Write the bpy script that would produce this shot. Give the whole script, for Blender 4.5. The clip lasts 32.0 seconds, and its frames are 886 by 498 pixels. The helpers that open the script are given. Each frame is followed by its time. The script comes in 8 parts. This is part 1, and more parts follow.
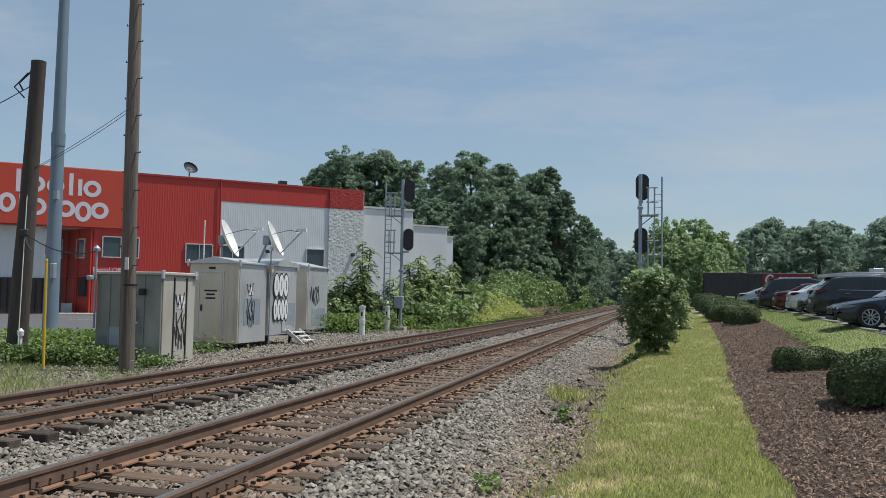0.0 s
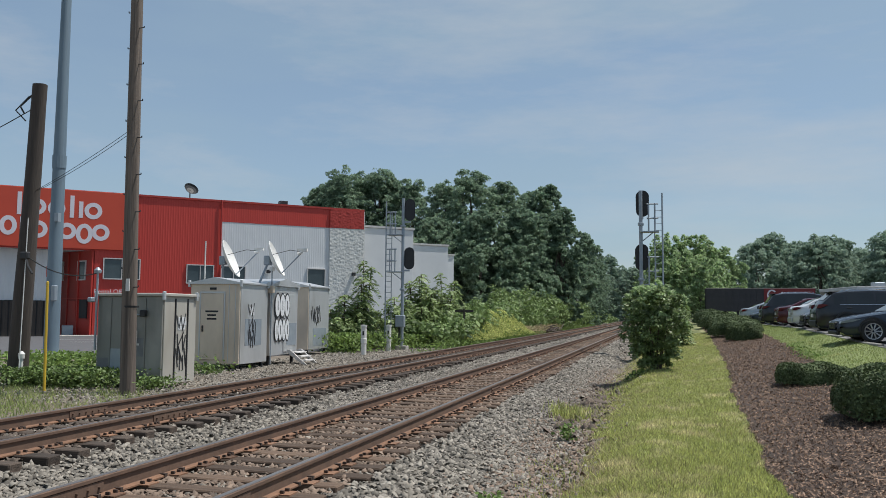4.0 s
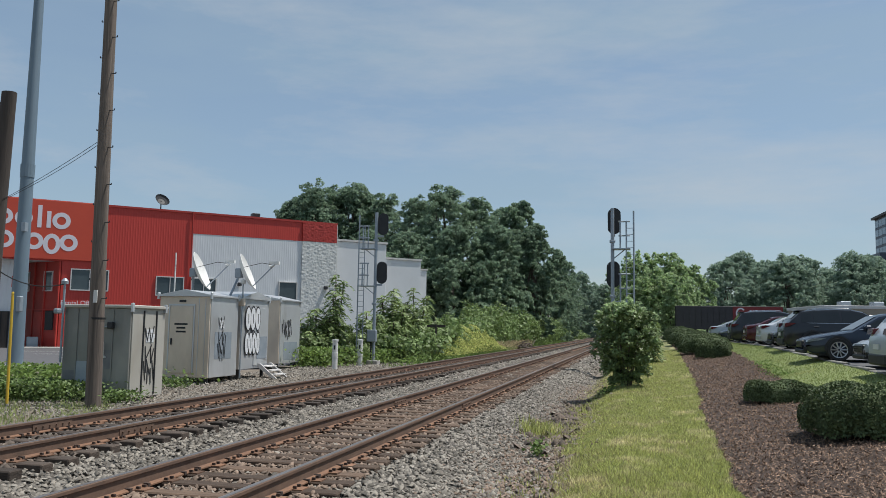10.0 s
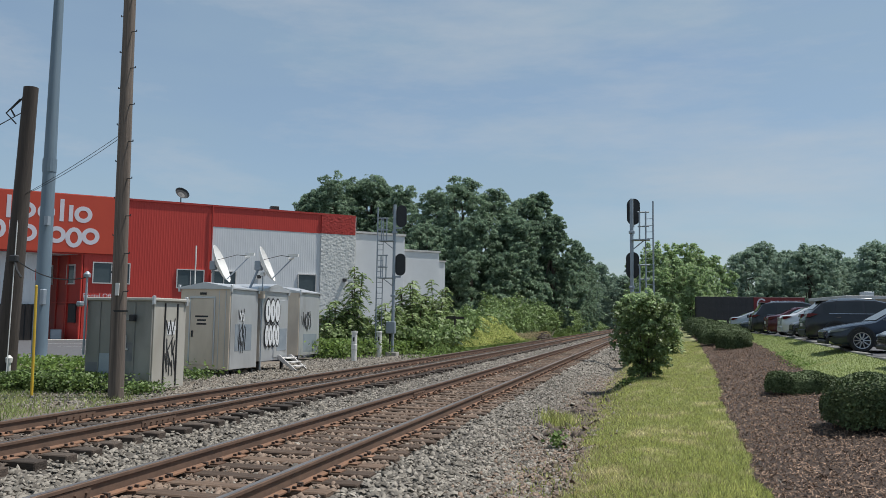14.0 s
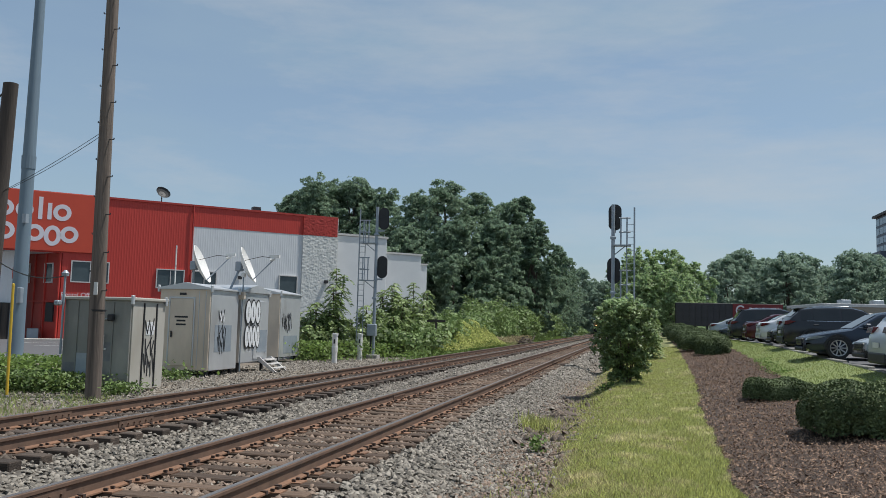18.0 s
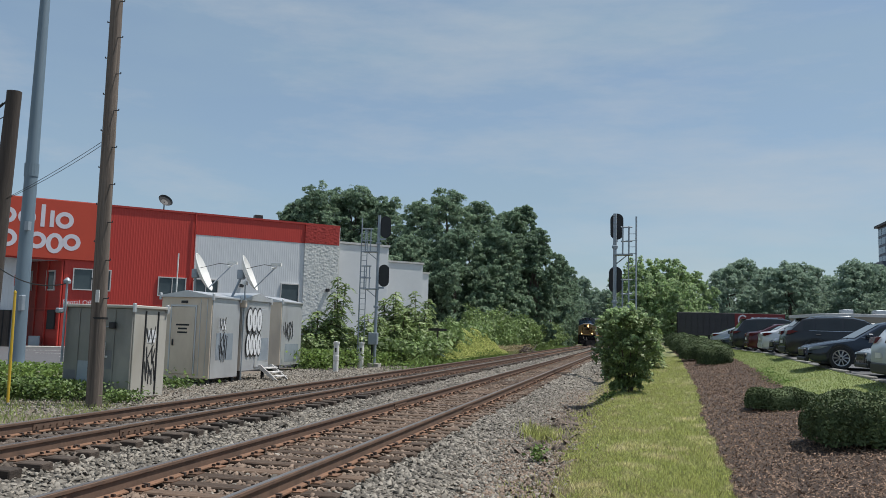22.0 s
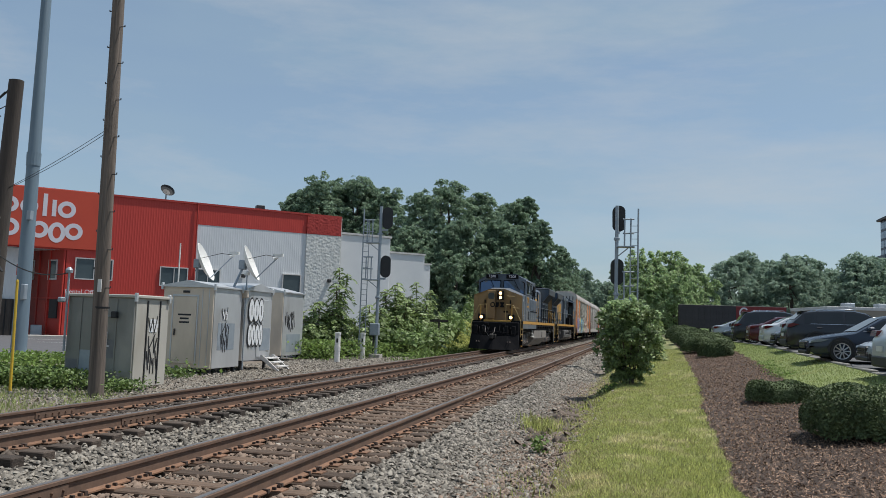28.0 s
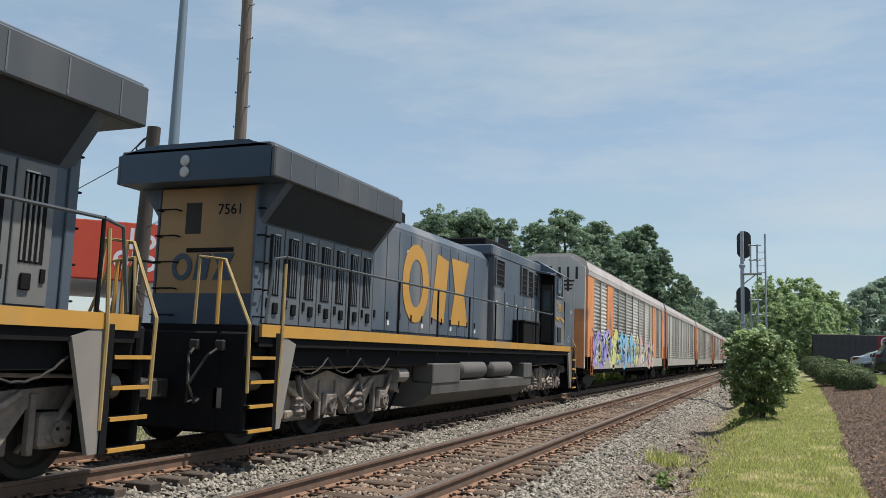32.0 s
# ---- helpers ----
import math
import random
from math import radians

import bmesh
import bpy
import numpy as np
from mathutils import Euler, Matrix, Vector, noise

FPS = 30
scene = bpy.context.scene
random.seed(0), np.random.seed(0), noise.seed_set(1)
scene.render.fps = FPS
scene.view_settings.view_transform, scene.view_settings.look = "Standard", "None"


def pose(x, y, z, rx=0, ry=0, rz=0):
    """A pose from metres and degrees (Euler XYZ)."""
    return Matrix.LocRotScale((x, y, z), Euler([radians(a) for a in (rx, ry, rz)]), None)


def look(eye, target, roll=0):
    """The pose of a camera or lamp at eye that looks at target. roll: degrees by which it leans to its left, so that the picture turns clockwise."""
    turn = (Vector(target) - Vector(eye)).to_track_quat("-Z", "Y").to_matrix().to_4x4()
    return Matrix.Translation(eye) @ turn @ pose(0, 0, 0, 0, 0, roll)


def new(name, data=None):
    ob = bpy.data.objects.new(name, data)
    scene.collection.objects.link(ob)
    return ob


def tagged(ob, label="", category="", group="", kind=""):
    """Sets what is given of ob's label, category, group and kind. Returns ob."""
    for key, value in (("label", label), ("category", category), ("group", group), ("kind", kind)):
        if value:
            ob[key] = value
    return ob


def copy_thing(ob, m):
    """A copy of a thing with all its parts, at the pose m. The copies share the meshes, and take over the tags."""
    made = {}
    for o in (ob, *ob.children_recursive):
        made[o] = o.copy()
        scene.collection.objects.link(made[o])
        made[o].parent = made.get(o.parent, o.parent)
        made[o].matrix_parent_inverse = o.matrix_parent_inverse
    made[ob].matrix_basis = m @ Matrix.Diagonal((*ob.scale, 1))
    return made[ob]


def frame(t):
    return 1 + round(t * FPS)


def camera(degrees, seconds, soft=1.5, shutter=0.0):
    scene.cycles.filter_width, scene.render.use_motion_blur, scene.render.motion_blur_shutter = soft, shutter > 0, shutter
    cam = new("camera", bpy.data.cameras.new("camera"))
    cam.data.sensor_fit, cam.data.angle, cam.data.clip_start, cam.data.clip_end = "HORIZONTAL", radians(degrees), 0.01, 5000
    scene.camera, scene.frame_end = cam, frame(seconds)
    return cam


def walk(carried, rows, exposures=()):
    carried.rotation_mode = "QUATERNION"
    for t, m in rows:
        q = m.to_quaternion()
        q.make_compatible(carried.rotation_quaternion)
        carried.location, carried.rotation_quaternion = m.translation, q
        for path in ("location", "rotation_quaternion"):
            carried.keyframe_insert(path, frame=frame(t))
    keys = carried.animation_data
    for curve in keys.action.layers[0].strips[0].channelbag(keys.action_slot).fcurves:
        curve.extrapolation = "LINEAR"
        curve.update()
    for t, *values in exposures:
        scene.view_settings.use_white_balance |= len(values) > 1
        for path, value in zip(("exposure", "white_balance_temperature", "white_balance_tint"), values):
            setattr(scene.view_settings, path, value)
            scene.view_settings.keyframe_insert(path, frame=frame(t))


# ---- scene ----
cam = camera(57.0, 32.0, 0.75)
EYE = (0.0, 0.0, 1.52)


def held(yaw, pitch, roll):
    return pose(*EYE, 90 + pitch, roll, yaw)


PATH = [
    (0, held(14.956, 3.221, -1.000)),
    (0.5, held(14.176, 3.201, -1.246)),
    (1, held(13.658, 3.603, -1.416)),
    (1.5, held(13.663, 3.905, -1.441)),
    (2, held(14.343, 3.993, -1.238)),
    (2.5, held(14.780, 3.979, -1.067)),
    (4.5, held(14.981, 4.648, -0.276)),
    (5, held(14.265, 4.568, -0.762)),
    (5.5, held(13.547, 4.395, -1.280)),
    (6, held(12.832, 4.373, -1.172)),
    (6.5, held(12.315, 4.474, -0.978)),
    (7, held(12.029, 4.602, -0.843)),
    (7.5, held(11.867, 4.666, -0.827)),
    (8, held(11.772, 4.693, -0.747)),
    (8.5, held(11.926, 5.001, -0.852)),
    (9, held(12.495, 5.299, -1.097)),
    (9.5, held(13.057, 5.475, -1.156)),
    (10, held(13.101, 5.578, -0.961)),
    (10.5, held(12.820, 5.659, -0.754)),
    (11, held(12.614, 5.557, -0.627)),
    (11.5, held(12.492, 5.409, -0.722)),
    (12, held(12.660, 5.189, -0.521)),
    (12.5, held(13.131, 4.871, -0.250)),
    (13, held(13.849, 4.887, -0.350)),
    (13.5, held(14.493, 4.982, -0.730)),
    (15.5, held(13.719, 4.871, -1.396)),
    (16, held(13.374, 4.993, -1.339)),
    (16.5, held(13.152, 5.007, -1.326)),
    (17, held(12.984, 4.998, -1.429)),
    (17.5, held(13.008, 5.112, -1.481)),
    (18, held(13.094, 5.224, -1.430)),
    (18.5, held(13.111, 5.296, -1.362)),
    (19, held(13.025, 5.248, -1.368)),
    (19.5, held(12.876, 5.180, -1.301)),
    (20, held(12.893, 5.202, -1.321)),
    (20.5, held(13.024, 5.306, -1.312)),
    (21, held(13.059, 5.436, -1.343)),
    (21.5, held(13.006, 5.398, -1.369)),
    (22, held(13.199, 5.829, -1.601)),
    (22.5, held(13.552, 5.835, -1.593)),
    (23, held(14.082, 5.496, -1.521)),
    (23.5, held(14.241, 5.035, -1.434)),
    (24, held(13.549, 4.863, -1.358)),
    (24.5, held(12.840, 4.668, -1.336)),
    (25, held(12.854, 4.682, -1.214)),
    (25.5, held(12.832, 4.775, -1.115)),
    (27.5, held(13.173, 5.075, -2.196)),
    (28, held(13.293, 5.212, -1.899)),
    (28.5, held(13.834, 5.228, -1.994)),
    (29, held(14.534, 5.205, -1.956)),
    (29.5, held(15.101, 5.167, -1.799)),
    (30, held(15.446, 5.159, -1.735)),
    (30.5, held(15.631, 5.202, -1.546)),
    (31, held(16.151, 5.399, -1.370)),
    (31.2, held(16.459, 5.570, -1.379)),
    (31.5, held(17.069, 6.235, -1.393)),
    (31.7, held(17.632, 6.570, -1.550)),
    (31.8, held(18.173, 6.754, -1.628)),
    (31.9, held(19.582, 6.871, -1.706)),
    (32, held(21.464, 7.119, -1.785)),
]
walk(cam, PATH, [(0, 0.0, 6500, 10), (30.0, 0.0, 6500, 10), (30.5, 0.12, 6500, 10), (31.0, 0.16, 6500, 10), (31.5, 0.24, 6600, 10), (31.8, 0.32, 6700, 10), (32.0, 0.33, 6800, 10)])

# ---- light ----
SUN_AZ, SUN_EL = radians(68), radians(66)
world = bpy.data.worlds.new("sky")
scene.world = world
world.use_nodes = True
wn, wl = world.node_tree.nodes, world.node_tree.links
sky = wn.new("ShaderNodeTexSky")
sky.sky_type, sky.sun_disc = "NISHITA", False
sky.sun_elevation, sky.sun_rotation = SUN_EL, SUN_AZ
sky.air_density, sky.dust_density, sky.ozone_density = 1.0, 0.7, 2.0
# thin high cloud
wc = wn.new("ShaderNodeTexCoord")
wm = wn.new("ShaderNodeMapping")
wm.inputs["Scale"].default_value = (1.2, 1.2, 5.0)
wnoise = wn.new("ShaderNodeTexNoise")
wnoise.inputs["Scale"].default_value, wnoise.inputs["Detail"].default_value = 1.6, 6.0
wramp = wn.new("ShaderNodeValToRGB")
wramp.color_ramp.elements[0].position, wramp.color_ramp.elements[1].position = 0.42, 0.78
wramp.color_ramp.elements[0].color, wramp.color_ramp.elements[1].color = (0.42, 0.42, 0.42, 1), (0.85, 0.85, 0.85, 1)
wmix = wn.new("ShaderNodeMixRGB")
wmix.inputs[2].default_value = (2.85, 3.92, 4.78, 1)
wl.new(wc.outputs["Generated"], wm.inputs[0])
wl.new(wm.outputs[0], wnoise.inputs[0])
wl.new(wnoise.outputs["Fac"], wramp.inputs[0])
wl.new(wramp.outputs[0], wmix.inputs[0])
wl.new(sky.outputs[0], wmix.inputs[1])
# faint white wisps
wm2, wn2, wr2, wx2 = wn.new("ShaderNodeMapping"), wn.new("ShaderNodeTexNoise"), wn.new("ShaderNodeValToRGB"), wn.new("ShaderNodeMixRGB")
wm2.inputs["Scale"].default_value = (2.0, 3.2, 9.0)
wn2.inputs["Scale"].default_value, wn2.inputs["Detail"].default_value, wn2.inputs["Roughness"].default_value = 1.4, 9.0, 0.62
wr2.color_ramp.elements[0].position, wr2.color_ramp.elements[1].position = 0.48, 0.78
wr2.color_ramp.elements[1].color = (0.5, 0.5, 0.5, 1)
wx2.inputs[2].default_value = (4.7, 5.0, 5.3, 1)
wl.new(wc.outputs["Generated"], wm2.inputs[0])
wl.new(wm2.outputs[0], wn2.inputs[0])
wl.new(wn2.outputs["Fac"], wr2.inputs[0])
wl.new(wr2.outputs[0], wx2.inputs[0])
wl.new(wmix.outputs[0], wx2.inputs[1])
wl.new(wx2.outputs[0], wn["Background"].inputs[0])
wn["Background"].inputs[1].default_value = 0.112
sun = new("sun", bpy.data.lights.new("sun", "SUN"))
sun.data.energy, sun.data.angle, sun.data.color = 4.6, radians(0.8), (0.975, 0.95, 0.90)
sun.matrix_world = look((0, 0, 0), (-math.sin(SUN_AZ) * math.cos(SUN_EL), -math.cos(SUN_AZ) * math.cos(SUN_EL), -math.sin(SUN_EL)))
scene.view_settings.exposure = 0.0

# ---- materials ----


def mat(name, a, b=None, scale=3.0, rough=0.7, metal=0.0, bump=0.0, bscale=None, detail=5.0, stretch=(1, 1, 1), spec=0.5,
        per="", stain=None, stain_scale=0.6, stain_at=0.55, glow=None, thin=0.0, vary=(0.55, 1.4)):
    m = bpy.data.materials.new(name)
    m.use_nodes = True
    n, l = m.node_tree.nodes, m.node_tree.links
    p = n["Principled BSDF"]
    p.inputs["Roughness"].default_value, p.inputs["Metallic"].default_value = rough, metal
    p.inputs["Specular IOR Level"].default_value = spec
    b = b or tuple(c * 0.72 for c in a)
    tc, mp, nz, mx = n.new("ShaderNodeTexCoord"), n.new("ShaderNodeMapping"), n.new("ShaderNodeTexNoise"), n.new("ShaderNodeMixRGB")
    mp.inputs["Scale"].default_value = stretch
    nz.inputs["Scale"].default_value, nz.inputs["Detail"].default_value, nz.inputs["Roughness"].default_value = scale, detail, 0.65
    rp = n.new("ShaderNodeValToRGB")
    rp.color_ramp.elements[0].position, rp.color_ramp.elements[1].position = 0.3, 0.7
    mx.inputs[1].default_value, mx.inputs[2].default_value = (*a, 1), (*b, 1)
    l.new(tc.outputs["Object"], mp.inputs[0])
    l.new(mp.outputs[0], nz.inputs[0])
    l.new(nz.outputs["Fac"], rp.inputs[0])
    l.new(rp.outputs[0], mx.inputs[0])
    out = mx.outputs[0]
    if stain:
        n2, r2, m2 = n.new("ShaderNodeTexNoise"), n.new("ShaderNodeValToRGB"), n.new("ShaderNodeMixRGB")
        n2.inputs["Scale"].default_value, n2.inputs["Detail"].default_value = stain_scale, 7.0
        r2.color_ramp.elements[0].position, r2.color_ramp.elements[1].position = stain_at, stain_at + 0.16
        m2.inputs[2].default_value = (*stain, 1)
        l.new(mp.outputs[0], n2.inputs[0])
        l.new(n2.outputs["Fac"], r2.inputs[0])
        l.new(r2.outputs[0], m2.inputs[0])
        l.new(out, m2.inputs[1])
        out = m2.outputs[0]
    if per:
        src = n.new("ShaderNodeObjectInfo" if per == "object" else "ShaderNodeNewGeometry")
        hs, mr = n.new("ShaderNodeHueSaturation"), n.new("ShaderNodeMapRange")
        mr.inputs[3].default_value, mr.inputs[4].default_value = vary
        l.new(src.outputs["Random" if per == "object" else "Random Per Island"], mr.inputs[0])
        l.new(mr.outputs[0], hs.inputs["Value"])
        l.new(out, hs.inputs["Color"])
        out = hs.outputs[0]
    l.new(out, p.inputs["Base Color"])
    if bump:
        bn, bt = n.new("ShaderNodeBump"), n.new("ShaderNodeTexNoise")
        bt.inputs["Scale"].default_value, bt.inputs["Detail"].default_value = bscale or scale * 4, 6.0
        bn.inputs["Strength"].default_value, bn.inputs["Distance"].default_value = bump, 0.02
        l.new(mp.outputs[0], bt.inputs[0])
        l.new(bt.outputs["Fac"], bn.inputs["Height"])
        l.new(bn.outputs[0], p.inputs["Normal"])
    if thin:
        tr, ms = n.new("ShaderNodeBsdfTranslucent"), n.new("ShaderNodeMixShader")
        ms.inputs[0].default_value = thin
        l.new(out, tr.inputs["Color"])
        l.new(p.outputs[0], ms.inputs[1])
        l.new(tr.outputs[0], ms.inputs[2])
        l.new(ms.outputs[0], n["Material Output"].inputs["Surface"])
    if glow:
        p.inputs["Emission Color"].default_value, p.inputs["Emission Strength"].default_value = (*glow[0], 1), glow[1]
    return m


M = dict(
    # bed darker than its stones, to paint shade into the gaps
    ballast=mat("ballast_bed", (0.15, 0.132, 0.112), (0.07, 0.062, 0.053), 14, 0.95, bump=0.8, bscale=40),
    stone=mat("ballast_stone", (0.29, 0.262, 0.222), (0.185, 0.162, 0.134), 6, 0.9, per="island", vary=(0.4, 1.35)),
    stone_brown=mat("rusty_stone", (0.25, 0.185, 0.14), (0.15, 0.105, 0.077), 6, 0.9, per="island"),
    rail_top=mat("rail_top", (0.30, 0.27, 0.25), (0.20, 0.17, 0.15), 4, 0.38, 0.7, stretch=(1, 0.1, 1)),
    rail_side=mat("rail_rust", (0.165, 0.10, 0.068), (0.105, 0.066, 0.047), 5, 0.85, bump=0.2),
    stone_dark=mat("dark_brown_stone", (0.15, 0.115, 0.09), (0.085, 0.066, 0.053), 6, 0.9, per="island"),
    plate=mat("plate_rust", (0.235, 0.122, 0.07), (0.15, 0.085, 0.054), 9, 0.85, per="island"),
    tie=mat("tie_timber", (0.15, 0.098, 0.065), (0.07, 0.046, 0.033), 8, 0.9, bump=0.6, stretch=(0.2, 2, 2), per="object"),
    tie_dark=mat("creosoted_tie", (0.085, 0.062, 0.047), (0.04, 0.03, 0.024), 8, 0.9, bump=0.6, stretch=(0.2, 2, 2), per="object"),
    tie_far=mat("tie_timber_far", (0.13, 0.105, 0.085), (0.06, 0.048, 0.04), 8, 0.9, stretch=(0.2, 2, 2)),
    spike=mat("spike_iron", (0.07, 0.045, 0.035), (0.04, 0.03, 0.025), 9, 0.8),
    earth=mat("earth", (0.22, 0.18, 0.14), (0.13, 0.105, 0.08), 3, 0.95, bump=0.5, stain=(0.25, 0.235, 0.21), stain_scale=0.8),
    # near-black brown for the shade between the chips
    mulch=mat("mulch_bed", (0.075, 0.048, 0.035), (0.03, 0.02, 0.015), 30, 0.95, bump=0.8, bscale=60),
    chip=mat("mulch_chip", (0.29, 0.192, 0.132), (0.15, 0.097, 0.067), 4, 0.95, per="island", vary=(0.3, 2.0)),
    # soil darkened as the shade between grass blades
    lawn=mat("lawn_soil", (0.17, 0.18, 0.062), (0.10, 0.115, 0.038), 9, 0.95, bump=0.6, bscale=60, stain=(0.36, 0.32, 0.16), stain_scale=1.6, stain_at=0.5),
    lawn_g=mat("green_lawn_soil", (0.23, 0.27, 0.10), (0.16, 0.19, 0.068), 6, 0.95, bump=0.5, bscale=60),
    blade=mat("grass_blade", (0.47, 0.47, 0.16), (0.33, 0.37, 0.11), 1.6, 0.75, per="island", stain=(0.62, 0.55, 0.31), stain_scale=1.6, stain_at=0.53, thin=0.35, vary=(0.22, 1.85)),
    blade_g=mat("green_blade", (0.34, 0.39, 0.15), (0.25, 0.30, 0.105), 0.9, 0.75, per="island", stain=(0.40, 0.40, 0.16), stain_scale=1.2, stain_at=0.56, thin=0.45),
    straw=mat("dry_straw", (0.50, 0.42, 0.25), (0.36, 0.29, 0.16), 2, 0.85, per="island", thin=0.3, vary=(0.45, 1.4)),
    weed=mat("weed_leaf", (0.20, 0.29, 0.075), (0.13, 0.205, 0.05), 2, 0.7, per="island", thin=0.4),
    ivy=mat("ivy_leaf", (0.15, 0.22, 0.06), (0.085, 0.135, 0.035), 1.2, 0.6, per="island", thin=0.25, vary=(0.45, 1.5)),
    # oak colour lifted and blued to carry the haze over the wood
    leaf=mat("oak_leaf", (0.27, 0.36, 0.24), (0.17, 0.245, 0.165), 0.25, 0.75, spec=0.25, per="island", thin=0.48, vary=(0.6, 1.4)),
    leaf_b=mat("bright_leaf", (0.255, 0.335, 0.12), (0.15, 0.215, 0.07), 0.5, 0.5, per="island", thin=0.25, vary=(0.6, 1.35)),
    leaf_s=mat("shrub_leaf", (0.235, 0.31, 0.12), (0.14, 0.195, 0.072), 1.5, 0.45, per="island", thin=0.32, vary=(0.5, 1.45)),
    # brightened too, for the hazy look of the young trees
    leaf_y=mat("young_leaf", (0.46, 0.57, 0.30), (0.31, 0.42, 0.21), 0.4, 0.6, per="island", thin=0.5, vary=(0.6, 1.35)),
    leaf_k=mat("vine_leaf", (0.225, 0.31, 0.105), (0.14, 0.21, 0.07), 0.35, 0.6, per="island", thin=0.3, vary=(0.55, 1.35)),
    # far foliage: the haze of the air is mixed into this colour
    leaf_f=mat("hazed_leaf", (0.31, 0.40, 0.30), (0.22, 0.30, 0.23), 0.10, 0.85, per="island", thin=0.5, vary=(0.82, 1.18)),
    box=mat("boxwood_leaf", (0.118, 0.152, 0.064), (0.055, 0.08, 0.033), 2, 0.72, per="island", thin=0.08, spec=0.3),
    flower=mat("yellow_flower", (0.62, 0.62, 0.21), (0.46, 0.50, 0.17), 3, 0.8, per="island", thin=0.35),
    bark=mat("bark", (0.13, 0.10, 0.08), (0.07, 0.055, 0.045), 6, 0.95, bump=0.6, stretch=(1, 1, 0.2)),
    asphalt=mat("asphalt", (0.115, 0.115, 0.12), (0.085, 0.085, 0.09), 2, 0.9, bump=0.2, bscale=50),
    paint_white=mat("road_paint", (0.62, 0.62, 0.60), (0.45, 0.45, 0.43), 6, 0.8),
    concrete=mat("concrete", (0.42, 0.40, 0.37), (0.30, 0.285, 0.265), 3, 0.9, bump=0.3),
    kerb=mat("weathered_kerb", (0.30, 0.285, 0.26), (0.19, 0.18, 0.165), 3, 0.9, bump=0.3, stain=(0.12, 0.12, 0.10), stain_scale=1.2),
    red=mat("red_cladding", (0.52, 0.044, 0.03), (0.45, 0.037, 0.026), 0.5, 0.55, stretch=(1, 1, 0.3)),
    red_trim=mat("red_trim", (0.42, 0.037, 0.026), (0.35, 0.03, 0.023), 1, 0.55),
    banner=mat("orange_red_banner", (0.56, 0.066, 0.030), (0.52, 0.058, 0.028), 0.6, 0.5),
    white=mat("white_cladding", (0.68, 0.69, 0.70), (0.62, 0.63, 0.64), 0.5, 0.6, stain=(0.55, 0.55, 0.54), stain_scale=0.25, stain_at=0.6),
    white_block=mat("painted_block", (0.66, 0.66, 0.63), (0.55, 0.55, 0.53), 2, 0.85, bump=0.5),
    grey_block=mat("grey_block", (0.22, 0.22, 0.22), (0.16, 0.16, 0.165), 2, 0.85, bump=0.4),
    letter=mat("letter_white", (0.72, 0.68, 0.72), (0.66, 0.62, 0.66), 1, 0.6),
    # pane colour raised to include a sky reflection
    glass=mat("window_glass", (0.075, 0.10, 0.11), (0.05, 0.07, 0.08), 1, 0.08, spec=0.4),
    frame=mat("white_frame", (0.62, 0.60, 0.58), (0.5, 0.48, 0.46), 4, 0.6),
    dark=mat("dark_metal", (0.03, 0.03, 0.032), (0.02, 0.02, 0.022), 3, 0.6),
    black=mat("black_paint", (0.012, 0.012, 0.014), (0.02, 0.02, 0.022), 3, 0.5),
    wood=mat("pole_timber", (0.215, 0.172, 0.142), (0.08, 0.064, 0.053), 5, 0.9, bump=0.7, stretch=(4, 4, 0.1), stain=(0.06, 0.048, 0.04), stain_scale=0.9, stain_at=0.58),
    wood_dark=mat("creosote_timber", (0.075, 0.06, 0.05), (0.04, 0.032, 0.028), 5, 0.85, bump=0.5, stretch=(3, 3, 0.12)),
    galv=mat("galvanized_steel", (0.34, 0.38, 0.42), (0.26, 0.30, 0.34), 2, 0.5, 0.35, stain=(0.22, 0.24, 0.26), stain_scale=1.2, stain_at=0.62),
    bluegrey=mat("painted_steel_pole", (0.17, 0.23, 0.28), (0.13, 0.18, 0.22), 1.5, 0.55, 0.1, stretch=(1, 1, 0.2)),
    alum=mat("aluminium_sheet", (0.60, 0.61, 0.62), (0.50, 0.51, 0.52), 1.2, 0.36, 0.5, stretch=(1, 1, 0.4), stain=(0.42, 0.41, 0.40), stain_scale=0.9, stain_at=0.6),
    alum_b=mat("beige_aluminium", (0.72, 0.61, 0.49), (0.58, 0.485, 0.385), 1.2, 0.4, 0.15, stretch=(1, 1, 0.4), stain=(0.52, 0.44, 0.36), stain_scale=0.8),
    shed=mat("shed_steel", (0.25, 0.25, 0.225), (0.20, 0.20, 0.185), 1.3, 0.5, 0.3, stretch=(1, 1, 0.4), stain=(0.33, 0.32, 0.29), stain_scale=0.9),
    shed_b=mat("shed_beige", (0.46, 0.435, 0.385), (0.39, 0.37, 0.325), 1.3, 0.55, 0.1, stretch=(1, 1, 0.4), stain=(0.36, 0.33, 0.28), stain_scale=0.8, stain_at=0.6),
    spray=mat("black_spray", (0.015, 0.015, 0.018), (0.025, 0.025, 0.028), 6, 0.6),
    spray_w=mat("white_spray", (0.68, 0.69, 0.70), (0.6, 0.61, 0.62), 6, 0.6),
    dish=mat("dish_white", (0.76, 0.75, 0.72), (0.68, 0.67, 0.64), 3, 0.6),
    yellow=mat("marker_yellow", (0.62, 0.40, 0.03), (0.5, 0.32, 0.03), 3, 0.6),
    pvc=mat("white_pipe", (0.70, 0.69, 0.66), (0.58, 0.57, 0.54), 4, 0.6),
    cable=mat("cable_black", (0.02, 0.02, 0.02), (0.03, 0.03, 0.03), 3, 0.6),
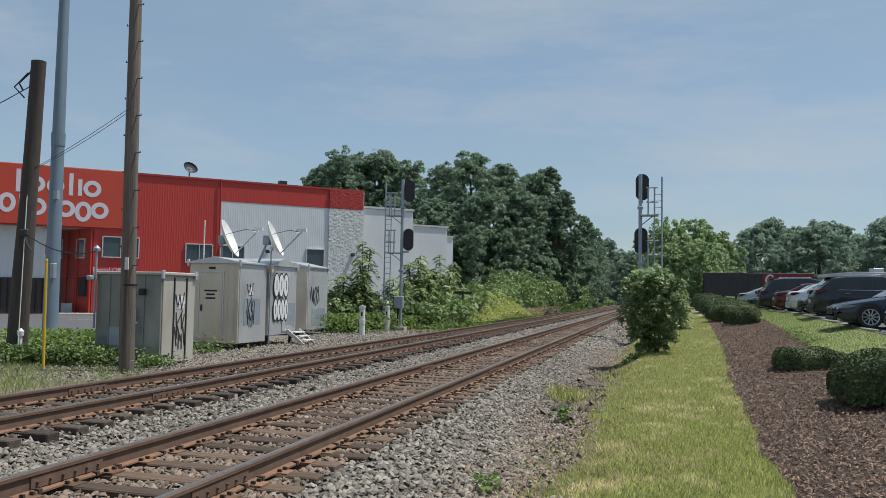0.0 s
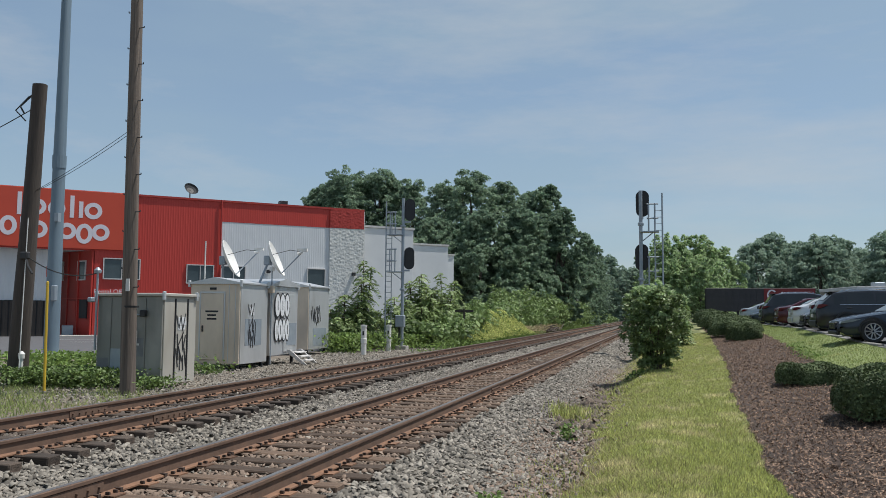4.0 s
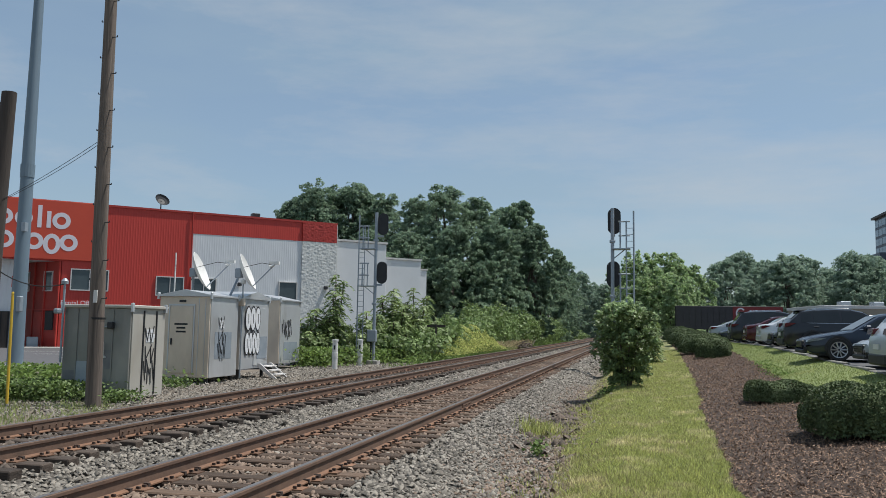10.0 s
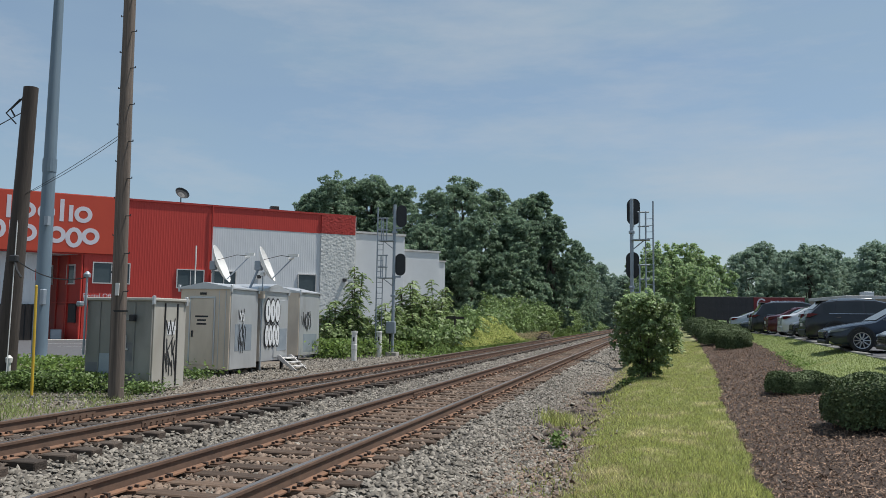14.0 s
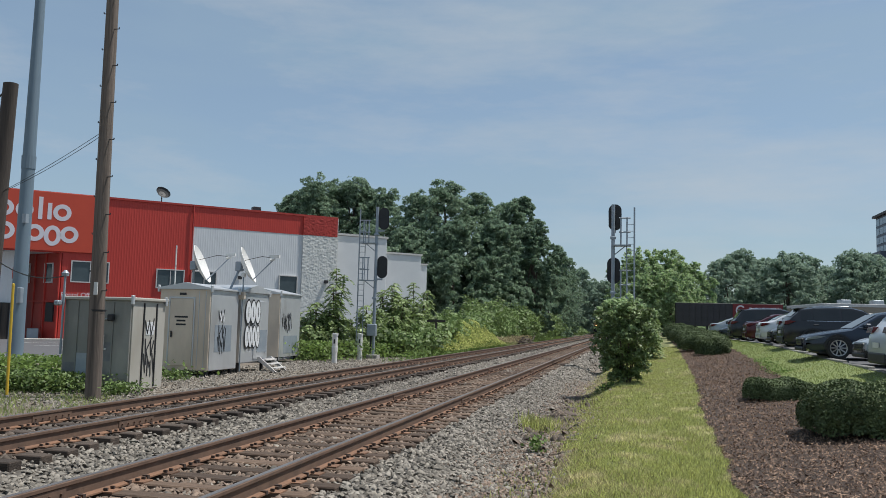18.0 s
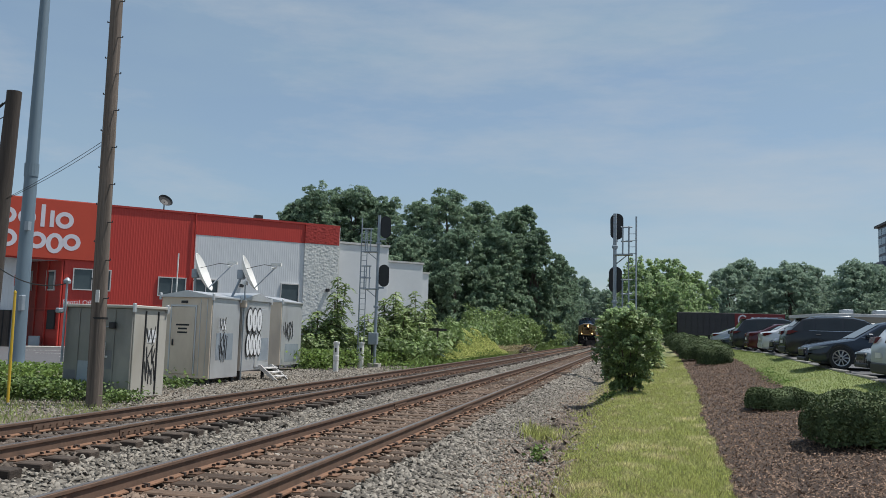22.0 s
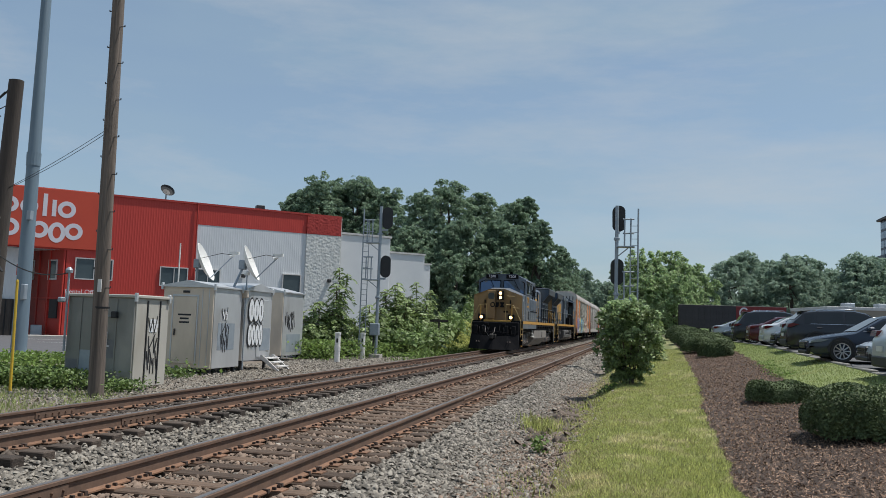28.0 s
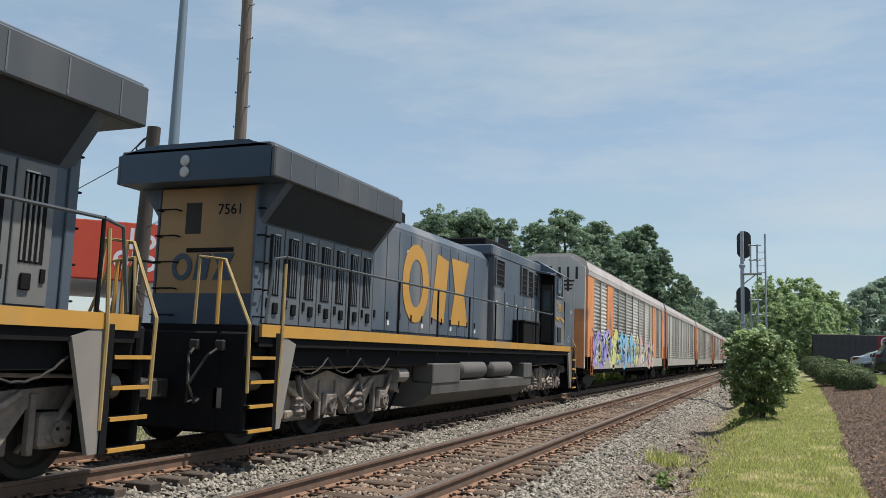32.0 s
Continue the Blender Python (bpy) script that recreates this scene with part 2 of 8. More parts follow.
    tyre=mat("tyre", (0.018, 0.018, 0.019), (0.028, 0.028, 0.028), 8, 0.85),
    rim=mat("alloy_rim", (0.50, 0.50, 0.50), (0.40, 0.40, 0.40), 8, 0.3, 0.8),
    chrome=mat("chrome", (0.62, 0.62, 0.63), (0.55, 0.55, 0.56), 8, 0.15, 1.0),
    car_glass=mat("car_glass", (0.012, 0.015, 0.018), (0.016, 0.02, 0.024), 1, 0.06, spec=0.5),
    lens=mat("lamp_lens", (0.25, 0.27, 0.28), (0.18, 0.2, 0.21), 8, 0.12),
    tail=mat("tail_lamp", (0.13, 0.008, 0.008), (0.09, 0.006, 0.006), 8, 0.2),
)


def car_paint(name, c):
    return mat(name, c, tuple(v * 0.92 for v in c), 2, 0.22, 0.25, spec=0.7)


# ---- mesh helpers ----


class Geo:
    """Collects vertices and faces of one mesh."""

    def __init__(self):
        self.v, self.f = [], []

    def add(self, vs, fs):
        k = len(self.v)
        self.v += [tuple(p) for p in vs]
        self.f += [tuple(i + k for i in q) for q in fs]
        return self

    def box(self, x0, x1, y0, y1, z0, z1, m=None, c=0.0):
        """A box; c > 0 chamfers its upright and level edges a little."""
        if c > 0:
            vs, a = [], [(x0, x1, c), (y0, y1, c), (z0, z1, c)]
            bm = bmesh.new()
            bmesh.ops.create_cube(bm, size=1.0)
            for q in bm.verts:
                q.co = Vector(((x0 + x1) / 2 + q.co.x * (x1 - x0), (y0 + y1) / 2 + q.co.y * (y1 - y0), (z0 + z1) / 2 + q.co.z * (z1 - z0)))
            bmesh.ops.bevel(bm, geom=bm.edges[:], offset=c, segments=1, affect="EDGES")
            bm.verts.index_update()
            vs = [q.co.copy() for q in bm.verts]
            fs = [[q.index for q in f.verts] for f in bm.faces]
            bm.free()
        else:
            vs = [(x, y, z) for z in (z0, z1) for y in (y0, y1) for x in (x0, x1)]
            fs = [(0, 2, 3, 1), (4, 5, 7, 6), (0, 1, 5, 4), (2, 6, 7, 3), (0, 4, 6, 2), (1, 3, 7, 5)]
        if m is not None:
            vs = [m @ Vector(p) for p in vs]
        return self.add(vs, fs)

    def prism(self, poly, axis, a, b, m=None):
        """A 2D outline (counter-clockwise) drawn out along an axis from a to b."""
        n = len(poly)
        put = {"x": lambda p, t: (t, p[0], p[1]), "y": lambda p, t: (p[0], t, p[1]), "z": lambda p, t: (p[0], p[1], t)}[axis]
        vs = [put(p, a) for p in poly] + [put(p, b) for p in poly]
        fs = [(i, (i + 1) % n, n + (i + 1) % n, n + i) for i in range(n)] + [tuple(range(n))[::-1], tuple(range(n, 2 * n))]
        if m is not None:
            vs = [m @ Vector(p) for p in vs]
        return self.add(vs, fs)

    def rod(self, p0, p1, r0, r1=None, n=8, caps=True):
        p0, p1 = Vector(p0), Vector(p1)
        r1 = r0 if r1 is None else r1
        d = (p1 - p0).normalized()
        a = d.orthogonal().normalized()
        b = d.cross(a)
        vs = []
        for p, r in ((p0, r0), (p1, r1)):
            vs += [p + r * (math.cos(6.28318 * i / n) * a + math.sin(6.28318 * i / n) * b) for i in range(n)]
        fs = [(i, (i + 1) % n, n + (i + 1) % n, n + i) for i in range(n)]
        if caps:
            fs += [tuple(range(n))[::-1], tuple(range(n, 2 * n))]
        return self.add(vs, fs)

    def pipe(self, pts, r, n=6):
        """One bent tube through the points."""
        pts = [Vector(p) for p in pts]
        d = [(q - p).normalized() for p, q in zip(pts[:-1], pts[1:])]
        t = [d[0]] + [(u + v).normalized() for u, v in zip(d[:-1], d[1:])] + [d[-1]]
        a = d[0].orthogonal().normalized()
        vs = []
        for p, u in zip(pts, t):
            a = (a - a.dot(u) * u).normalized()
            b = u.cross(a)
            vs += [p + r * (math.cos(6.28318 * i / n) * a + math.sin(6.28318 * i / n) * b) for i in range(n)]
        m = len(pts)
        fs = [(j * n + i, j * n + (i + 1) % n, (j + 1) * n + (i + 1) % n, (j + 1) * n + i) for j in range(m - 1) for i in range(n)]
        return self.add(vs, fs + [tuple(range(n))[::-1], tuple(range((m - 1) * n, m * n))])

    def lathe(self, prof, centre, axis=(0, 0, 1), n=16):
        """Profile of (radius, height) turned round an axis."""
        d = Vector(axis).normalized()
        a = d.orthogonal().normalized()
        b = d.cross(a)
        c = Vector(centre)
        vs = [c + h * d + r * (math.cos(6.28318 * i / n) * a + math.sin(6.28318 * i / n) * b) for r, h in prof for i in range(n)]
        fs = [(j * n + i, j * n + (i + 1) % n, (j + 1) * n + (i + 1) % n, (j + 1) * n + i) for j in range(len(prof) - 1) for i in range(n)]
        return self.add(vs, fs)


def mesh_of(name, g, m, smooth=False):
    me = bpy.data.meshes.new(name)
    if isinstance(g, Geo):
        me.from_pydata(g.v, [], g.f)
    else:
        v, f = g
        f = np.ascontiguousarray(f, dtype=np.int32)
        me.vertices.add(len(v))
        me.vertices.foreach_set("co", np.ascontiguousarray(v, dtype=np.float32).ravel())
        me.loops.add(f.size)
        me.loops.foreach_set("vertex_index", f.ravel())
        me.polygons.add(len(f))
        me.polygons.foreach_set("loop_start", np.arange(0, f.size, f.shape[1], dtype=np.int32))
        me.polygons.foreach_set("loop_total", np.full(len(f), f.shape[1], dtype=np.int32))
        me.update(calc_edges=True)
    if isinstance(g, Geo):
        bm = bmesh.new()
        bm.from_mesh(me)
        bmesh.ops.recalc_face_normals(bm, faces=bm.faces[:])
        bm.to_mesh(me)
        bm.free()
    me.materials.append(m)
    if smooth:
        me.polygons.foreach_set("use_smooth", [True] * len(me.polygons))
        me.set_sharp_from_angle(angle=radians(38))
    return me


def part(name, g, m, parent=None, label="", smooth=False):
    ob = new(name, g if isinstance(g, bpy.types.Mesh) else mesh_of(name, g, m, smooth))
    if parent is not None:
        ob.parent = parent
    return tagged(ob, label)


def thing(name, label, category, at=None, group="", kind=""):
    ob = new(name)
    ob.empty_display_size = 0.3
    if at is not None:
        ob.matrix_world = at
    return tagged(ob, label, category, group, kind)


def single(name, g, m, label, category, at=None, group="", kind="", smooth=False):
    ob = part(name, g, m, None, "", smooth)
    if at is not None:
        ob.matrix_world = at
    return tagged(ob, label, category, group, kind)


rng = np.random.default_rng(7)
# ---- ground ----
NEAR, FAR = -4.31, -8.24      # track centres
GAUGE = 0.7525                # half the distance of the rail heads


def smooth(a, b, x):
    t = np.clip((x - a) / (b - a), 0, 1)
    return t * t * (3 - 2 * t)


def ground_z(x, y):
    x, y = np.asarray(x, float), np.asarray(y, float)
    bed = np.interp(x, [-60, -30, -13, -11.2, -9.9, -9.5, -7.25, -6.9, -6.3, -5.6, -3.0, -2.6, -1.75, -1.3], [-0.6, -0.55, -0.48, -0.5, -0.32, -0.25, -0.25, -0.31, -0.37, -0.25, -0.25, -0.27, -0.5, -0.5])
    right = -0.3 + 0.02 * np.clip(y - 8, 0, 30) + np.interp(x, [1.2, 3.5, 5.6], [0.0, 0.26, 0.66])
    right = right + 0.025 * np.clip(y - 38, 0, 22) * (1 - smooth(4.2, 5.8, x))
    w = smooth(-1.5, -0.2, x)
    return bed * (1 - w) + right * w


def sheet(xs, ys, lift=0.0, wob=0.0):
    X, Y = np.meshgrid(xs, ys)
    Z = ground_z(X, Y) + lift + wob * np.sin(X * 3.1 + np.cos(Y * 1.7) * 2) * np.sin(Y * 2.3)
    n, m = len(xs), len(ys)
    i = np.arange((m - 1) * (n - 1))
    r, c = i // (n - 1), i % (n - 1)
    f = np.stack([r * n + c, r * n + c + 1, (r + 1) * n + c + 1, (r + 1) * n + c], 1)
    return np.stack([X.ravel(), Y.ravel(), Z.ravel()], 1), f


def steps(*spans):
    out = []
    for a, b, d in spans:
        out += list(np.arange(a, b, d))
    return np.array(out + [spans[-1][1]])


ys_all = steps((-60, -5, 5), (-5, 60, 1.0), (60, 200, 5), (200, 3000, 200))
ground = single("ground", sheet(steps((-3000, -60, 300), (-60, -14, 2), (-14, 9, 0.35), (9, 60, 3), (60, 3000, 300)), ys_all, -0.03), M["earth"],
                "bare brown earth and gravel under everything", "ground", kind="structure", smooth=True)
ballast_bed = single("ballast_bed", sheet(steps((-11.3, -2.1, 0.2)), steps((-20, 60, 1.0), (60, 420, 5)), 0.0, 0.012), M["ballast"],
                     "grey crushed-stone ballast bed under the two tracks", "ballast", kind="structure", smooth=True)


def edge_sheet(x_left, x_right, ys, nx, lift):
    """Sheet between two edges whose x is a function of y."""
    L, R = x_left(ys), x_right(ys)
    t = np.linspace(0, 1, nx)
    X = L[:, None] * (1 - t) + R[:, None] * t
    Y = np.repeat(ys[:, None], nx, 1)
    Z = ground_z(X, Y) + lift
    m = len(ys)
    i = np.arange((m - 1) * (nx - 1))
    r, c = i // (nx - 1), i % (nx - 1)
    return np.stack([X.ravel(), Y.ravel(), Z.ravel()], 1), np.stack([r * nx + c, r * nx + c + 1, (r + 1) * nx + c + 1, (r + 1) * nx + c], 1)


def grass_left(y):
    return np.interp(y, [5, 8, 9, 10, 12, 15, 18, 24, 40], [-1.4, -1.3, -0.95, -0.78, -0.92, -1.22, -1.42, -1.4, -1.2]) - 0.06 * np.sin(y * 0.9) - 0.07 * np.sin(y * 2.3 + 1) + 0.06 * np.sin(y * 5.1)


def mulch_left(y):
    return np.interp(y, [5, 9, 10.5, 12.6, 18, 20, 25, 42, 60], [1.2, 1.19, 1.14, 1.24, 1.34, 1.5, 1.74, 2.18, 2.3]) + 0.03 * np.sin(y * 2.3) + 0.025 * np.sin(y * 6.1)


def mulch_right(y):
    return np.interp(y, [5, 20, 24, 30, 37, 60], [3.9, 3.8, 3.85, 4.08, 4.25, 4.2]) + 0.05 * np.sin(y * 2.9) + 0.03 * np.sin(y * 7.3)


def kerb_x(y):
    return 5.6 + 0 * y


ysr = steps((-20, 60, 0.5), (60, 140, 4))
grass_verge = single("grass_verge", edge_sheet(grass_left, mulch_left, ysr, 14, 0.0), M["lawn"], "mown yellow-green grass verge beside the ballast", "grass", kind="structure", smooth=True)
mulch_bed = single("mulch_bed", edge_sheet(mulch_left, mulch_right, ysr, 12, 0.01), M["mulch"], "brown shredded-bark mulch bed with hedges", "mulch bed", kind="structure", smooth=True)
lawn = single("lawn", edge_sheet(mulch_right, kerb_x, ysr, 8, 0.02), M["lawn_g"], "bright green mown lawn strip below the car park", "lawn", kind="structure", smooth=True)
parking = single("parking_lot", edge_sheet(lambda y: kerb_x(y) + 0.15, lambda y: 70 + 0 * y, steps((-20, 60, 2), (60, 160, 10)), 20, 0.0), M["asphalt"], "grey asphalt car park", "parking lot", kind="structure")
kerb = thing("kerb", "weathered pale concrete kerb along the car park", "kerb", kind="structure")
for i in range(26):
    y0 = 2 + i * 2.5
    x0, z0 = float(kerb_x(np.array(y0))), float(ground_z(5.6, y0 + 1.25))
    part("kerb_stone", Geo().box(x0 - 0.02, x0 + 0.16, y0 + 0.01, y0 + 2.49, z0 - 0.25, z0 + 0.07, None, 0.02), M["kerb"], kerb)
# far-side car park in front of the storage building
far_lot = single("far_parking_lot", Geo().prism([(-75, 30), (-17.5, 30), (-17.5, 44), (-20, 52), (-24, 80), (-75, 80)], "z", -0.62, -0.50), M["asphalt"], "grey asphalt yard in front of the storage building", "parking lot", kind="structure")

# ---- tracks ----
RAIL = [(-0.07, -0.185), (0.07, -0.185), (0.07, -0.175), (0.012, -0.155), (0.012, -0.05), (0.035, -0.038), (0.036, -0.008), (0.028, 0.0),
        (-0.028, 0.0), (-0.036, -0.008), (-0.035, -0.038), (-0.012, -0.05), (-0.012, -0.155), (-0.07, -0.175)]


def track(name, cx, joint_ys, label):
    tr = thing(name, label, "railway track", kind="structure")
    for sx in (-GAUGE, GAUGE):
        rail = part("rail", Geo().prism([(cx + sx + x, z - 0.0015) for x, z in RAIL], "y", -40, 420), M["rail_side"], tr, "rust-brown steel rail with a worn bright top")
        part("rail_foot", Geo().prism([(cx + sx - 0.072, -0.187), (cx + sx + 0.072, -0.187), (cx + sx + 0.072, -0.172), (cx + sx + 0.02, -0.158), (cx + sx - 0.02, -0.158), (cx + sx - 0.072, -0.172)], "y", -40, 420), M["plate"], rail, "orange-rusted rail foot")
        part("running_surface", Geo().box(cx + sx - 0.028, cx + sx + 0.028, -40, 420, -0.004, 0.0015), M["rail_top"], rail, "worn grey running surface")
        for jy in joint_ys:
            g = Geo()
            for side in (-1, 1):
                g.box(cx + sx + side * 0.013 - 0.012, cx + sx + side * 0.013 + 0.012, jy - 0.45, jy + 0.45, -0.15, -0.05)
                for b in range(6):
                    g.rod((cx + sx + side * 0.02, jy - 0.38 + b * 0.152, -0.1), (cx + sx + side * 0.05, jy - 0.38 + b * 0.152, -0.1), 0.016, n=6)
            part("joint_bar", g, M["rail_side"], rail, "bolted rusty joint bar")
    return tr


near_track = track("railway_track", NEAR, (6.2, 17.6, 29.5), "near track of rust-brown rails on timber sleepers")
far_track = track("railway_track", FAR, (11.4, 33.0), "far track of rust-brown rails on timber sleepers")

# ---- storage building ----
BO, BU, BN = Vector((-47.41, 52.10, 0)), Vector((0.7396, 0.6730, 0)), Vector((0.6730, -0.7396, 0))
BM = Matrix(((BU.x, -BN.x, 0, BO.x), (BU.y, -BN.y, 0, BO.y), (0, 0, 1, 0), (0, 0, 0, 1)))   # local x along the front, y into the building
building = thing("storage_building", "red and white self-storage building with ribbed metal walls", "building", BM)


def ribbed(x0, x1, z0, z1, y=0.0, pitch=0.2, deep=0.005, back=0.3):
    """A ribbed sheet wall from x0 to x1 with its back."""
    g, pts = Geo(), []
    x = x0
    while x < x1 - 1e-6:
        e = min(x + pitch, x1)
        w = e - x
        pts += [(x, y), (x + 0.55 * w, y), (x + 0.65 * w, y - deep), (x + 0.9 * w, y - deep)]
        x = e
    pts.append((x1, y))
    n = len(pts)
    vs = [(px, py, z) for z in (z0, z1) for px, py in pts]
    fs = [(i, i + 1, n + i + 1, n + i) for i in range(n - 1)]
    g.add(vs, fs)
    g.box(x0, x1, y + 0.01, y + back, z0, z1)
    return g


WALL_TOP = 10.9
part("red_wall", ribbed(5.0, 14.85, -0.6, WALL_TOP), M["red"], building, "red ribbed metal wall")
part("red_wall", ribbed(-16, 5.0, 6.3, WALL_TOP, 0.0), M["red"], building, "red ribbed upper wall over a covered drive")
part("red_band", ribbed(14.85, 24.6, 9.2, WALL_TOP, -0.02), M["red"], building, "red ribbed metal band under the roof")
part("white_wall", ribbed(14.85, 24.6, -0.6, 9.2), M["white"], building, "white ribbed metal wall")
part("block_band", Geo().box(24.6, 27.9, -0.12, 0.3, 9.2, WALL_TOP), M["red_trim"], building, "red painted rough block")
part("block_base", Geo().box(14.85, 27.95, -0.10, -0.06, -0.6, 1.5), M["grey_block"], building, "grey block base course")
part("grey_wall", ribbed(-1.7, 2.6, -0.6, 6.3, 1.2, 0.45, 0.02), M["white"], building, "pale grey ribbed wall under the overhang")
part("roof_cap", Geo().box(-16, 27.95, -0.10, 0.35, WALL_TOP, WALL_TOP + 0.16), M["red_trim"], building, "dark red metal roof edge")
part("body", Geo().box(5.2, 27.8, 0.7, 30, -0.6, WALL_TOP - 0.2), M["white"], building, "plain rear of the building")
part("upper_storey", Geo().box(-15.9, 5.19, 0.35, 30, 6.32, WALL_TOP - 0.2), M["white"], building, "plain upper storey over the drive")
part("side_wall", Geo().box(27.8, 28.0, -0.05, 30, -0.6, WALL_TOP), M["white_block"], building)
part("down_pipe", Geo().rod((14.85, -0.14, -0.5), (14.85, -0.14, WALL_TOP + 0.15), 0.06), M["red_trim"], building, "dark red down pipe")
part("sign_banner", Geo().box(-7.5, 8.0, -0.18, -0.06, 6.4, WALL_TOP + 0.12, None, 0.02), M["banner"], building, "orange-red sign banner")
# rough painted blocks of the front tower


def rough_face(x0, x1, z0, z1, y, amp):
    """A rock-faced block wall: courses of uneven blocks with sunk joints."""
    nx, nz = int((x1 - x0) / 0.065), int((z1 - z0) / 0.065)
    X, Z = np.meshgrid(np.linspace(x0, x1, nx + 1), np.linspace(z0, z1, nz + 1))
    row = np.floor(Z / 0.2)
    col = np.floor(X / 0.4 + 0.5 * (row % 2))
    Y = y - amp * (0.3 + 0.3 * np.sin(row * 12.9 + col * 78.2)) - amp * 1.6 * rng.random(X.shape)
    i = np.arange(nx * nz)
    r, c = i // nx, i % nx
    k = nx + 1
    return np.stack([X.ravel(), Y.ravel(), Z.ravel()], 1), np.stack([r * k + c, r * k + c + 1, (r + 1) * k + c + 1, (r + 1) * k + c], 1)


bw = part("block_wall", Geo().box(24.6, 27.9, -0.1, 0.3, 1.5, 9.2), M["white_block"], building, "white rough-faced painted block wall")
part("rock_face", rough_face(24.6, 27.9, 1.5, 9.2, -0.12, 0.022), M["white_block"], bw, "uneven rock-faced block courses")
part("red_rock_face", rough_face(24.6, 27.9, 9.22, WALL_TOP - 0.02, -0.14, 0.02), M["red_trim"], building, "red painted rock-faced blocks")


def window(x0, x1, z0, z1, parent, panes=2, y=-0.02, name="window"):
    w = part(name, Geo().box(x0, x1, y - 0.03, y + 0.03, z0, z1), M["glass"], parent, "dark glazed window with a white frame")
    g = Geo()
    for a, b in ((x0 - 0.06, x0 + 0.02), (x1 - 0.02, x1 + 0.06)):
        g.box(a, b, y - 0.1, y + 0.03, z0 - 0.06, z1 + 0.06)
    g.box(x0, x1, y - 0.1, y + 0.03, z0 - 0.06, z0 + 0.02)
    g.box(x0, x1, y - 0.1, y + 0.03, z1 - 0.02, z1 + 0.06)
    for i in range(1, panes):
        xm = x0 + (x1 - x0) * i / panes
        g.box(xm - 0.03, xm + 0.03, y - 0.08, y + 0.03, z0, z1)
    part("window_frame", g, M["frame"], w, "white window frame")
    return w


window(5.7, 8.4, 4.1, 5.7, building, 2)
window(12.15, 14.3, 3.9, 5.4, building, 2)
window(15.0, 17.0, 3.9, 5.4, building, 2)
window(22.6, 24.2, 2.9, 5.4, building, 1)
far_wing = thing("warehouse", "plain white flat-roofed warehouse behind the storage building", "building", BM)
part("wall", Geo().box(27.9, 33.5, 1.0, 25, -0.6, 9.55, None, 0.03), M["white"], far_wing)
part("roof_cap", Geo().box(27.9, 33.6, 0.9, 25, 9.56, 9.75), M["frame"], far_wing, "pale roof edge")
part("lower_wall", Geo().box(33.5, 37.7, 1.8, 25, -0.6, 8.2), M["white"], far_wing, "lower white wall")
part("end_wall", Geo().box(37.7, 38.7, 2.4, 25, -0.6, 7.35), M["white"], far_wing, "lowest white wall")
part("end_roof_cap", Geo().box(37.8, 38.8, 2.3, 25, 7.36, 7.5), M["frame"], far_wing, "pale roof edge")
part("lower_roof_cap", Geo().box(33.6, 37.8, 1.7, 25, 8.21, 8.38), M["frame"], far_wing, "pale roof edge")

# ---- writing and painted marks ----


def text_mesh(body, size, m, depth=0.004, align="CENTER"):
    cu = bpy.data.curves.new("writing", "FONT")
    cu.body, cu.size, cu.extrude, cu.align_x, cu.align_y = body, size, depth, align, "CENTER"
    cu.resolution_u = 3
    ob = new("writing", cu)
    me = bpy.data.meshes.new_from_object(ob.evaluated_get(bpy.context.evaluated_depsgraph_get()))
    bpy.data.objects.remove(ob)
    me.materials.clear()
    me.materials.append(m)
    return me


def ring(cx, cz, rx, rz, w, d=0.03, n=20, a0=0.0, a1=360.0):
    """A flat ring or arc standing in the x-z plane, facing -y."""
    g, vs = Geo(), []
    closed = a1 - a0 >= 359.9
    k = n if closed else n + 1
    for i in range(k):
        a = radians(a0 + (a1 - a0) * i / n)
        for y in (0.0, -d):
            for s in (0.0, w):
                vs.append((cx + (rx - s) * math.cos(a), y, cz + (rz - s) * math.sin(a)))
    fs = []
    for i in range(n):
        p, q = 4 * i, 4 * ((i + 1) % k)
        fs += [(p + 2, q + 2, q + 3, p + 3), (p, p + 1, q + 1, q), (p, q, q + 2, p + 2), (p + 1, p + 3, q + 3, q + 1)]
    if not closed:
        fs += [(0, 2, 3, 1), (4 * n, 4 * n + 1, 4 * n + 3, 4 * n + 2)]
    return g.add(vs, fs)


def stroke(pts, w, d=0.006):
    """A painted stroke through points (x, z), facing -y."""
    g = Geo()
    for (x0, z0), (x1, z1) in zip(pts[:-1], pts[1:]):
        dx, dz = x1 - x0, z1 - z0
        L = math.hypot(dx, dz) or 1e-6
        nx, nz = -dz / L * w / 2, dx / L * w / 2
        ex, ez = dx / L * w * 0.3, dz / L * w * 0.3
        q = [(x0 - ex + nx, z0 - ez + nz), (x0 - ex - nx, z0 - ez - nz), (x1 + ex - nx, z1 + ez - nz), (x1 + ex + nx, z1 + ez + nz)]
        g.add([(x, 0, z) for x, z in q] + [(x, -d, z) for x, z in q], [(4, 5, 6, 7), (0, 1, 5, 4), (1, 2, 6, 5), (2, 3, 7, 6), (3, 0, 4, 7)])
    return g


# sign marks of the storage company: plain white shapes in two rows
banner = next(o for o in building.children if o.name.startswith("sign_banner"))
for row in ([("bar", -0.5, 9.75, 0.3, 1.75), ("ring", 0.75, 9.55, 0.62, 0.62), ("ring", 2.1, 9.5, 0.62, 0.62), ("bar", 3.2, 9.7, 0.3, 1.75), ("bar", 3.85, 9.5, 0.3, 1.3), ("ring", 4.75, 9.45, 0.66, 0.66)],
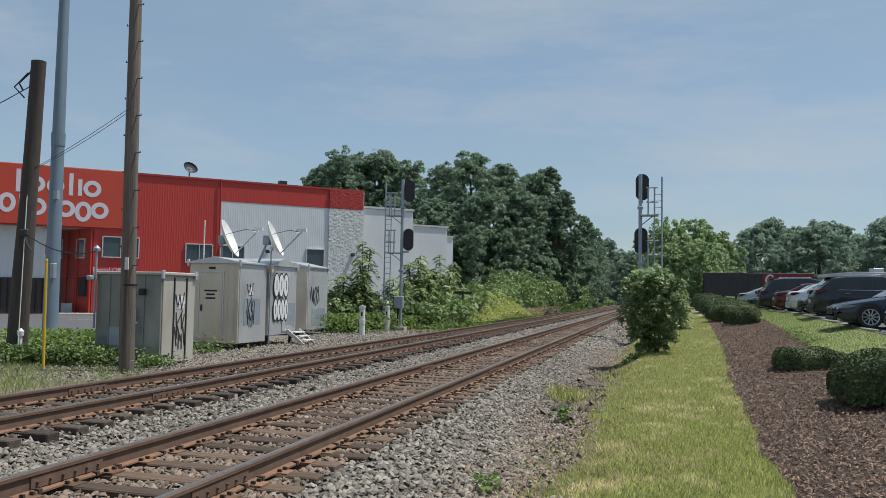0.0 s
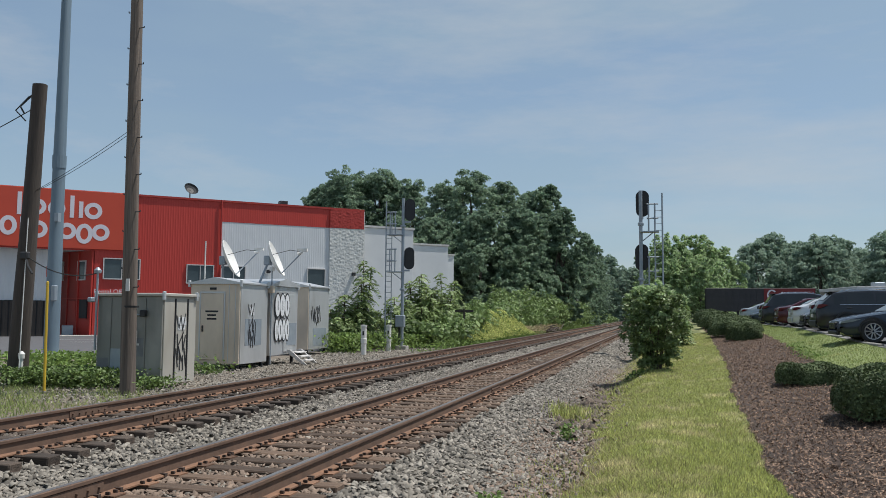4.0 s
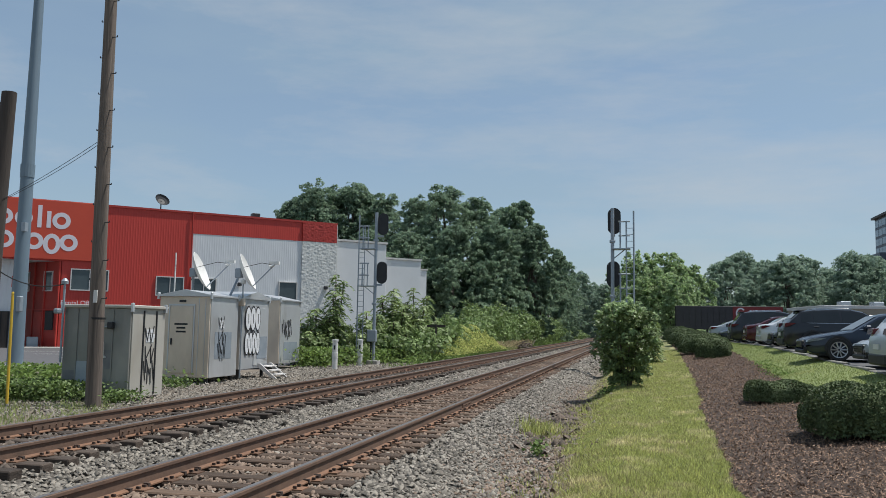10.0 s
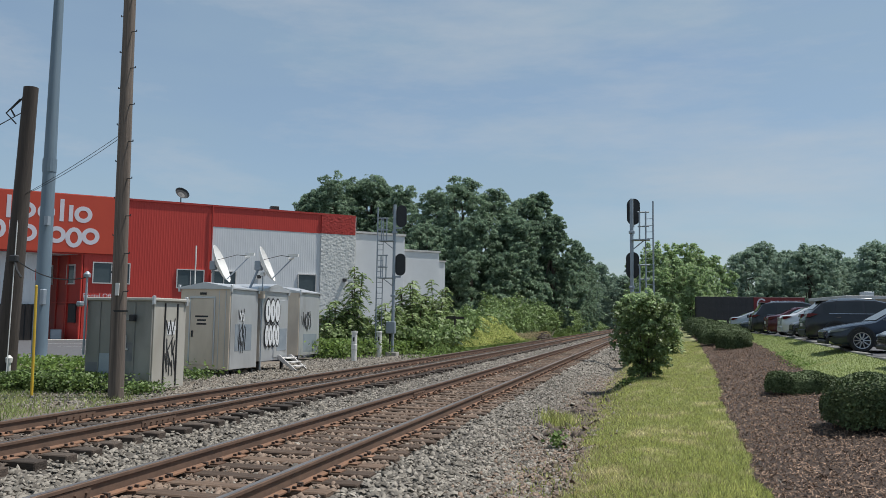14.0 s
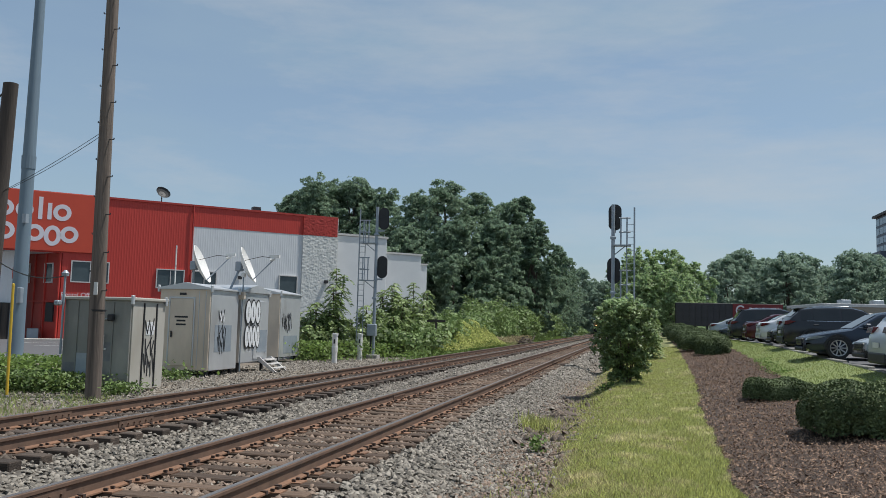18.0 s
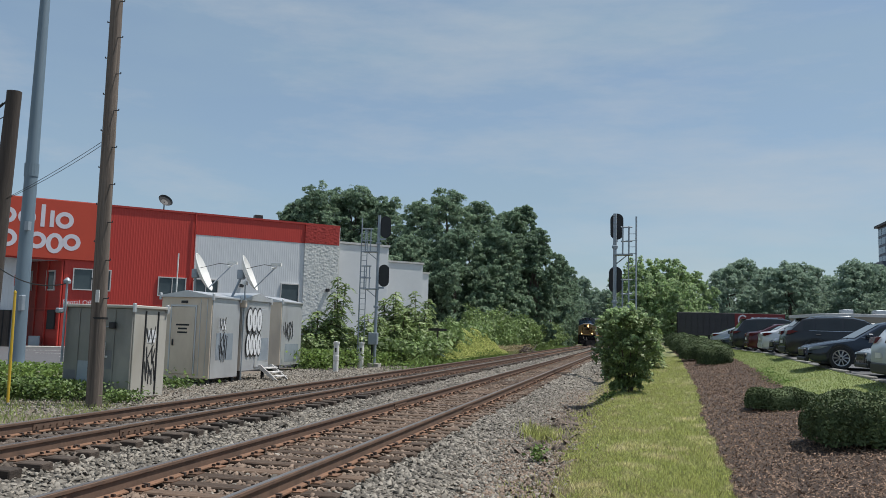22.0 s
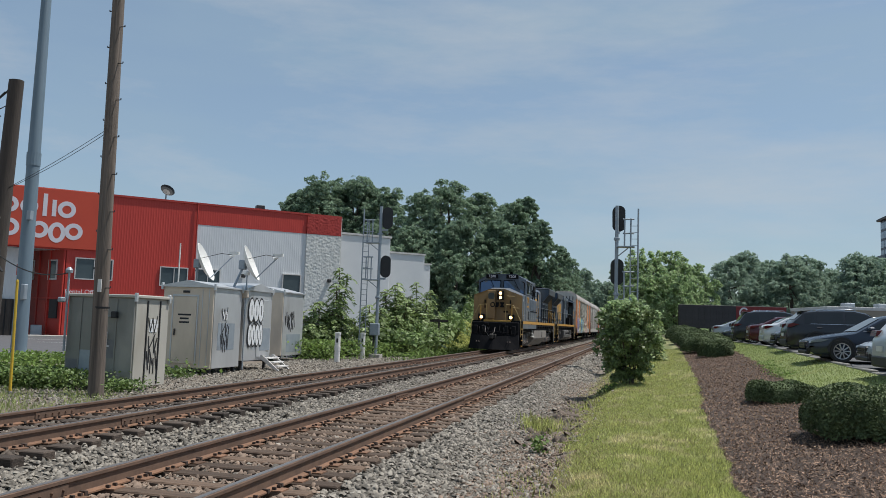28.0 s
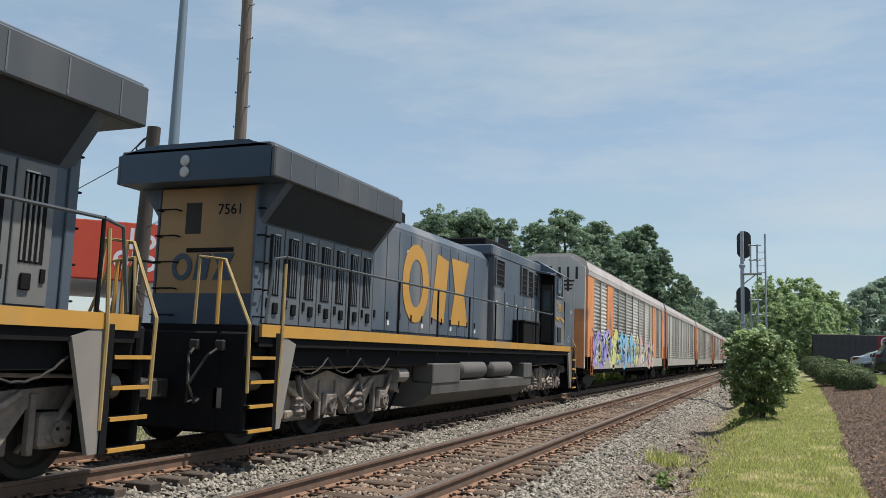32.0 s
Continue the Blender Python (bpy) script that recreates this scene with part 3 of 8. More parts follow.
            [("ring", -1.2, 8.0, 0.6, 0.75), ("bar", -0.25, 7.95, 0.3, 1.5), ("ring", 0.85, 7.8, 0.68, 0.68), ("bar", 1.9, 7.75, 0.3, 1.2), ("ring", 2.9, 7.75, 0.66, 0.66), ("ring", 4.15, 7.6, 0.62, 0.8), ("ring", 5.35, 7.75, 0.66, 0.66)]):
    for kind, x, z, w, h in row:
        g = ring(x, z, w, h, 0.33, 0.012, 24) if kind == "ring" else Geo().box(x - w / 2, x + w / 2, -0.012, 0.0, z - h / 2, z + h / 2)
        part("sign_shape", g, M["letter"], banner, "white painted sign shape").location = (0, -0.182, 0)
rent = text_mesh("Rental Office", 0.5, M["letter"], 0.01)
ro = part("office_lettering", rent, None, building, "small white lettering")
ro.matrix_basis = pose(6.35, -0.09, 3.05, 90, 0, 0)
# recessed office front under the banner
RW = Matrix.Translation((5.0, 0.1, 0)) @ Matrix.Rotation(radians(118), 4, "Z")
recess = part("recess_wall", Geo().box(0, 5.6, 0.0, 0.12, -0.6, 6.32, RW), M["red_trim"], building, "red side wall of the covered drive")
for x in (0.02, 1.9, 3.4, 5.5):
    part("wall_post", Geo().box(x - 0.08, x + 0.08, 0.12, 0.22, -0.6, 6.3, RW), M["red"], building, "red wall post")
for x in (1.0, 4.2):
    wq = part("window", Geo().box(x, x + 1.0, 0.12, 0.16, 4.05, 5.45, RW), M["glass"], building, "narrow dark window with a white frame")
    part("window_frame", Geo().box(x - 0.1, x, 0.12, 0.2, 3.95, 5.55, RW).box(x + 1.0, x + 1.1, 0.12, 0.2, 3.95, 5.55, RW).box(x, x + 1.0, 0.12, 0.2, 5.45, 5.55, RW).box(x, x + 1.0, 0.12, 0.2, 3.95, 4.05, RW), M["frame"], wq, "white window frame")
part("office_door", Geo().box(2.1, 3.2, 0.12, 0.18, -0.5, 2.3, RW), M["red"], building, "red steel door")
part("door_canopy", Geo().box(0.2, 5.4, 0.12, 0.3, 2.45, 2.55, RW), M["red"], building, "red flashing strip")
part("notice_case", Geo().box(0.5, 1.5, 0.12, 0.24, 0.9, 2.4, RW), M["dark"], building, "dark notice case")
part("air_unit", Geo().box(2.9, 3.7, 1.0, 1.7, -0.55, 0.35, None, 0.03), M["galv"], building, "grey outdoor air unit")
part("door_step", Geo().box(2.4, 8.5, -1.6, -0.23, -0.6, -0.38, None, 0.03), M["concrete"], building, "pale concrete step")
part("dark_fence", Geo().box(-1.8, 2.6, 0.95, 1.05, -0.6, 2.3), M["dark"], building, "dark boarded gate under the overhang")
for i in range(9):
    part("gate_board", Geo().box(-1.8 + i * 0.48, -1.42 + i * 0.48, 0.86, 0.94, -0.5, 2.25), M["wood_dark"], building)
part("roof_dish", Geo().lathe([(0.0, 0.02), (0.3, 0.06), (0.5, 0.16), (0.62, 0.3)], (12.3, 0.6, 11.75), (0.25, -0.8, 0.62), 18).rod((12.3, 0.6, 10.9), (12.3, 0.6, 11.8), 0.05), M["dark"], building, "dark roof satellite dish")
part("roof_vent", Geo().box(20.2, 20.9, 0.8, 1.5, 10.9, 11.5, None, 0.03), M["dark"], building, "dark roof vent")
for x in (19.0, 26.9):
    part("wall_lamp", Geo().box(x - 0.15, x + 0.15, -0.45, -0.05, 4.9, 5.2, None, 0.03), M["dark"], building, "dark wall lamp")
for k in range(3):
    single("painted_line", Geo().box(-0.07, 0.07, -1.6, 1.6, 0, 0.006), M["paint_white"], "worn white painted bay line on asphalt", "road marking",
           pose(-31 - 4.5 * k, 42 + 3.5 * k, -0.497, 0, 0, -60), "bay lines of the yard", "structure")
yard_fence = thing("yard_fence", "dark steel picket fence beyond the yard", "fence", pose(-62, 47, -0.55, 0, 0, 0))
for i in range(16):
    part("picket", Geo().box(i * 0.5, i * 0.5 + 0.06, 0, 0.05, 0, 2.2), M["dark"], yard_fence)
part("fence_rail", Geo().box(-0.1, 7.7, -0.02, 0.0, 1.9, 1.98), M["dark"], yard_fence)

# ---- equipment huts ----


def hut(name, label, x0, x1, y0, y1, z0, z1, rise, ridge, front, side, gz=-0.5, feet=True):
    """A sheet-metal equipment hut with a low gable roof; ridge: axis of the ridge."""
    h = thing(name, label, "equipment hut", pose(x0, y0, z0), "huts beside the track")
    W, D, H = x1 - x0, y1 - y0, z1 - z0
    part("front_panel", Geo().box(0, W - 0.03, 0, 0.05, 0, H, None, 0.01), front, h)
    part("side_panel", Geo().box(W - 0.05, W, 0.055, D, 0, H, None, 0.01), side, h, "sheet panel with painted-over patches")
    part("rear_panel", Geo().box(0, W - 0.055, D - 0.05, D, 0, H), front, h)
    part("far_panel", Geo().box(0, 0.05, 0.055, D - 0.055, 0, H), front, h)
    o = 0.07
    if rise > 0.01:
        if ridge == "y":
            g = Geo().prism([(-o, H), (W + o, H), (W + o, H + 0.05), (W / 2, H + rise + 0.05), (-o, H + 0.05)], "y", -o, D + o)
        else:
            g = Geo().prism([(-o, H), (D + o, H), (D + o, H + 0.05), (D / 2, H + rise + 0.05), (-o, H + 0.05)], "x", -o, W + o)
    else:
        g = Geo().box(-o, W + o, -o, D + o, H, H + 0.09, None, 0.02)
    part("roof", g, side, h, "pale metal roof")
    for x, y in ((-o, -o - 0.02), (W + o - 0.06, -o - 0.02), (W + o - 0.06, D - 0.1)):
        part("lifting_lug", Geo().box(x, x + 0.07, y, y + 0.09, H - 0.1, H + 0.14, None, 0.01), M["alum"], h)
    if feet:
        for x in (0.1, W - 0.2):
            for y in (0.1, D - 0.2):
                part("foot", Geo().box(x, x + 0.1, y, y + 0.1, gz - z0, 0), M["dark"], h)
    return h, W, D, H


def front_marks(par, pts_list, w, m, x, y, z, turn=0.0, label="spray-painted tag"):
    g = Geo()
    for pts in pts_list:
        s = stroke(pts, w)
        g.add(s.v, s.f)
    ob = tagged(part("tag", g, m, par, label), label, kind="stuff")
    ob.matrix_basis = pose(x, y, z, 0, 0, turn)
    return ob


TAG_A = [[(0, 1.5), (0.12, 1.15), (0.2, 1.5)], [(0.2, 1.5), (0.3, 1.1), (0.42, 1.55)], [(0.05, 1.0), (0.12, 0.3)], [(0.12, 0.7), (0.35, 1.05)], [(0.12, 0.65), (0.3, 0.25)],
         [(0.3, 1.0), (0.34, 0.55), (0.45, 0.95)], [(0.4, 0.6), (0.5, 0.1), (0.55, 0.9)], [(0.2, 0.45), (0.2, 0.0)], [(0.33, 0.4), (0.36, 0.0)], [(0.0, 0.6), (0.1, 0.1)]]
TAG_B = [[(0, 0.9), (0.15, 0.2), (0.25, 0.8)], [(0.25, 0.8), (0.3, 0.1)], [(0.3, 0.5), (0.5, 0.9)], [(0.3, 0.45), (0.52, 0.0)], [(0.55, 0.85), (0.6, 0.1)], [(0.6, 0.9), (0.75, 0.7), (0.62, 0.5), (0.8, 0.1)], [(0.8, 0.95), (0.95, 0.2)], [(-0.15, 0.7), (-0.05, 0.3)]]

# front sheet coloured darker than the side, as it faces away from the sun
h1, W, D, H = hut("equipment_cabinet", "tall steel cabinet with a shade-darkened grey-green front, beige side and flat roof", -15.0, -12.95, 19.26, 20.85, -0.45, 1.92, 0.0, "y", M["shed"], M["shed_b"], feet=False)
for x in (0.42, 0.95, 1.5):
    part("seam", Geo().box(x - 0.02, x + 0.02, -0.02, -0.001, 0.05, H - 0.05), M["shed"], h1, "standing seam")
for y in (0.55, 1.15):
    part("side_seam", Geo().box(W + 0.001, W + 0.03, y - 0.02, y + 0.02, 0.05, H - 0.05), M["dark"], h1, "dark door gap")
part("paint_patch", Geo().box(0.44, 0.92, -0.006, -0.001, 0.2, 0.95), M["galv"], h1, "grey paint-over patch")
part("paint_patch", Geo().box(0.97, 1.47, -0.006, -0.001, 0.75, 1.25), M["grey_block"], h1, "dark paint-over patch")
part("paint_patch", Geo().box(0.05, 0.4, -0.006, -0.001, 0.1, 0.7), M["grey_block"], h1, "dark paint-over patch")
part("handle", Geo().rod((1.28, -0.06, 1.1), (1.28, -0.06, 1.45), 0.02).box(1.22, 1.34, -0.05, 0, 1.05, 1.1), M["pvc"], h1, "pale handle")
part("conduit", Geo().pipe([(0.95, -0.04, 1.75), (1.2, -0.04, 1.85), (1.5, -0.04, 1.9)], 0.02), M["galv"], h1)
part("junction_box", Geo().box(1.4, 1.56, -0.14, 0, 1.82, 2.0, None, 0.02), M["dark"], h1)
part("weather_post", Geo().rod((0.02, -0.1, 0.9), (0.02, -0.1, 3.0), 0.03).lathe([(0.09, 0), (0.1, 0.08), (0.03, 0.16)], (0.02, -0.1, 3.0)), M["galv"], h1, "grey service mast")
part("flood_lamp", Geo().box(-0.16, 0.0, -0.28, -0.1, 2.2, 2.34, None, 0.03), M["galv"], h1, "small flood lamp")
front_marks(h1, TAG_A, 0.035, M["spray"], W + 0.012, 0.62, 0.35, 90)
front_marks(h1, [[(0.05, 0.0), (0.35, 0.0)], [(0.05, 0.12), (0.4, 0.12)], [(0.08, 0.24), (0.36, 0.24)]], 0.11, M["spray_w"], W + 0.006, 0.66, 1.52, 90, "white paint patch")

h2, W, D, H = hut("signal_hut", "beige and silver aluminium signal hut with a door", -16.0, -14.06, 25.4, 27.4, -0.28, 2.48, 0.19, "y", M["alum_b"], M["alum"])
door = part("door", Geo().box(0.42, 1.30, -0.035, -0.002, 0.14, 2.42, None, 0.01), M["alum_b"], h2, "beige metal door")
part("door_handle", Geo().box(0.5, 0.54, -0.09, -0.035, 1.1, 1.32, None, 0.008), M["dark"], door)
part("door_frame", Geo().box(0.36, 0.41, -0.025, -0.001, 0.1, 2.5).box(1.31, 1.36, -0.025, -0.001, 0.1, 2.5).box(0.41, 1.31, -0.025, -0.001, 2.44, 2.5), M["alum"], h2)
for k, w in enumerate((0.50, 0.34, 0.38)):
    part("notice_bar", Geo().box(0.86 - w / 2, 0.86 + w / 2, -0.04, -0.036, 1.78 - k * 0.13, 1.84 - k * 0.13), M["spray"], door, "dark line of notice print")
part("vent", Geo().box(0.75, 1.0, -0.02, -0.001, 2.56, 2.64), M["dark"], h2)
part("lock_hasp", Geo().rod((0.12, -0.03, 0.42), (0.12, 0.0, 0.42), 0.05), M["dark"], h2)
for x in (1.5, 1.75):
    part("panel_seam", Geo().box(x - 0.012, x + 0.012, -0.012, -0.001, 0.05, H - 0.05), M["alum"], h2)
part("paint_patch", Geo().box(W + 0.001, W + 0.006, 0.35, 1.55, 0.62, 1.55), M["galv"], h2, "grey paint-over patch")
front_marks(h2, TAG_A, 0.032, M["spray"], W + 0.014, 0.55, 0.55, 90)
front_marks(h2, [[(0.05, 0.0), (0.32, 0.0)], [(0.05, 0.14), (0.3, 0.14)]], 0.14, M["spray_w"], W + 0.008, 0.62, 1.75, 90, "white paint patch")

h3, W, D, H = hut("signal_hut", "silver aluminium hut with bubble graffiti and wooden steps", -16.4, -14.1, 27.75, 30.05, -0.1, 2.5, 0.26, "x", M["alum"], M["alum"])
part("door", Geo().box(W + 0.001, W + 0.03, 1.05, 1.95, 0.1, 2.3, None, 0.008), M["alum"], h3, "silver metal door")
part("paint_patch", Geo().box(W + 0.031, W + 0.036, 1.3, 2.15, 0.35, 1.2), M["galv"], h3, "grey paint-over patch")
for r, (z, n, zh) in enumerate(((1.45, 3, 0.85), (0.55, 4, 0.8))):
    for k in range(n):
        w = 1.2 / n
        c = 0.28 + w * (k + 0.5)
        out = ring(0, 0, w * 0.62, zh * 0.58, w * 0.6, 0.004, 14)
        o = part("bubble_outline", out, M["spray"], h3, "black spray outline")
        o.matrix_basis = pose(W + 0.036, c, z + zh / 2, 0, 0, 90)
        fill = part("bubble_fill", ring(0, 0, w * 0.5, zh * 0.5, w * 0.498, 0.004, 14), M["spray_w"], h3, "white spray fill")
        fill.matrix_basis = pose(W + 0.042, c, z + zh / 2, 0, 0, 90)
        q = part("bubble_line", stroke([(0, zh * 0.2), (0.02, -zh * 0.2)], 0.035), M["spray"], h3)
        q.matrix_basis = pose(W + 0.048, c, z + zh / 2, 0, 0, 90)
steps_thing = thing("wooden_steps", "small weathered wooden steps below the hut door", "steps", pose(-14.0, 29.0, -0.47))
for y in (0.0, 1.0):
    part("stringer", Geo().prism([(0.0, 0.55), (0.0, 0.42), (0.65, 0.0), (0.8, 0.0), (0.1, 0.55)], "y", y, y + 0.06), M["frame"], steps_thing)
for k in range(3):
    part("tread", Geo().box(0.08 + 0.2 * k, 0.36 + 0.2 * k, 0.06, 1.0, 0.42 - 0.15 * k, 0.46 - 0.15 * k), M["frame"], steps_thing)

h4, W, D, H = hut("signal_hut", "silver aluminium hut with a black spray tag", -18.6, -16.3, 36.0, 38.4, -0.25, 2.72, 0.25, "y", M["alum_b"], M["alum"])
front_marks(h4, TAG_B, 0.05, M["spray"], W + 0.012, 0.4, 1.15, 90)
part("paint_patch", Geo().box(W + 0.001, W + 0.006, 0.5, 2.1, 0.15, 1.0), M["galv"], h4, "grey paint-over patch")

# ---- satellite dishes ----


def dish(label, at, r, mast_foot):
    d = thing("satellite_dish", label, "satellite dish", Matrix.Translation(at), "dishes on the huts")
    ax = Vector((0.875, 0.27, 0.39)).normalized()
    prof = [(0.02, 0.0), (r * 0.4, 0.03), (r * 0.75, 0.1), (r, 0.2), (r + 0.015, 0.19), (r * 0.75, 0.07), (r * 0.4, 0.0), (0.02, -0.03)]
    part("reflector", Geo().lathe(prof, (0, 0, 0), ax, 28), M["dish"], d, "off-white dish reflector", True)
    low = -r * 0.85 * ax.cross(Vector((0, 1, 0))).normalized()
    low = low if low.z < 0 else -low
    tip = ax * (r * 1.75) + Vector((0, 0, -0.15))
    part("feed_arm", Geo().rod(low + ax * 0.15, tip, 0.025), M["galv"], d)
    part("feed_horn", Geo().rod(tip, tip - ax * 0.18, 0.05, 0.07).box(tip.x - 0.2, tip.x + 0.2, tip.y - 0.05, tip.y + 0.05, tip.z + 0.02, tip.z + 0.13), M["dish"], d, "pale feed horns")
    part("mount", Geo().box(-0.3, -0.04, -0.12, 0.12, -0.18, 0.18, None, 0.03), M["galv"], d)
    part("mast", Geo().rod((-0.17, 0, -0.1), Vector(mast_foot) - Vector(at), 0.045), M["galv"], d)
    part("cable", Geo().pipe([tip, tip * 0.6 + Vector((0, 0, 0.2)), (-0.1, 0, 0.2), (-0.25, 0, -0.3)], 0.012, 5), M["cable"], d)
    return d


dish("large white satellite dish on a short mast", (-16.7, 29.0, 3.55), 0.78, (-16.87, 29.0, 2.5))
dish("white satellite dish on a tall grey mast", (-14.15, 27.85, 3.45), 0.70, (-14.4, 27.3, 2.5))
single("whip_antenna", Geo().rod((-16.15, 26.5, -0.5), (-16.15, 26.5, 4.1), 0.025).rod((-16.15, 26.5, 2.5), (-16.15, 26.5, 2.65), 0.06), M["pvc"], "thin white whip antenna on the hut roof", "antenna")

gps = thing("antenna_mast", "thin grey mast with a white dome antenna and beige box", "antenna", pose(-14.02, 27.62, -0.4))
part("mast", Geo().rod((0, 0, 0), (0, 0, 3.45), 0.025), M["galv"], gps)
part("dome", Geo().lathe([(0.09, 0), (0.1, 0.05), (0.08, 0.13), (0.0, 0.17)], (0, 0, 3.45), n=14), M["pvc"], gps, "white dome antenna", True)
part("box", Geo().box(-0.13, 0.13, -0.12, 0.0, 2.62, 2.9, None, 0.02), M["alum_b"], gps, "beige junction box")

# ---- poles ----


def timber_pole(label, foot, top, r0, r1, m, spikes=True):
    p = thing("utility_pole", label, "utility pole", Matrix.Translation(foot), "timber poles")
    t = Vector(top) - Vector(foot)
    g, n, k = Geo(), 14, 14
    ring_pts = []
    for j in range(k + 1):
        s = j / k
        c = t * s
        r = r0 + (r1 - r0) * s
        ring_pts += [(c.x + r * (1 + 0.05 * math.sin(3 * a + s * 9)) * math.cos(a), c.y + r * (1 + 0.05 * math.cos(2 * a - s * 7)) * math.sin(a), c.z) for a in [6.28318 * i / n for i in range(n)]]
    g.add(ring_pts, [(j * n + i, j * n + (i + 1) % n, (j + 1) * n + (i + 1) % n, (j + 1) * n + i) for j in range(k) for i in range(n)] + [tuple(range(k * n, k * n + n))])
    part("shaft", g, m, p, "", True)
    if spikes:
        z, s = 2.6, 1
        while z < t.z - 0.3:
            c = t * (z / t.z)
            r = r0 + (r1 - r0) * z / t.z
            part("climbing_spike", Geo().rod((c.x + s * r * 0.8, c.y - r * 0.4 * s, c.z), (c.x + s * (r + 0.12), c.y - r * 0.4 * s, c.z), 0.012, n=5).rod((c.x + s * (r + 0.12), c.y - r * 0.4 * s, c.z), (c.x + s * (r + 0.12), c.y - r * 0.4 * s, c.z + 0.04), 0.014, n=5), M["dark"], p)
            z += 0.46
            s = -s
    return p


pole_tall = timber_pole("tall weathered timber pole with iron climbing spikes", (-12.56, 17.3, -0.5), (-12.66, 17.15, 14.5), 0.185, 0.125, M["wood"])
part("tag_plate", Geo().box(0.0, 0.1, -0.21, -0.19, 2.5, 2.8), M["pvc"], pole_tall, "small white tag plate")
part("conduit_clip", Geo().lathe([(0.19, 0), (0.2, 0.05)], (0, 0, 2.1)), M["dark"], pole_tall)
pole_short = timber_pole("short dark creosoted timber pole with cut-off cables", (-17.07, 18.7, -0.5), (-16.5, 18.42, 7.72), 0.27, 0.19, M["wood_dark"], False)
part("ground_conduit", Geo().rod((0.3, -0.2, -0.05), (0.3, -0.2, 0.75), 0.05).lathe([(0.08, 0), (0.09, 0.12), (0.02, 0.2)], (0.3, -0.2, 0.72)), M["pvc"], pole_short, "white conduit stub")
part("top_bracket", Geo().pipe([(0.2, -0.4, 7.4), (0.1, -0.45, 7.6), (0.35, -0.3, 7.95), (0.45, -0.28, 8.1)], 0.025).pipe([(0.25, -0.4, 7.2), (-0.05, -0.45, 7.5), (0.3, -0.35, 7.9)], 0.02), M["cable"], pole_short, "tangle of black cable ends")
part("insulator_rack", Geo().box(0.3, 0.55, -0.45, -0.3, 3.4, 3.6, None, 0.03).pipe([(0.45, -0.4, 3.5), (0.6, -0.45, 3.2), (0.75, -0.45, 3.0)], 0.03), M["dark"], pole_short)
part("guy_wire", Geo().rod((0.42, -0.3, 5.6), (0.5, -0.5, 0.0), 0.014, n=5), M["pvc"], pole_short, "pale guy wire")
steel = thing("steel_pole", "tall blue-grey painted tubular steel pole on a base flange", "steel pole", pose(-26.87, 31.4, -0.55))
part("shaft", Geo().rod((0, 0, 0.12), (0.0, 0, 23), 0.34, 0.17, 16), M["bluegrey"], steel, "", True)
part("base_flange", Geo().box(-0.85, 0.85, -0.6, 0.6, 0.0, 0.14, None, 0.03), M["concrete"], steel, "pale concrete base slab")
part("slip_joint", Geo().lathe([(0.30, 0), (0.31, 0.6)], (0, 0, 8.6)), M["bluegrey"], steel)
part("hand_hole_box", Geo().box(0.2, 0.42, -0.42, -0.2, 2.5, 3.2, None, 0.03), M["galv"], steel)
part("upper_box", Geo().box(0.2, 0.4, -0.4, -0.2, 6.1, 6.5), M["galv"], steel)
part("warning_label", Geo().box(-0.31, -0.28, -0.16, 0.0, 3.6, 4.1), M["banner"], steel, "small orange label")
marker = thing("pipeline_marker", "slim yellow plastic marker post in the weeds", "marker post", pose(-14.78, 17.1, -0.5))
part("post", Geo().rod((0, 0, 0), (-0.04, 0, 2.68), 0.035, 0.032, 10), M["yellow"], marker)
part("cap", Geo().lathe([(0.036, 0), (0.03, 0.05), (0.005, 0.07)], (-0.04, 0, 2.68)), M["yellow"], marker)


def cable(label, a, b, sag, r=0.018):
    a, b = Vector(a), Vector(b)
    pts = [a.lerp(b, i / 14) - Vector((0, 0, sag * 4 * (i / 14) * (1 - i / 14))) for i in range(15)]
    return single("overhead_cable", Geo().pipe(pts, r, 5), M["cable"], label, "cable")


cable("thin grey service cable between the two timber poles", (-12.74, 17.2, 5.95), (-16.65, 18.5, 4.75), 0.05, 0.007)
cable("thin grey service cable between the two timber poles", (-12.74, 17.25, 5.9), (-16.68, 18.5, 4.72), 0.08, 0.007)
cable("black cable running off from the short pole", (-16.65, 18.3, 7.0), (-26.0, 17.0, 3.2), 0.3, 0.014)
cable("black service drop from the short pole to the cabinet", (-16.6, 18.3, 3.0), (-15.0, 19.15, 2.55), 0.25, 0.016)

# ---- pipes ----
vent = thing("white_vent_pipe", "white plastic marker pipe standing in ballast", "marker pipe", pose(-13.8, 36.8, -0.5), "white pipes by the signal")
part("tube", Geo().rod((0, 0, 0), (0, 0, 1.35), 0.13, n=14), M["pvc"], vent, "", True)
part("collar", Geo().lathe([(0.13, 0), (0.145, 0.02), (0.145, 0.24), (0.13, 0.26)], (0, 0, 0.55), n=14), M["pvc"], vent)
part("cap", Geo().lathe([(0.15, 0), (0.155, 0.1), (0.0, 0.12)], (0, 0, 1.33), n=14), M["pvc"], vent)
part("label_plate", Geo().box(-0.02, 0.06, -0.145, -0.13, 0.95, 1.15), M["spray"], vent, "small dark label")
vent2 = copy_thing(vent, pose(-13.95, 40.9, -0.55))
tagged(vent2, "white plastic marker pipe beside the signal mast")

# ---- signals ----


def signal(label, at, top, heads, lad, side, decks, turn=0.0):
    """A colour-light signal: mast, ladder at x = lad, backgrounds at (x, z)."""
    s = thing("railway_signal", label, "railway signal", at, "signals by the track")
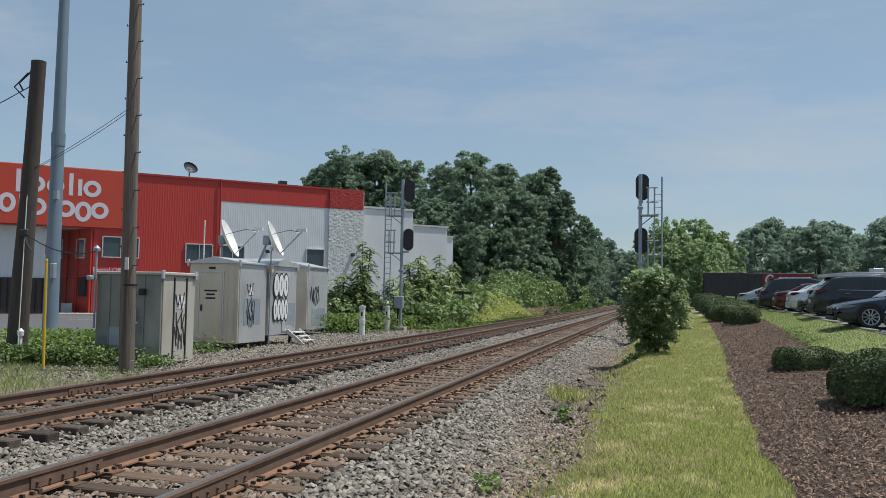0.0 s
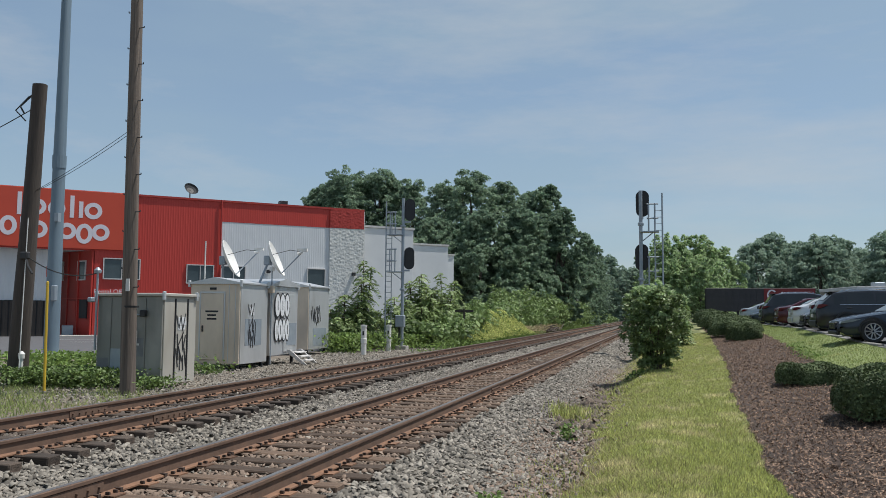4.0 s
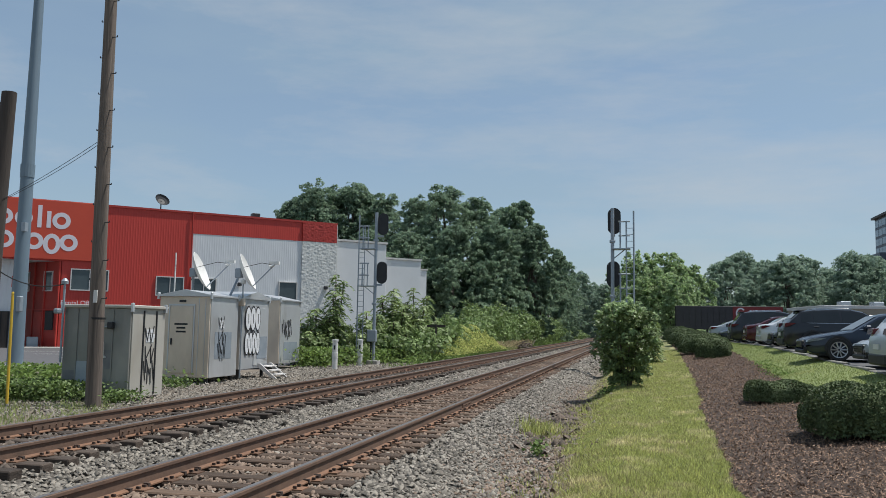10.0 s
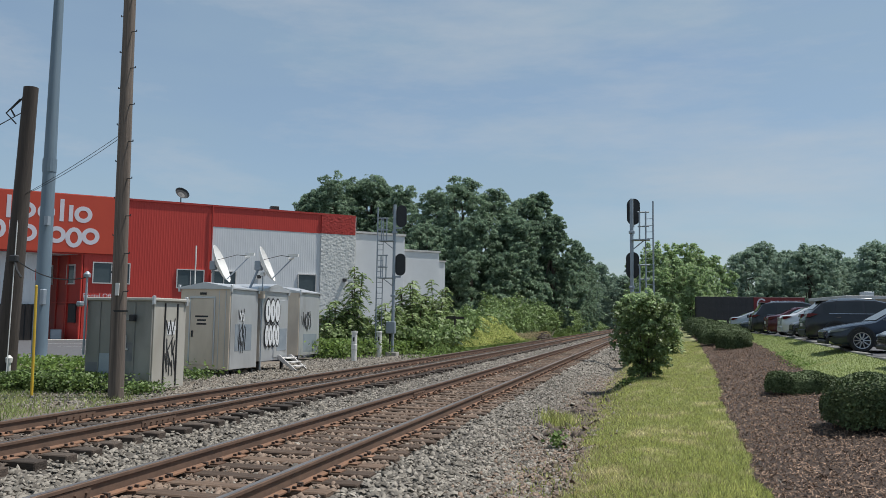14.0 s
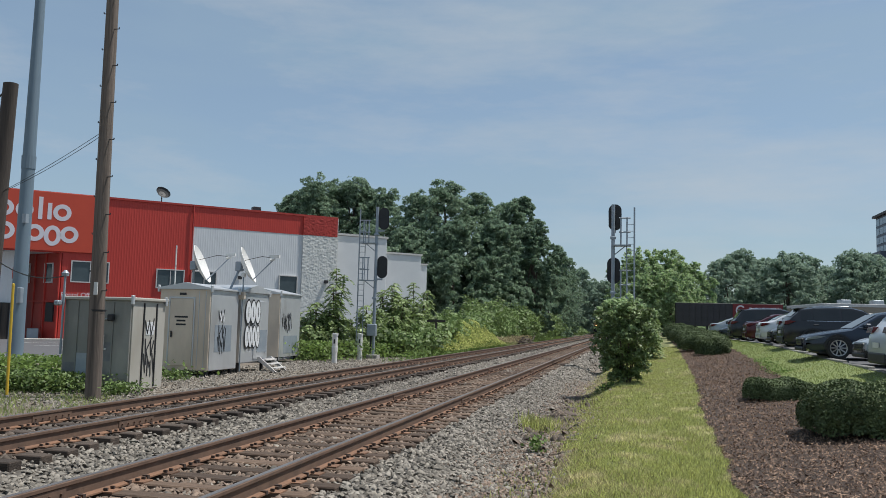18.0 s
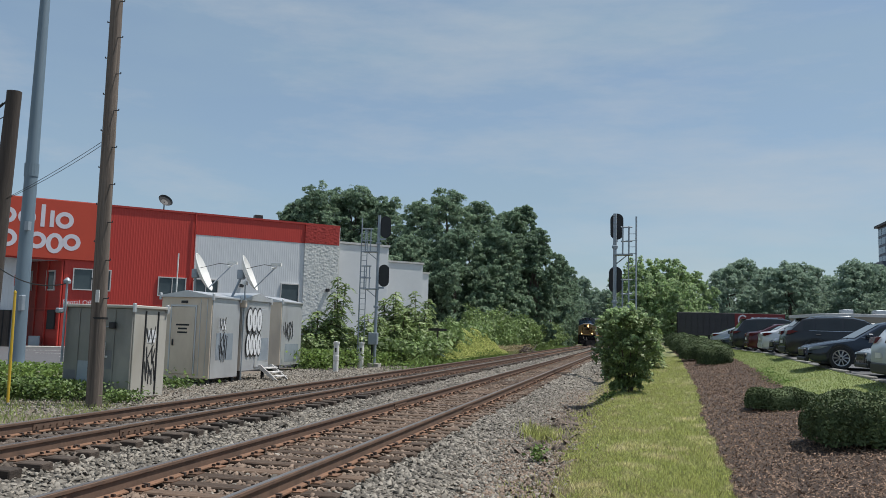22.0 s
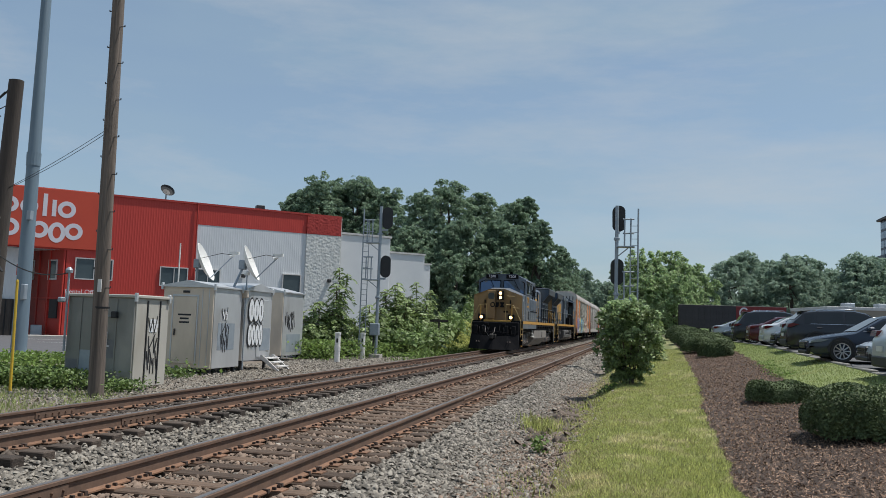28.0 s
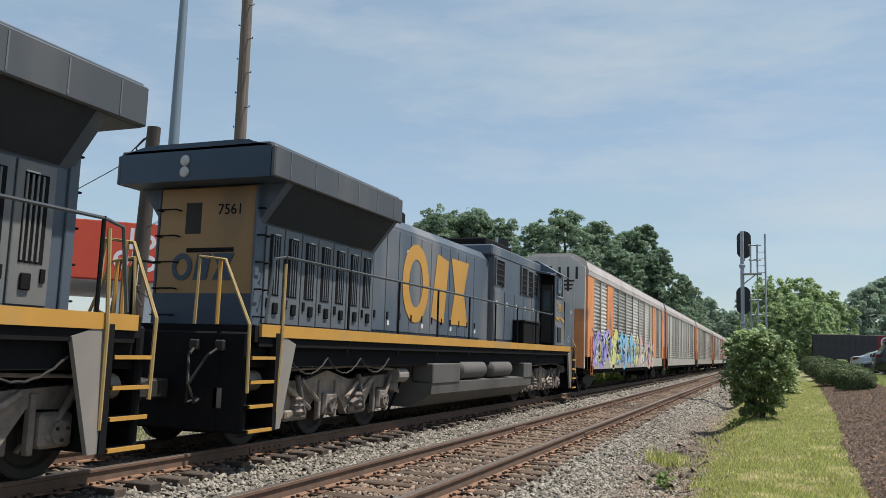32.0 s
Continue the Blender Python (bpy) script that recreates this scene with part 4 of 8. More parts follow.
    part("mast", Geo().rod((0, 0, 0.3), (0, 0, top), 0.085, 0.085, 12), M["galv"], s, "", True)
    part("foundation", Geo().box(-0.3, 0.3, -0.3, 0.3, -0.1, 0.3, None, 0.03), M["concrete"], s, "concrete foundation")
    for z in (1.6, 3.3, top - 1.6):
        part("clamp", Geo().box(-0.13, 0.13, -0.13, 0.13, z, z + 0.12, None, 0.02), M["galv"], s)
    for hx, hz, hy in heads:
        hd = part("signal_head", Geo().box(hx - 0.16, hx + 0.16, hy + 0.02, hy + 0.3, hz - 0.42, hz + 0.42, None, 0.03), M["black"], s, "black signal head")
        prof = [(hx + 0.3 * math.cos(a), hz + (0.31 if math.sin(a) > 0 else -0.31) + 0.3 * math.sin(a)) for a in [6.28318 * i / 24 for i in range(24)]]
        part("background", Geo().prism(prof, "y", hy, hy + 0.015), M["black"], hd, "matt black oval background")
        for k in range(3):
            part("hood", Geo().lathe([(0.1, 0), (0.11, 0.25)], (hx, hy + 0.3, hz - 0.28 + 0.28 * k), (0, 1, 0), 12), M["black"], hd)
        part("head_bracket", Geo().box(min(0, hx) - 0.04, max(0, hx) + 0.04, -0.02, hy + 0.02, hz - 0.72, hz - 0.62), M["galv"], s)
    for sx in (-0.17, 0.17):
        part("ladder_rail", Geo().rod((lad + sx, 0.1, 0.2), (lad + sx, 0.1, top - (0.12 if sx * side > 0 else 0.75)), 0.04 if sx * side > 0 else 0.026, n=6), M["galv"], s)
    z = 0.5
    while z < top - 0.8:
        part("rung", Geo().rod((lad - 0.17, 0.1, z), (lad + 0.17, 0.1, z), 0.014, n=5), M["galv"], s)
        z += 0.3
    for dz in decks:
        dk = part("platform", Geo().box(min(0, lad) - 0.02, max(0, lad) + 0.02, -0.25, 0.3, dz, dz + 0.05), M["galv"], s, "galvanized service platform")
        for px in (lad * 0.45, lad * 0.8):
            part("guard_post", Geo().rod((px, -0.22, dz), (px, -0.22, dz + 1.3), 0.038, n=6), M["galv"], dk)
        for pz in (0.62, 1.27):
            part("guard_rail", Geo().rod((lad * 0.35, -0.22, dz + pz), (lad, -0.22, dz + pz), 0.035, n=6), M["galv"], dk)
        part("brace", Geo().rod((0, 0, dz - 0.45), (lad * 0.7, 0, dz), 0.025, n=6), M["galv"], dk)
    return s


sL = signal("galvanized signal mast with two black heads among shrubs", pose(-13.8, 42.7, -0.55), 8.4, [(0.38, 7.75, 0.02), (0.36, 5.07, 0.02)], -0.85, -1, (6.35, 4.3))
part("relay_box", Geo().box(-0.3, 0.22, -0.35, -0.09, 1.3, 1.95, None, 0.03), M["galv"], sL, "grey relay box")
part("second_post", Geo().rod((-0.16, 0, 0), (-0.16, 0, 1.9), 0.05), M["dark"], sL)
signal("galvanized signal mast with two black heads behind a bush", pose(-0.93, 38.0, -0.25), 7.42, [(0.08, 6.84, 0.12), (0.03, 4.38, 0.12)], 0.78, 1, (5.5, 3.1))

# ---- foliage ----


def leaf_quads(c, size, out=None, spread=1.0, aspect=0.55, tri=False):
    """Rhombic leaves at the points c; out: directions they lean to."""
    n = len(c)
    a = rng.normal(size=(n, 3))
    a /= np.linalg.norm(a, axis=1)[:, None]
    b = rng.normal(size=(n, 3))
    if out is not None:
        nn = out + spread * rng.normal(size=(n, 3)) * 0.6
        nn /= np.linalg.norm(nn, axis=1)[:, None] + 1e-9
        a -= (a * nn).sum(1)[:, None] * nn
        a /= np.linalg.norm(a, axis=1)[:, None] + 1e-9
        b = np.cross(nn, a)
    else:
        b -= (b * a).sum(1)[:, None] * a
        b /= np.linalg.norm(b, axis=1)[:, None] + 1e-9
    s = (size * rng.uniform(0.6, 1.3, n))[:, None]
    if tri:
        v = np.stack([c - a * s * 0.5 - b * s * aspect * 0.5, c + b * s * aspect * 0.6, c + a * s * 0.5 - b * s * aspect * 0.3], 1).reshape(-1, 3)
        return v, np.arange(3 * n).reshape(-1, 3)
    v = np.stack([c - a * s * 0.5, c + b * s * aspect * 0.5, c + a * s * 0.5, c - b * s * aspect * 0.5], 1).reshape(-1, 3)
    return v, np.arange(4 * n).reshape(-1, 4)


def lobe_leaves(lobes, n, size, shell=0.35, spread=0.8, aspect=0.6, tri=False):
    """Leaves over ellipsoid lobes (cx, cy, cz, rx, ry, rz)."""
    L = np.array(lobes)
    w = (L[:, 3] * L[:, 4] + L[:, 3] * L[:, 5] + L[:, 4] * L[:, 5])
    k = rng.choice(len(L), n, p=w / w.sum())
    d = rng.normal(size=(n, 3))
    d /= np.linalg.norm(d, axis=1)[:, None]
    r = 1 - shell * rng.random(n) ** 1.5
    r *= 1 + 0.10 * rng.normal(size=n)
    c = L[k, :3] + d * L[k, 3:] * r[:, None]
    return leaf_quads(c, size, d, spread, aspect, tri)


def clump_leaves(lobes, n, size, subs=14, flat=0.8, up=0.22, tri=True, grain=(0.16, 0.40)):
    """Leaves gathered in many small tufts over the lobes: lit on top, dark below."""
    L = np.array(lobes)
    k = len(L)
    d = rng.normal(size=(k, subs, 3))
    d /= np.linalg.norm(d, axis=2)[..., None]
    d[..., 2] = np.where(rng.random((k, subs)) < 0.6, np.abs(d[..., 2]), d[..., 2])
    c = (L[:, None, :3] + d * L[:, None, 3:] * rng.uniform(0.55, 1.1, (k, subs, 1))).reshape(-1, 3)
    r = (L[:, 3:].mean(1)[:, None] * rng.uniform(grain[0], grain[1], (k, subs))).ravel()
    i = rng.choice(len(c), n, p=r ** 2 / (r ** 2).sum())
    e = rng.normal(size=(n, 3))
    e /= np.linalg.norm(e, axis=1)[:, None]
    e[:, 2] = np.where(rng.random(n) < 0.65, np.abs(e[:, 2]), e[:, 2])
    q = c[i] + e * (r[i] * (1.05 - 0.55 * rng.random(n) ** 1.6))[:, None] * np.array([1.0, 1.0, flat])
    out = 0.55 * e + 0.25 * d.reshape(-1, 3)[i] + np.array([0, 0, up])
    return leaf_quads(q, size, out, 0.8, 0.62, tri)


def tree(label, x, y, z, h, rad, m, n=6500, leaf=0.5, low=0.25, name="tree", group="", nl=50, seed=0, trunk=True, sprigs=0):
    r = random.Random(seed * 7919 + int(x * 13) + int(y * 7))
    t = thing(name, label, "tree", pose(x, y, z), group)
    lobes = []
    nl = int(nl * 1.6)
    for i in range(nl):
        f = low + (0.92 - low) * (i + 0.5) / nl
        env = math.sin(math.pi * min(1, (f - low + 0.12) / (1.08 - low)) ** 0.8) ** 0.7
        a, q = i * 2.4 + r.uniform(-0.4, 0.4), rad * env * r.uniform(0.25, 0.95)
        s = rad * r.uniform(0.13, 0.27)
        lobes.append((q * math.cos(a), q * math.sin(a), h * f, s * r.uniform(0.9, 1.25), s * r.uniform(0.9, 1.25), s * r.uniform(0.65, 0.95)))
    lobes.append((0, 0, h * 0.9, rad * 0.3, rad * 0.3, h * 0.09))
    for i in range(sprigs):
        a, q = r.uniform(0, 6.283), rad * r.uniform(0.1, 0.8)
        lobes.append((q * math.cos(a), q * math.sin(a), h * (1.02 - 0.25 * (q / rad) ** 2), 0.35, 0.35, r.uniform(0.5, 1.0)))
    if trunk:
        g = Geo()
        tr = max(0.12, h * 0.02)
        bend = [(r.uniform(-0.3, 0.3) * k * 0.3, r.uniform(-0.3, 0.3) * k * 0.3, h * 0.22 * k) for k in range(5)]
        for k in range(4):
            g.rod(bend[k], bend[k + 1], tr * (1 - 0.2 * k), tr * (1 - 0.2 * (k + 1)), 8)
        part("trunk", g, M["bark"], t, "brown tapered trunk")
        for lb in lobes[::12]:
            k = r.randrange(1, 4)
            part("limb", Geo().rod(bend[k], (lb[0] * 0.8, lb[1] * 0.8, lb[2]), tr * 0.4, tr * 0.12, 6), M["bark"], t)
    part("crown", clump_leaves(lobes, n, leaf), m, t, "uneven leafy crown with gaps")
    return t


def polar(b, d):
    return d * math.sin(radians(b)), d * math.cos(radians(b))


def tree_by(b, d, e, rad, label, m, **kw):
    x, y = polar(b, d)
    return tree(label, x, y, -0.5, 2.0 + d * math.tan(radians(e + 0.27)), rad, m, **kw)


oak = "tall dark green deciduous tree in full leaf"
for i, (b, d, e, rad) in enumerate(((-24.0, 122, 8.6, 5.5), (-22.2, 118, 10.0, 6.4), (-19.6, 120, 9.9, 6.8), (-17.4, 116, 9.3, 6.0), (-23.1, 121, 9.1, 5.5), (-20.9, 122, 9.5, 6.0), (-18.5, 121, 9.3, 5.5), (-15.0, 104, 9.1, 5.8), (-13.2, 100, 9.9, 6.2), (-11.0, 104, 9.1, 5.8),
                                    (-8.9, 108, 8.6, 5.5), (-7.7, 110, 9.0, 4.0), (-6.8, 104, 7.2, 4.2), (-9.6, 96, 7.2, 5.0), (-12.4, 92, 7.0, 5.0), (-15.6, 95, 6.6, 4.8), (-18.5, 105, 6.6, 5))):
    tree_by(b, d, e, rad, oak, M["leaf"], n=26000, leaf=0.36, low=0.1, group="trees behind the warehouse", seed=i)
for i, (b, d, e, rad) in enumerate(((-5.2, 140, 5.3, 4.0), (-4.6, 155, 4.7, 4.0), (-5.9, 135, 4.3, 4.4), (-7.6, 122, 4.4, 4.6), (-10.2, 108, 4.2, 4.4), (-13.0, 94, 3.8, 3.8))):
    tree_by(b, d, e, rad, "smaller green tree at the wood's edge", M["leaf"], n=13000, leaf=0.36, low=0.04, group="trees at the wood's edge", seed=40 + i)
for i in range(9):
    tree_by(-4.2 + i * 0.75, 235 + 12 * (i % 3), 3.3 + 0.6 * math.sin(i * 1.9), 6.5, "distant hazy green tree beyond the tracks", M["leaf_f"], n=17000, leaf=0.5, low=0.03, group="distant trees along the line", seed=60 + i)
for i, (b, d, e, rad) in enumerate(((-0.6, 112, 4.0, 3.2), (0.1, 104, 4.9, 3.4), (1.1, 106, 4.7, 3.4), (2.2, 106, 4.7, 2.8), (3.0, 108, 4.2, 2.5), (3.8, 110, 3.8, 2.3), (4.6, 113, 3.2, 2.1),
                                    (1.3, 98, 3.7, 3.4), (2.4, 97, 3.1, 3.0), (0.2, 98, 2.9, 3.0), (3.4, 101, 2.8, 2.6))):
    tree_by(b, d, e, rad, "loose light green young tree behind the signal", M["leaf_y"], n=12000, leaf=0.28, low=0.03, group="young trees by the car park", seed=80 + i, nl=34, sprigs=12)
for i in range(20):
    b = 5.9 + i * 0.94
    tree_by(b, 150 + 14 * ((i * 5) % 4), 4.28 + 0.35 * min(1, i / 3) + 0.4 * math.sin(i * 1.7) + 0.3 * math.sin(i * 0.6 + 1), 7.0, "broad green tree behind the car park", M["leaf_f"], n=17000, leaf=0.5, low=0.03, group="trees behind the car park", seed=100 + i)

# vine-covered bank beside the far track
vb = thing("vine_thicket", "bank of green vines along the far track", "vines")


def vine_top(y):
    return float(np.interp(y, [44, 52, 62, 80, 100, 130, 170, 200], [0.8, 2.3, 2.9, 4.0, 4.0, 3.4, 2.4, 1.8]))


lob = []
for i in range(70):
    y = 47 + 150 * (i / 70) ** 1.4
    for k in range(2):
        hh = vine_top(y) * (0.88 + 0.2 * math.sin(i * 0.9 + k))
        lob.append((-13.4 + 0.9 * min(1, max(0, (y - 70) / 25)) - 1.6 * k + rng.uniform(-0.7, 0.7), y + rng.uniform(-1, 1), -0.5 + hh * rng.uniform(0.35, 0.62), 1.6, 2.2, hh * rng.uniform(0.45, 0.6)))
lob = [(a, b, c, d, e, min(f, c + 0.5 + 2.2)) for a, b, c, d, e, f in lob]
part("leaves", clump_leaves(lob, 56000, 0.26, 14, 0.7), M["leaf_k"], vb, "mass of vine leaves")
part("inner_foliage", lobe_leaves([(a, b, c, d * 0.8, e * 0.8, f * 0.8) for a, b, c, d, e, f in lob], 12000, 0.5, 0.6), M["leaf_k"], vb, "dark inner vine leaves")
# yellow-flowered weeds at its foot
fl = thing("flowering_weeds", "patch of tall yellow flowering weeds", "weeds", kind="stuff")
n = 42000
fy = 63 + 8.5 * rng.normal(size=n).clip(-1.5, 2.2)
fx = rng.uniform(-12.7, -10.9, n)
top_z = (0.35 + 2.1 * np.exp(-((fy - 62.5) / 8.5) ** 2)) * np.interp(fx, [-12.7, -11.8, -10.9], [1.0, 0.92, 0.4]) * (0.88 + 0.12 * np.sin(fy * 1.9 + fx * 3))
c = np.stack([fx, fy, -0.48 + top_z * (1 - 0.75 * rng.random(n) ** 1.7)], 1)
hi = (c[:, 2] > -0.15) & (rng.random(n) < 0.9)
part("blossoms", leaf_quads(c[hi], 0.095, np.tile([0, 0, 0.7], (int(hi.sum()), 1)), 1.2), M["flower"], fl, "small yellow blossoms")
part("stalks", leaf_quads(c[::5] - [0, 0, 0.15], 0.3, None, 1.0, 0.16), M["weed"], fl, "green stalks")
n = 2600
fy = rng.uniform(68, 92, n)
c = np.stack([rng.uniform(-12.0, -11.0, n), fy, -0.45 + 0.9 * rng.random(n)], 1)
single("dry_grass", leaf_quads(c, 0.4, None, 1.0, 0.1), M["straw"], "tall dry tan grass beside the flowering weeds", "grass", kind="stuff")
n = 7000
c = np.stack([rng.uniform(-12.6, -10.9, n), rng.uniform(40, 150, n), -0.5 + 0.5 * rng.random(n) ** 2], 1)
single("bank_grass", leaf_quads(c, 0.35, None, 1.0, 0.15), M["weed"], "rough green grass at the foot of the bank", "grass", kind="stuff")


def shrub(label, x, y, z, h, rad, m, n, leaf, name="shrub", group="", seed=0, nl=16, low=0.1, sprigs=0, side_sprigs=0, lump=(0.3, 0.45)):
    r = random.Random(seed)
    s = thing(name, label, "shrub", pose(x, y, z), group)
    tips = []
    for i in range(7):
        a = i * 0.9 + r.uniform(-0.3, 0.3)
        tip = (rad * 0.55 * math.cos(a) * r.uniform(0.5, 1), rad * 0.55 * math.sin(a) * r.uniform(0.5, 1), h * r.uniform(0.65, 0.9))
        tips.append(tip)
        part("stem", Geo().rod((0.08 * math.cos(a), 0.08 * math.sin(a), -0.1), (tip[0] * 0.4, tip[1] * 0.4, tip[2] * 0.45), 0.035, 0.025, 6).rod((tip[0] * 0.4, tip[1] * 0.4, tip[2] * 0.45), tip, 0.025, 0.01, 6), M["bark"], s)
    lobes = []
    for i in range(nl):
        f = low + (0.9 - low) * (i + 0.5) / nl
        env = max(0.35, math.sin(math.pi * min(1.0, (f + 0.08) / 1.05)) ** 0.6)
        a, q = i * 2.4, rad * env * r.uniform(0.3, 0.72)
        k = rad * r.uniform(*lump)
        lobes.append((q * math.cos(a), q * math.sin(a), h * f, k, k, k * r.uniform(0.7, 1.0)))
    for i in range(sprigs):
        a, q = r.uniform(0, 6.28), rad * r.uniform(0.0, 0.6)
        lobes.append((q * math.cos(a), q * math.sin(a), h * r.uniform(0.9, 1.08), rad * 0.13, rad * 0.13, h * 0.1))
    for i in range(side_sprigs):
        a, q, f = r.uniform(0, 6.28), rad * r.uniform(0.8, 1.12), r.uniform(0.4, 0.85)
        lobes.append((q * math.cos(a), q * math.sin(a), h * f, rad * 0.17, rad * 0.17, rad * 0.14))
    part("foliage", clump_leaves(lobes, n, leaf, 8, 0.75, 0.5, False, (0.35, 0.6)), m, s, "dense green leaves")
    return s


# vase-shaped bush: narrow foot, wide shoulders, ragged top
bz = float(ground_z(-0.2, 23.6)) - 0.05
bush = thing("bush", "vase-shaped dark green bush with pale new growth on the grass bank", "shrub", pose(-0.2, 23.6, bz))
r_ = random.Random(5)
body_l, tip_l = [], []
for i in range(96):
    f = 0.04 + 0.90 * ((i + 0.5) / 96) ** 0.85
    env = float(np.interp(f, [0.0, 0.12, 0.3, 0.5, 0.68, 0.85, 1.0], [0.2, 0.42, 0.74, 0.95, 1.0, 0.84, 0.42]))
    a, q = i * 2.4 + r_.uniform(-0.3, 0.3), 0.95 * env * r_.uniform(0.25, 0.98)
    k = r_.uniform(0.15, 0.27)
    body_l.append((q * math.cos(a) + 0.06 * (f - 0.5), q * math.sin(a), 2.2 * f, k, k, k * 0.8))
    if f > 0.52 and i % 2:
        tip_l.append((q * 1.06 * math.cos(a), q * 1.06 * math.sin(a), 2.2 * f + 0.14, 0.14, 0.14, 0.12))
for i in range(16):
    a, q = r_.uniform(0, 6.283), r_.uniform(0.1, 0.8)
    tip_l.append((q * math.cos(a), q * math.sin(a), 2.28 - 0.35 * q * q + r_.uniform(-0.1, 0.14), 0.09, 0.09, 0.15))
for i in range(9):
    a = i * 0.7
    tip = (0.6 * math.cos(a) * r_.uniform(0.5, 1), 0.6 * math.sin(a) * r_.uniform(0.5, 1), r_.uniform(1.3, 1.9))
    part("stem", Geo().pipe([(0.1 * math.cos(a), 0.1 * math.sin(a), -0.1), (tip[0] * 0.35, tip[1] * 0.35, tip[2] * 0.45), tip], 0.022, 6), M["bark"], bush)
part("foliage", clump_leaves(body_l, 19000, 0.085, 8, 0.8, 0.5, False, (0.35, 0.6)), M["leaf_s"], bush, "dense dark green leaves")
part("new_growth", clump_leaves(tip_l, 3600, 0.085, 6, 0.9, 0.5, False, (0.4, 0.7)), M["leaf_y"], bush, "pale green new growth")


def frond_plant(label, x, y, h, rad, stems, m, seed, name="sapling", group="saplings by the signal", per_stem=32, length=0.78, leaflet=0.24):
    """Saplings with long drooping feathered leaves set round upright stems."""
    r = random.Random(seed)
    s = thing(name, label, "sapling", pose(x, y, -0.5), group)
    cs, ax, nr = [], [], []
    for j in range(stems):
        a0 = j * 2.4 + r.uniform(-0.4, 0.4)
        foot = Vector((0.3 * rad * math.cos(a0), 0.3 * rad * math.sin(a0), -0.05)) if j else Vector((0, 0, -0.05))
        lean = rad * (0.75 * math.sqrt(j / max(1, stems - 1)) if stems > 1 else 0.1)
        tip = Vector((lean * math.cos(a0), lean * math.sin(a0), h * (1.0 if j == 0 else r.uniform(0.55, 0.95))))
        mid = foot.lerp(tip, 0.5) + Vector((r.uniform(-0.1, 0.1), r.uniform(-0.1, 0.1), 0))
        part("stem", Geo().pipe([foot, mid, tip], 0.03, 6), M["bark"], s, "slim brown stem")
        for k in range(per_stem):
            f = 0.16 + 0.84 * (k + 0.5) / per_stem
            p = foot.lerp(mid, f * 2) if f < 0.5 else mid.lerp(tip, f * 2 - 1)
            a = k * 2.4 + r.uniform(-0.5, 0.5)
            w = Vector((math.cos(a), math.sin(a), 0))
            ln = length * r.uniform(0.7, 1.2) * (1.0 if f < 0.85 else 0.75)
            rise = r.uniform(0.15, 0.55) + (0.3 if f > 0.9 else 0)
            for q in range(10):
                u = 0.12 + 0.88 * q / 9
                c = p + w * (ln * u * 0.92) + Vector((0, 0, ln * (rise * u - 0.95 * u * u)))
                out = w.cross(Vector((0, 0, 1)))
                for sd in (-1, 1):
                    d_ = out * sd * 0.85 + w * 0.45 + Vector((0, 0, -0.35))
                    d_.normalize()
                    cs.append(c + d_ * leaflet * 0.5)
                    ax.append(d_)
                    nr.append(Vector((0, 0, 1)) + w * 0.3)
    c, a, nn = np.array(cs), np.array(ax), np.array(nr)
    n = len(c)
    nn = nn + 0.35 * rng.normal(size=(n, 3))
    b = np.cross(nn, a)
    b /= np.linalg.norm(b, axis=1)[:, None]
    L = (leaflet * rng.uniform(0.75, 1.25, n))[:, None]
    v = np.stack([c - a * L * 0.5, c + b * L * 0.21 - a * L * 0.08, c + a * L * 0.5, c - b * L * 0.21 - a * L * 0.08], 1).reshape(-1, 3)
    part("fronds", (v, np.arange(4 * n).reshape(-1, 4)), m, s, "long feathered drooping leaves")
    return s


for i, (x, y, h, rad, st) in enumerate(((-15.9, 42.2, 4.9, 1.0, 4), (-16.6, 41.2, 3.0, 1.2, 5), (-16.9, 43.0, 2.4, 1.1, 5), (-15.2, 45.5, 2.9, 1.2, 5), (-14.9, 50.0, 4.5, 1.4, 7), (-14.3, 52.5, 4.7, 1.5, 7),
                                        (-15.6, 50.0, 3.8, 1.3, 6), (-13.6, 53.5, 4.2, 1.2, 5), (-14.2, 47.8, 2.4, 1.1, 4), (-13.4, 50.5, 2.6, 1.0, 5))):
    frond_plant("light green sapling with feathered leaves by the signal", x, y, h, rad, st, M["leaf_b"], 20 + i)
for i, (x, y, h, rad) in enumerate(((-15.9, 43.6, 2.0, 1.2), (-14.7, 48.4, 2.3, 1.3), (-14.3, 51.6, 2.8, 1.4), (-13.4, 52.0, 1.4, 1.0), (-16.2, 40.2, 1.3, 1.0), (-13.6, 46.6, 1.0, 0.8))):
    shrub("dark green undergrowth below the saplings", x, y, -0.5, h, rad, M["leaf_s"], 3200, 0.17, "undergrowth_bush", "undergrowth by the signal", 70 + i, 18, 0.05, 4)
for i, (x, y, h, rad, st) in enumerate(((0.0, 35.6, 2.9, 0.7, 5), (0.5, 36.2, 2.7, 0.6, 4), (-0.6, 36.6, 2.4, 0.7, 4))):
    frond_plant("pale green feathered sapling at the foot of the signal mast", x, y, h, rad, st, M["leaf_b"], 120 + i, group="saplings behind the bush")
for i, (x, y, h, rad) in enumerate(((-12.6, 56, 1.0, 0.8), (-12.4, 51, 0.9, 0.8), (-13.0, 60, 1.5, 0.6))):
    shrub("low dark green bush by the far track", x, y, -0.5, h, rad, M["leaf"], 1200, 0.16, "bush", "low bushes by the far track", 50 + i, 10, 0.05)
brush = thing("brush_pile", "heap of dead grey branches beside the far track", "branches", pose(-11.2, 84.0, -0.48))
r_ = random.Random(3)
for i in range(34):
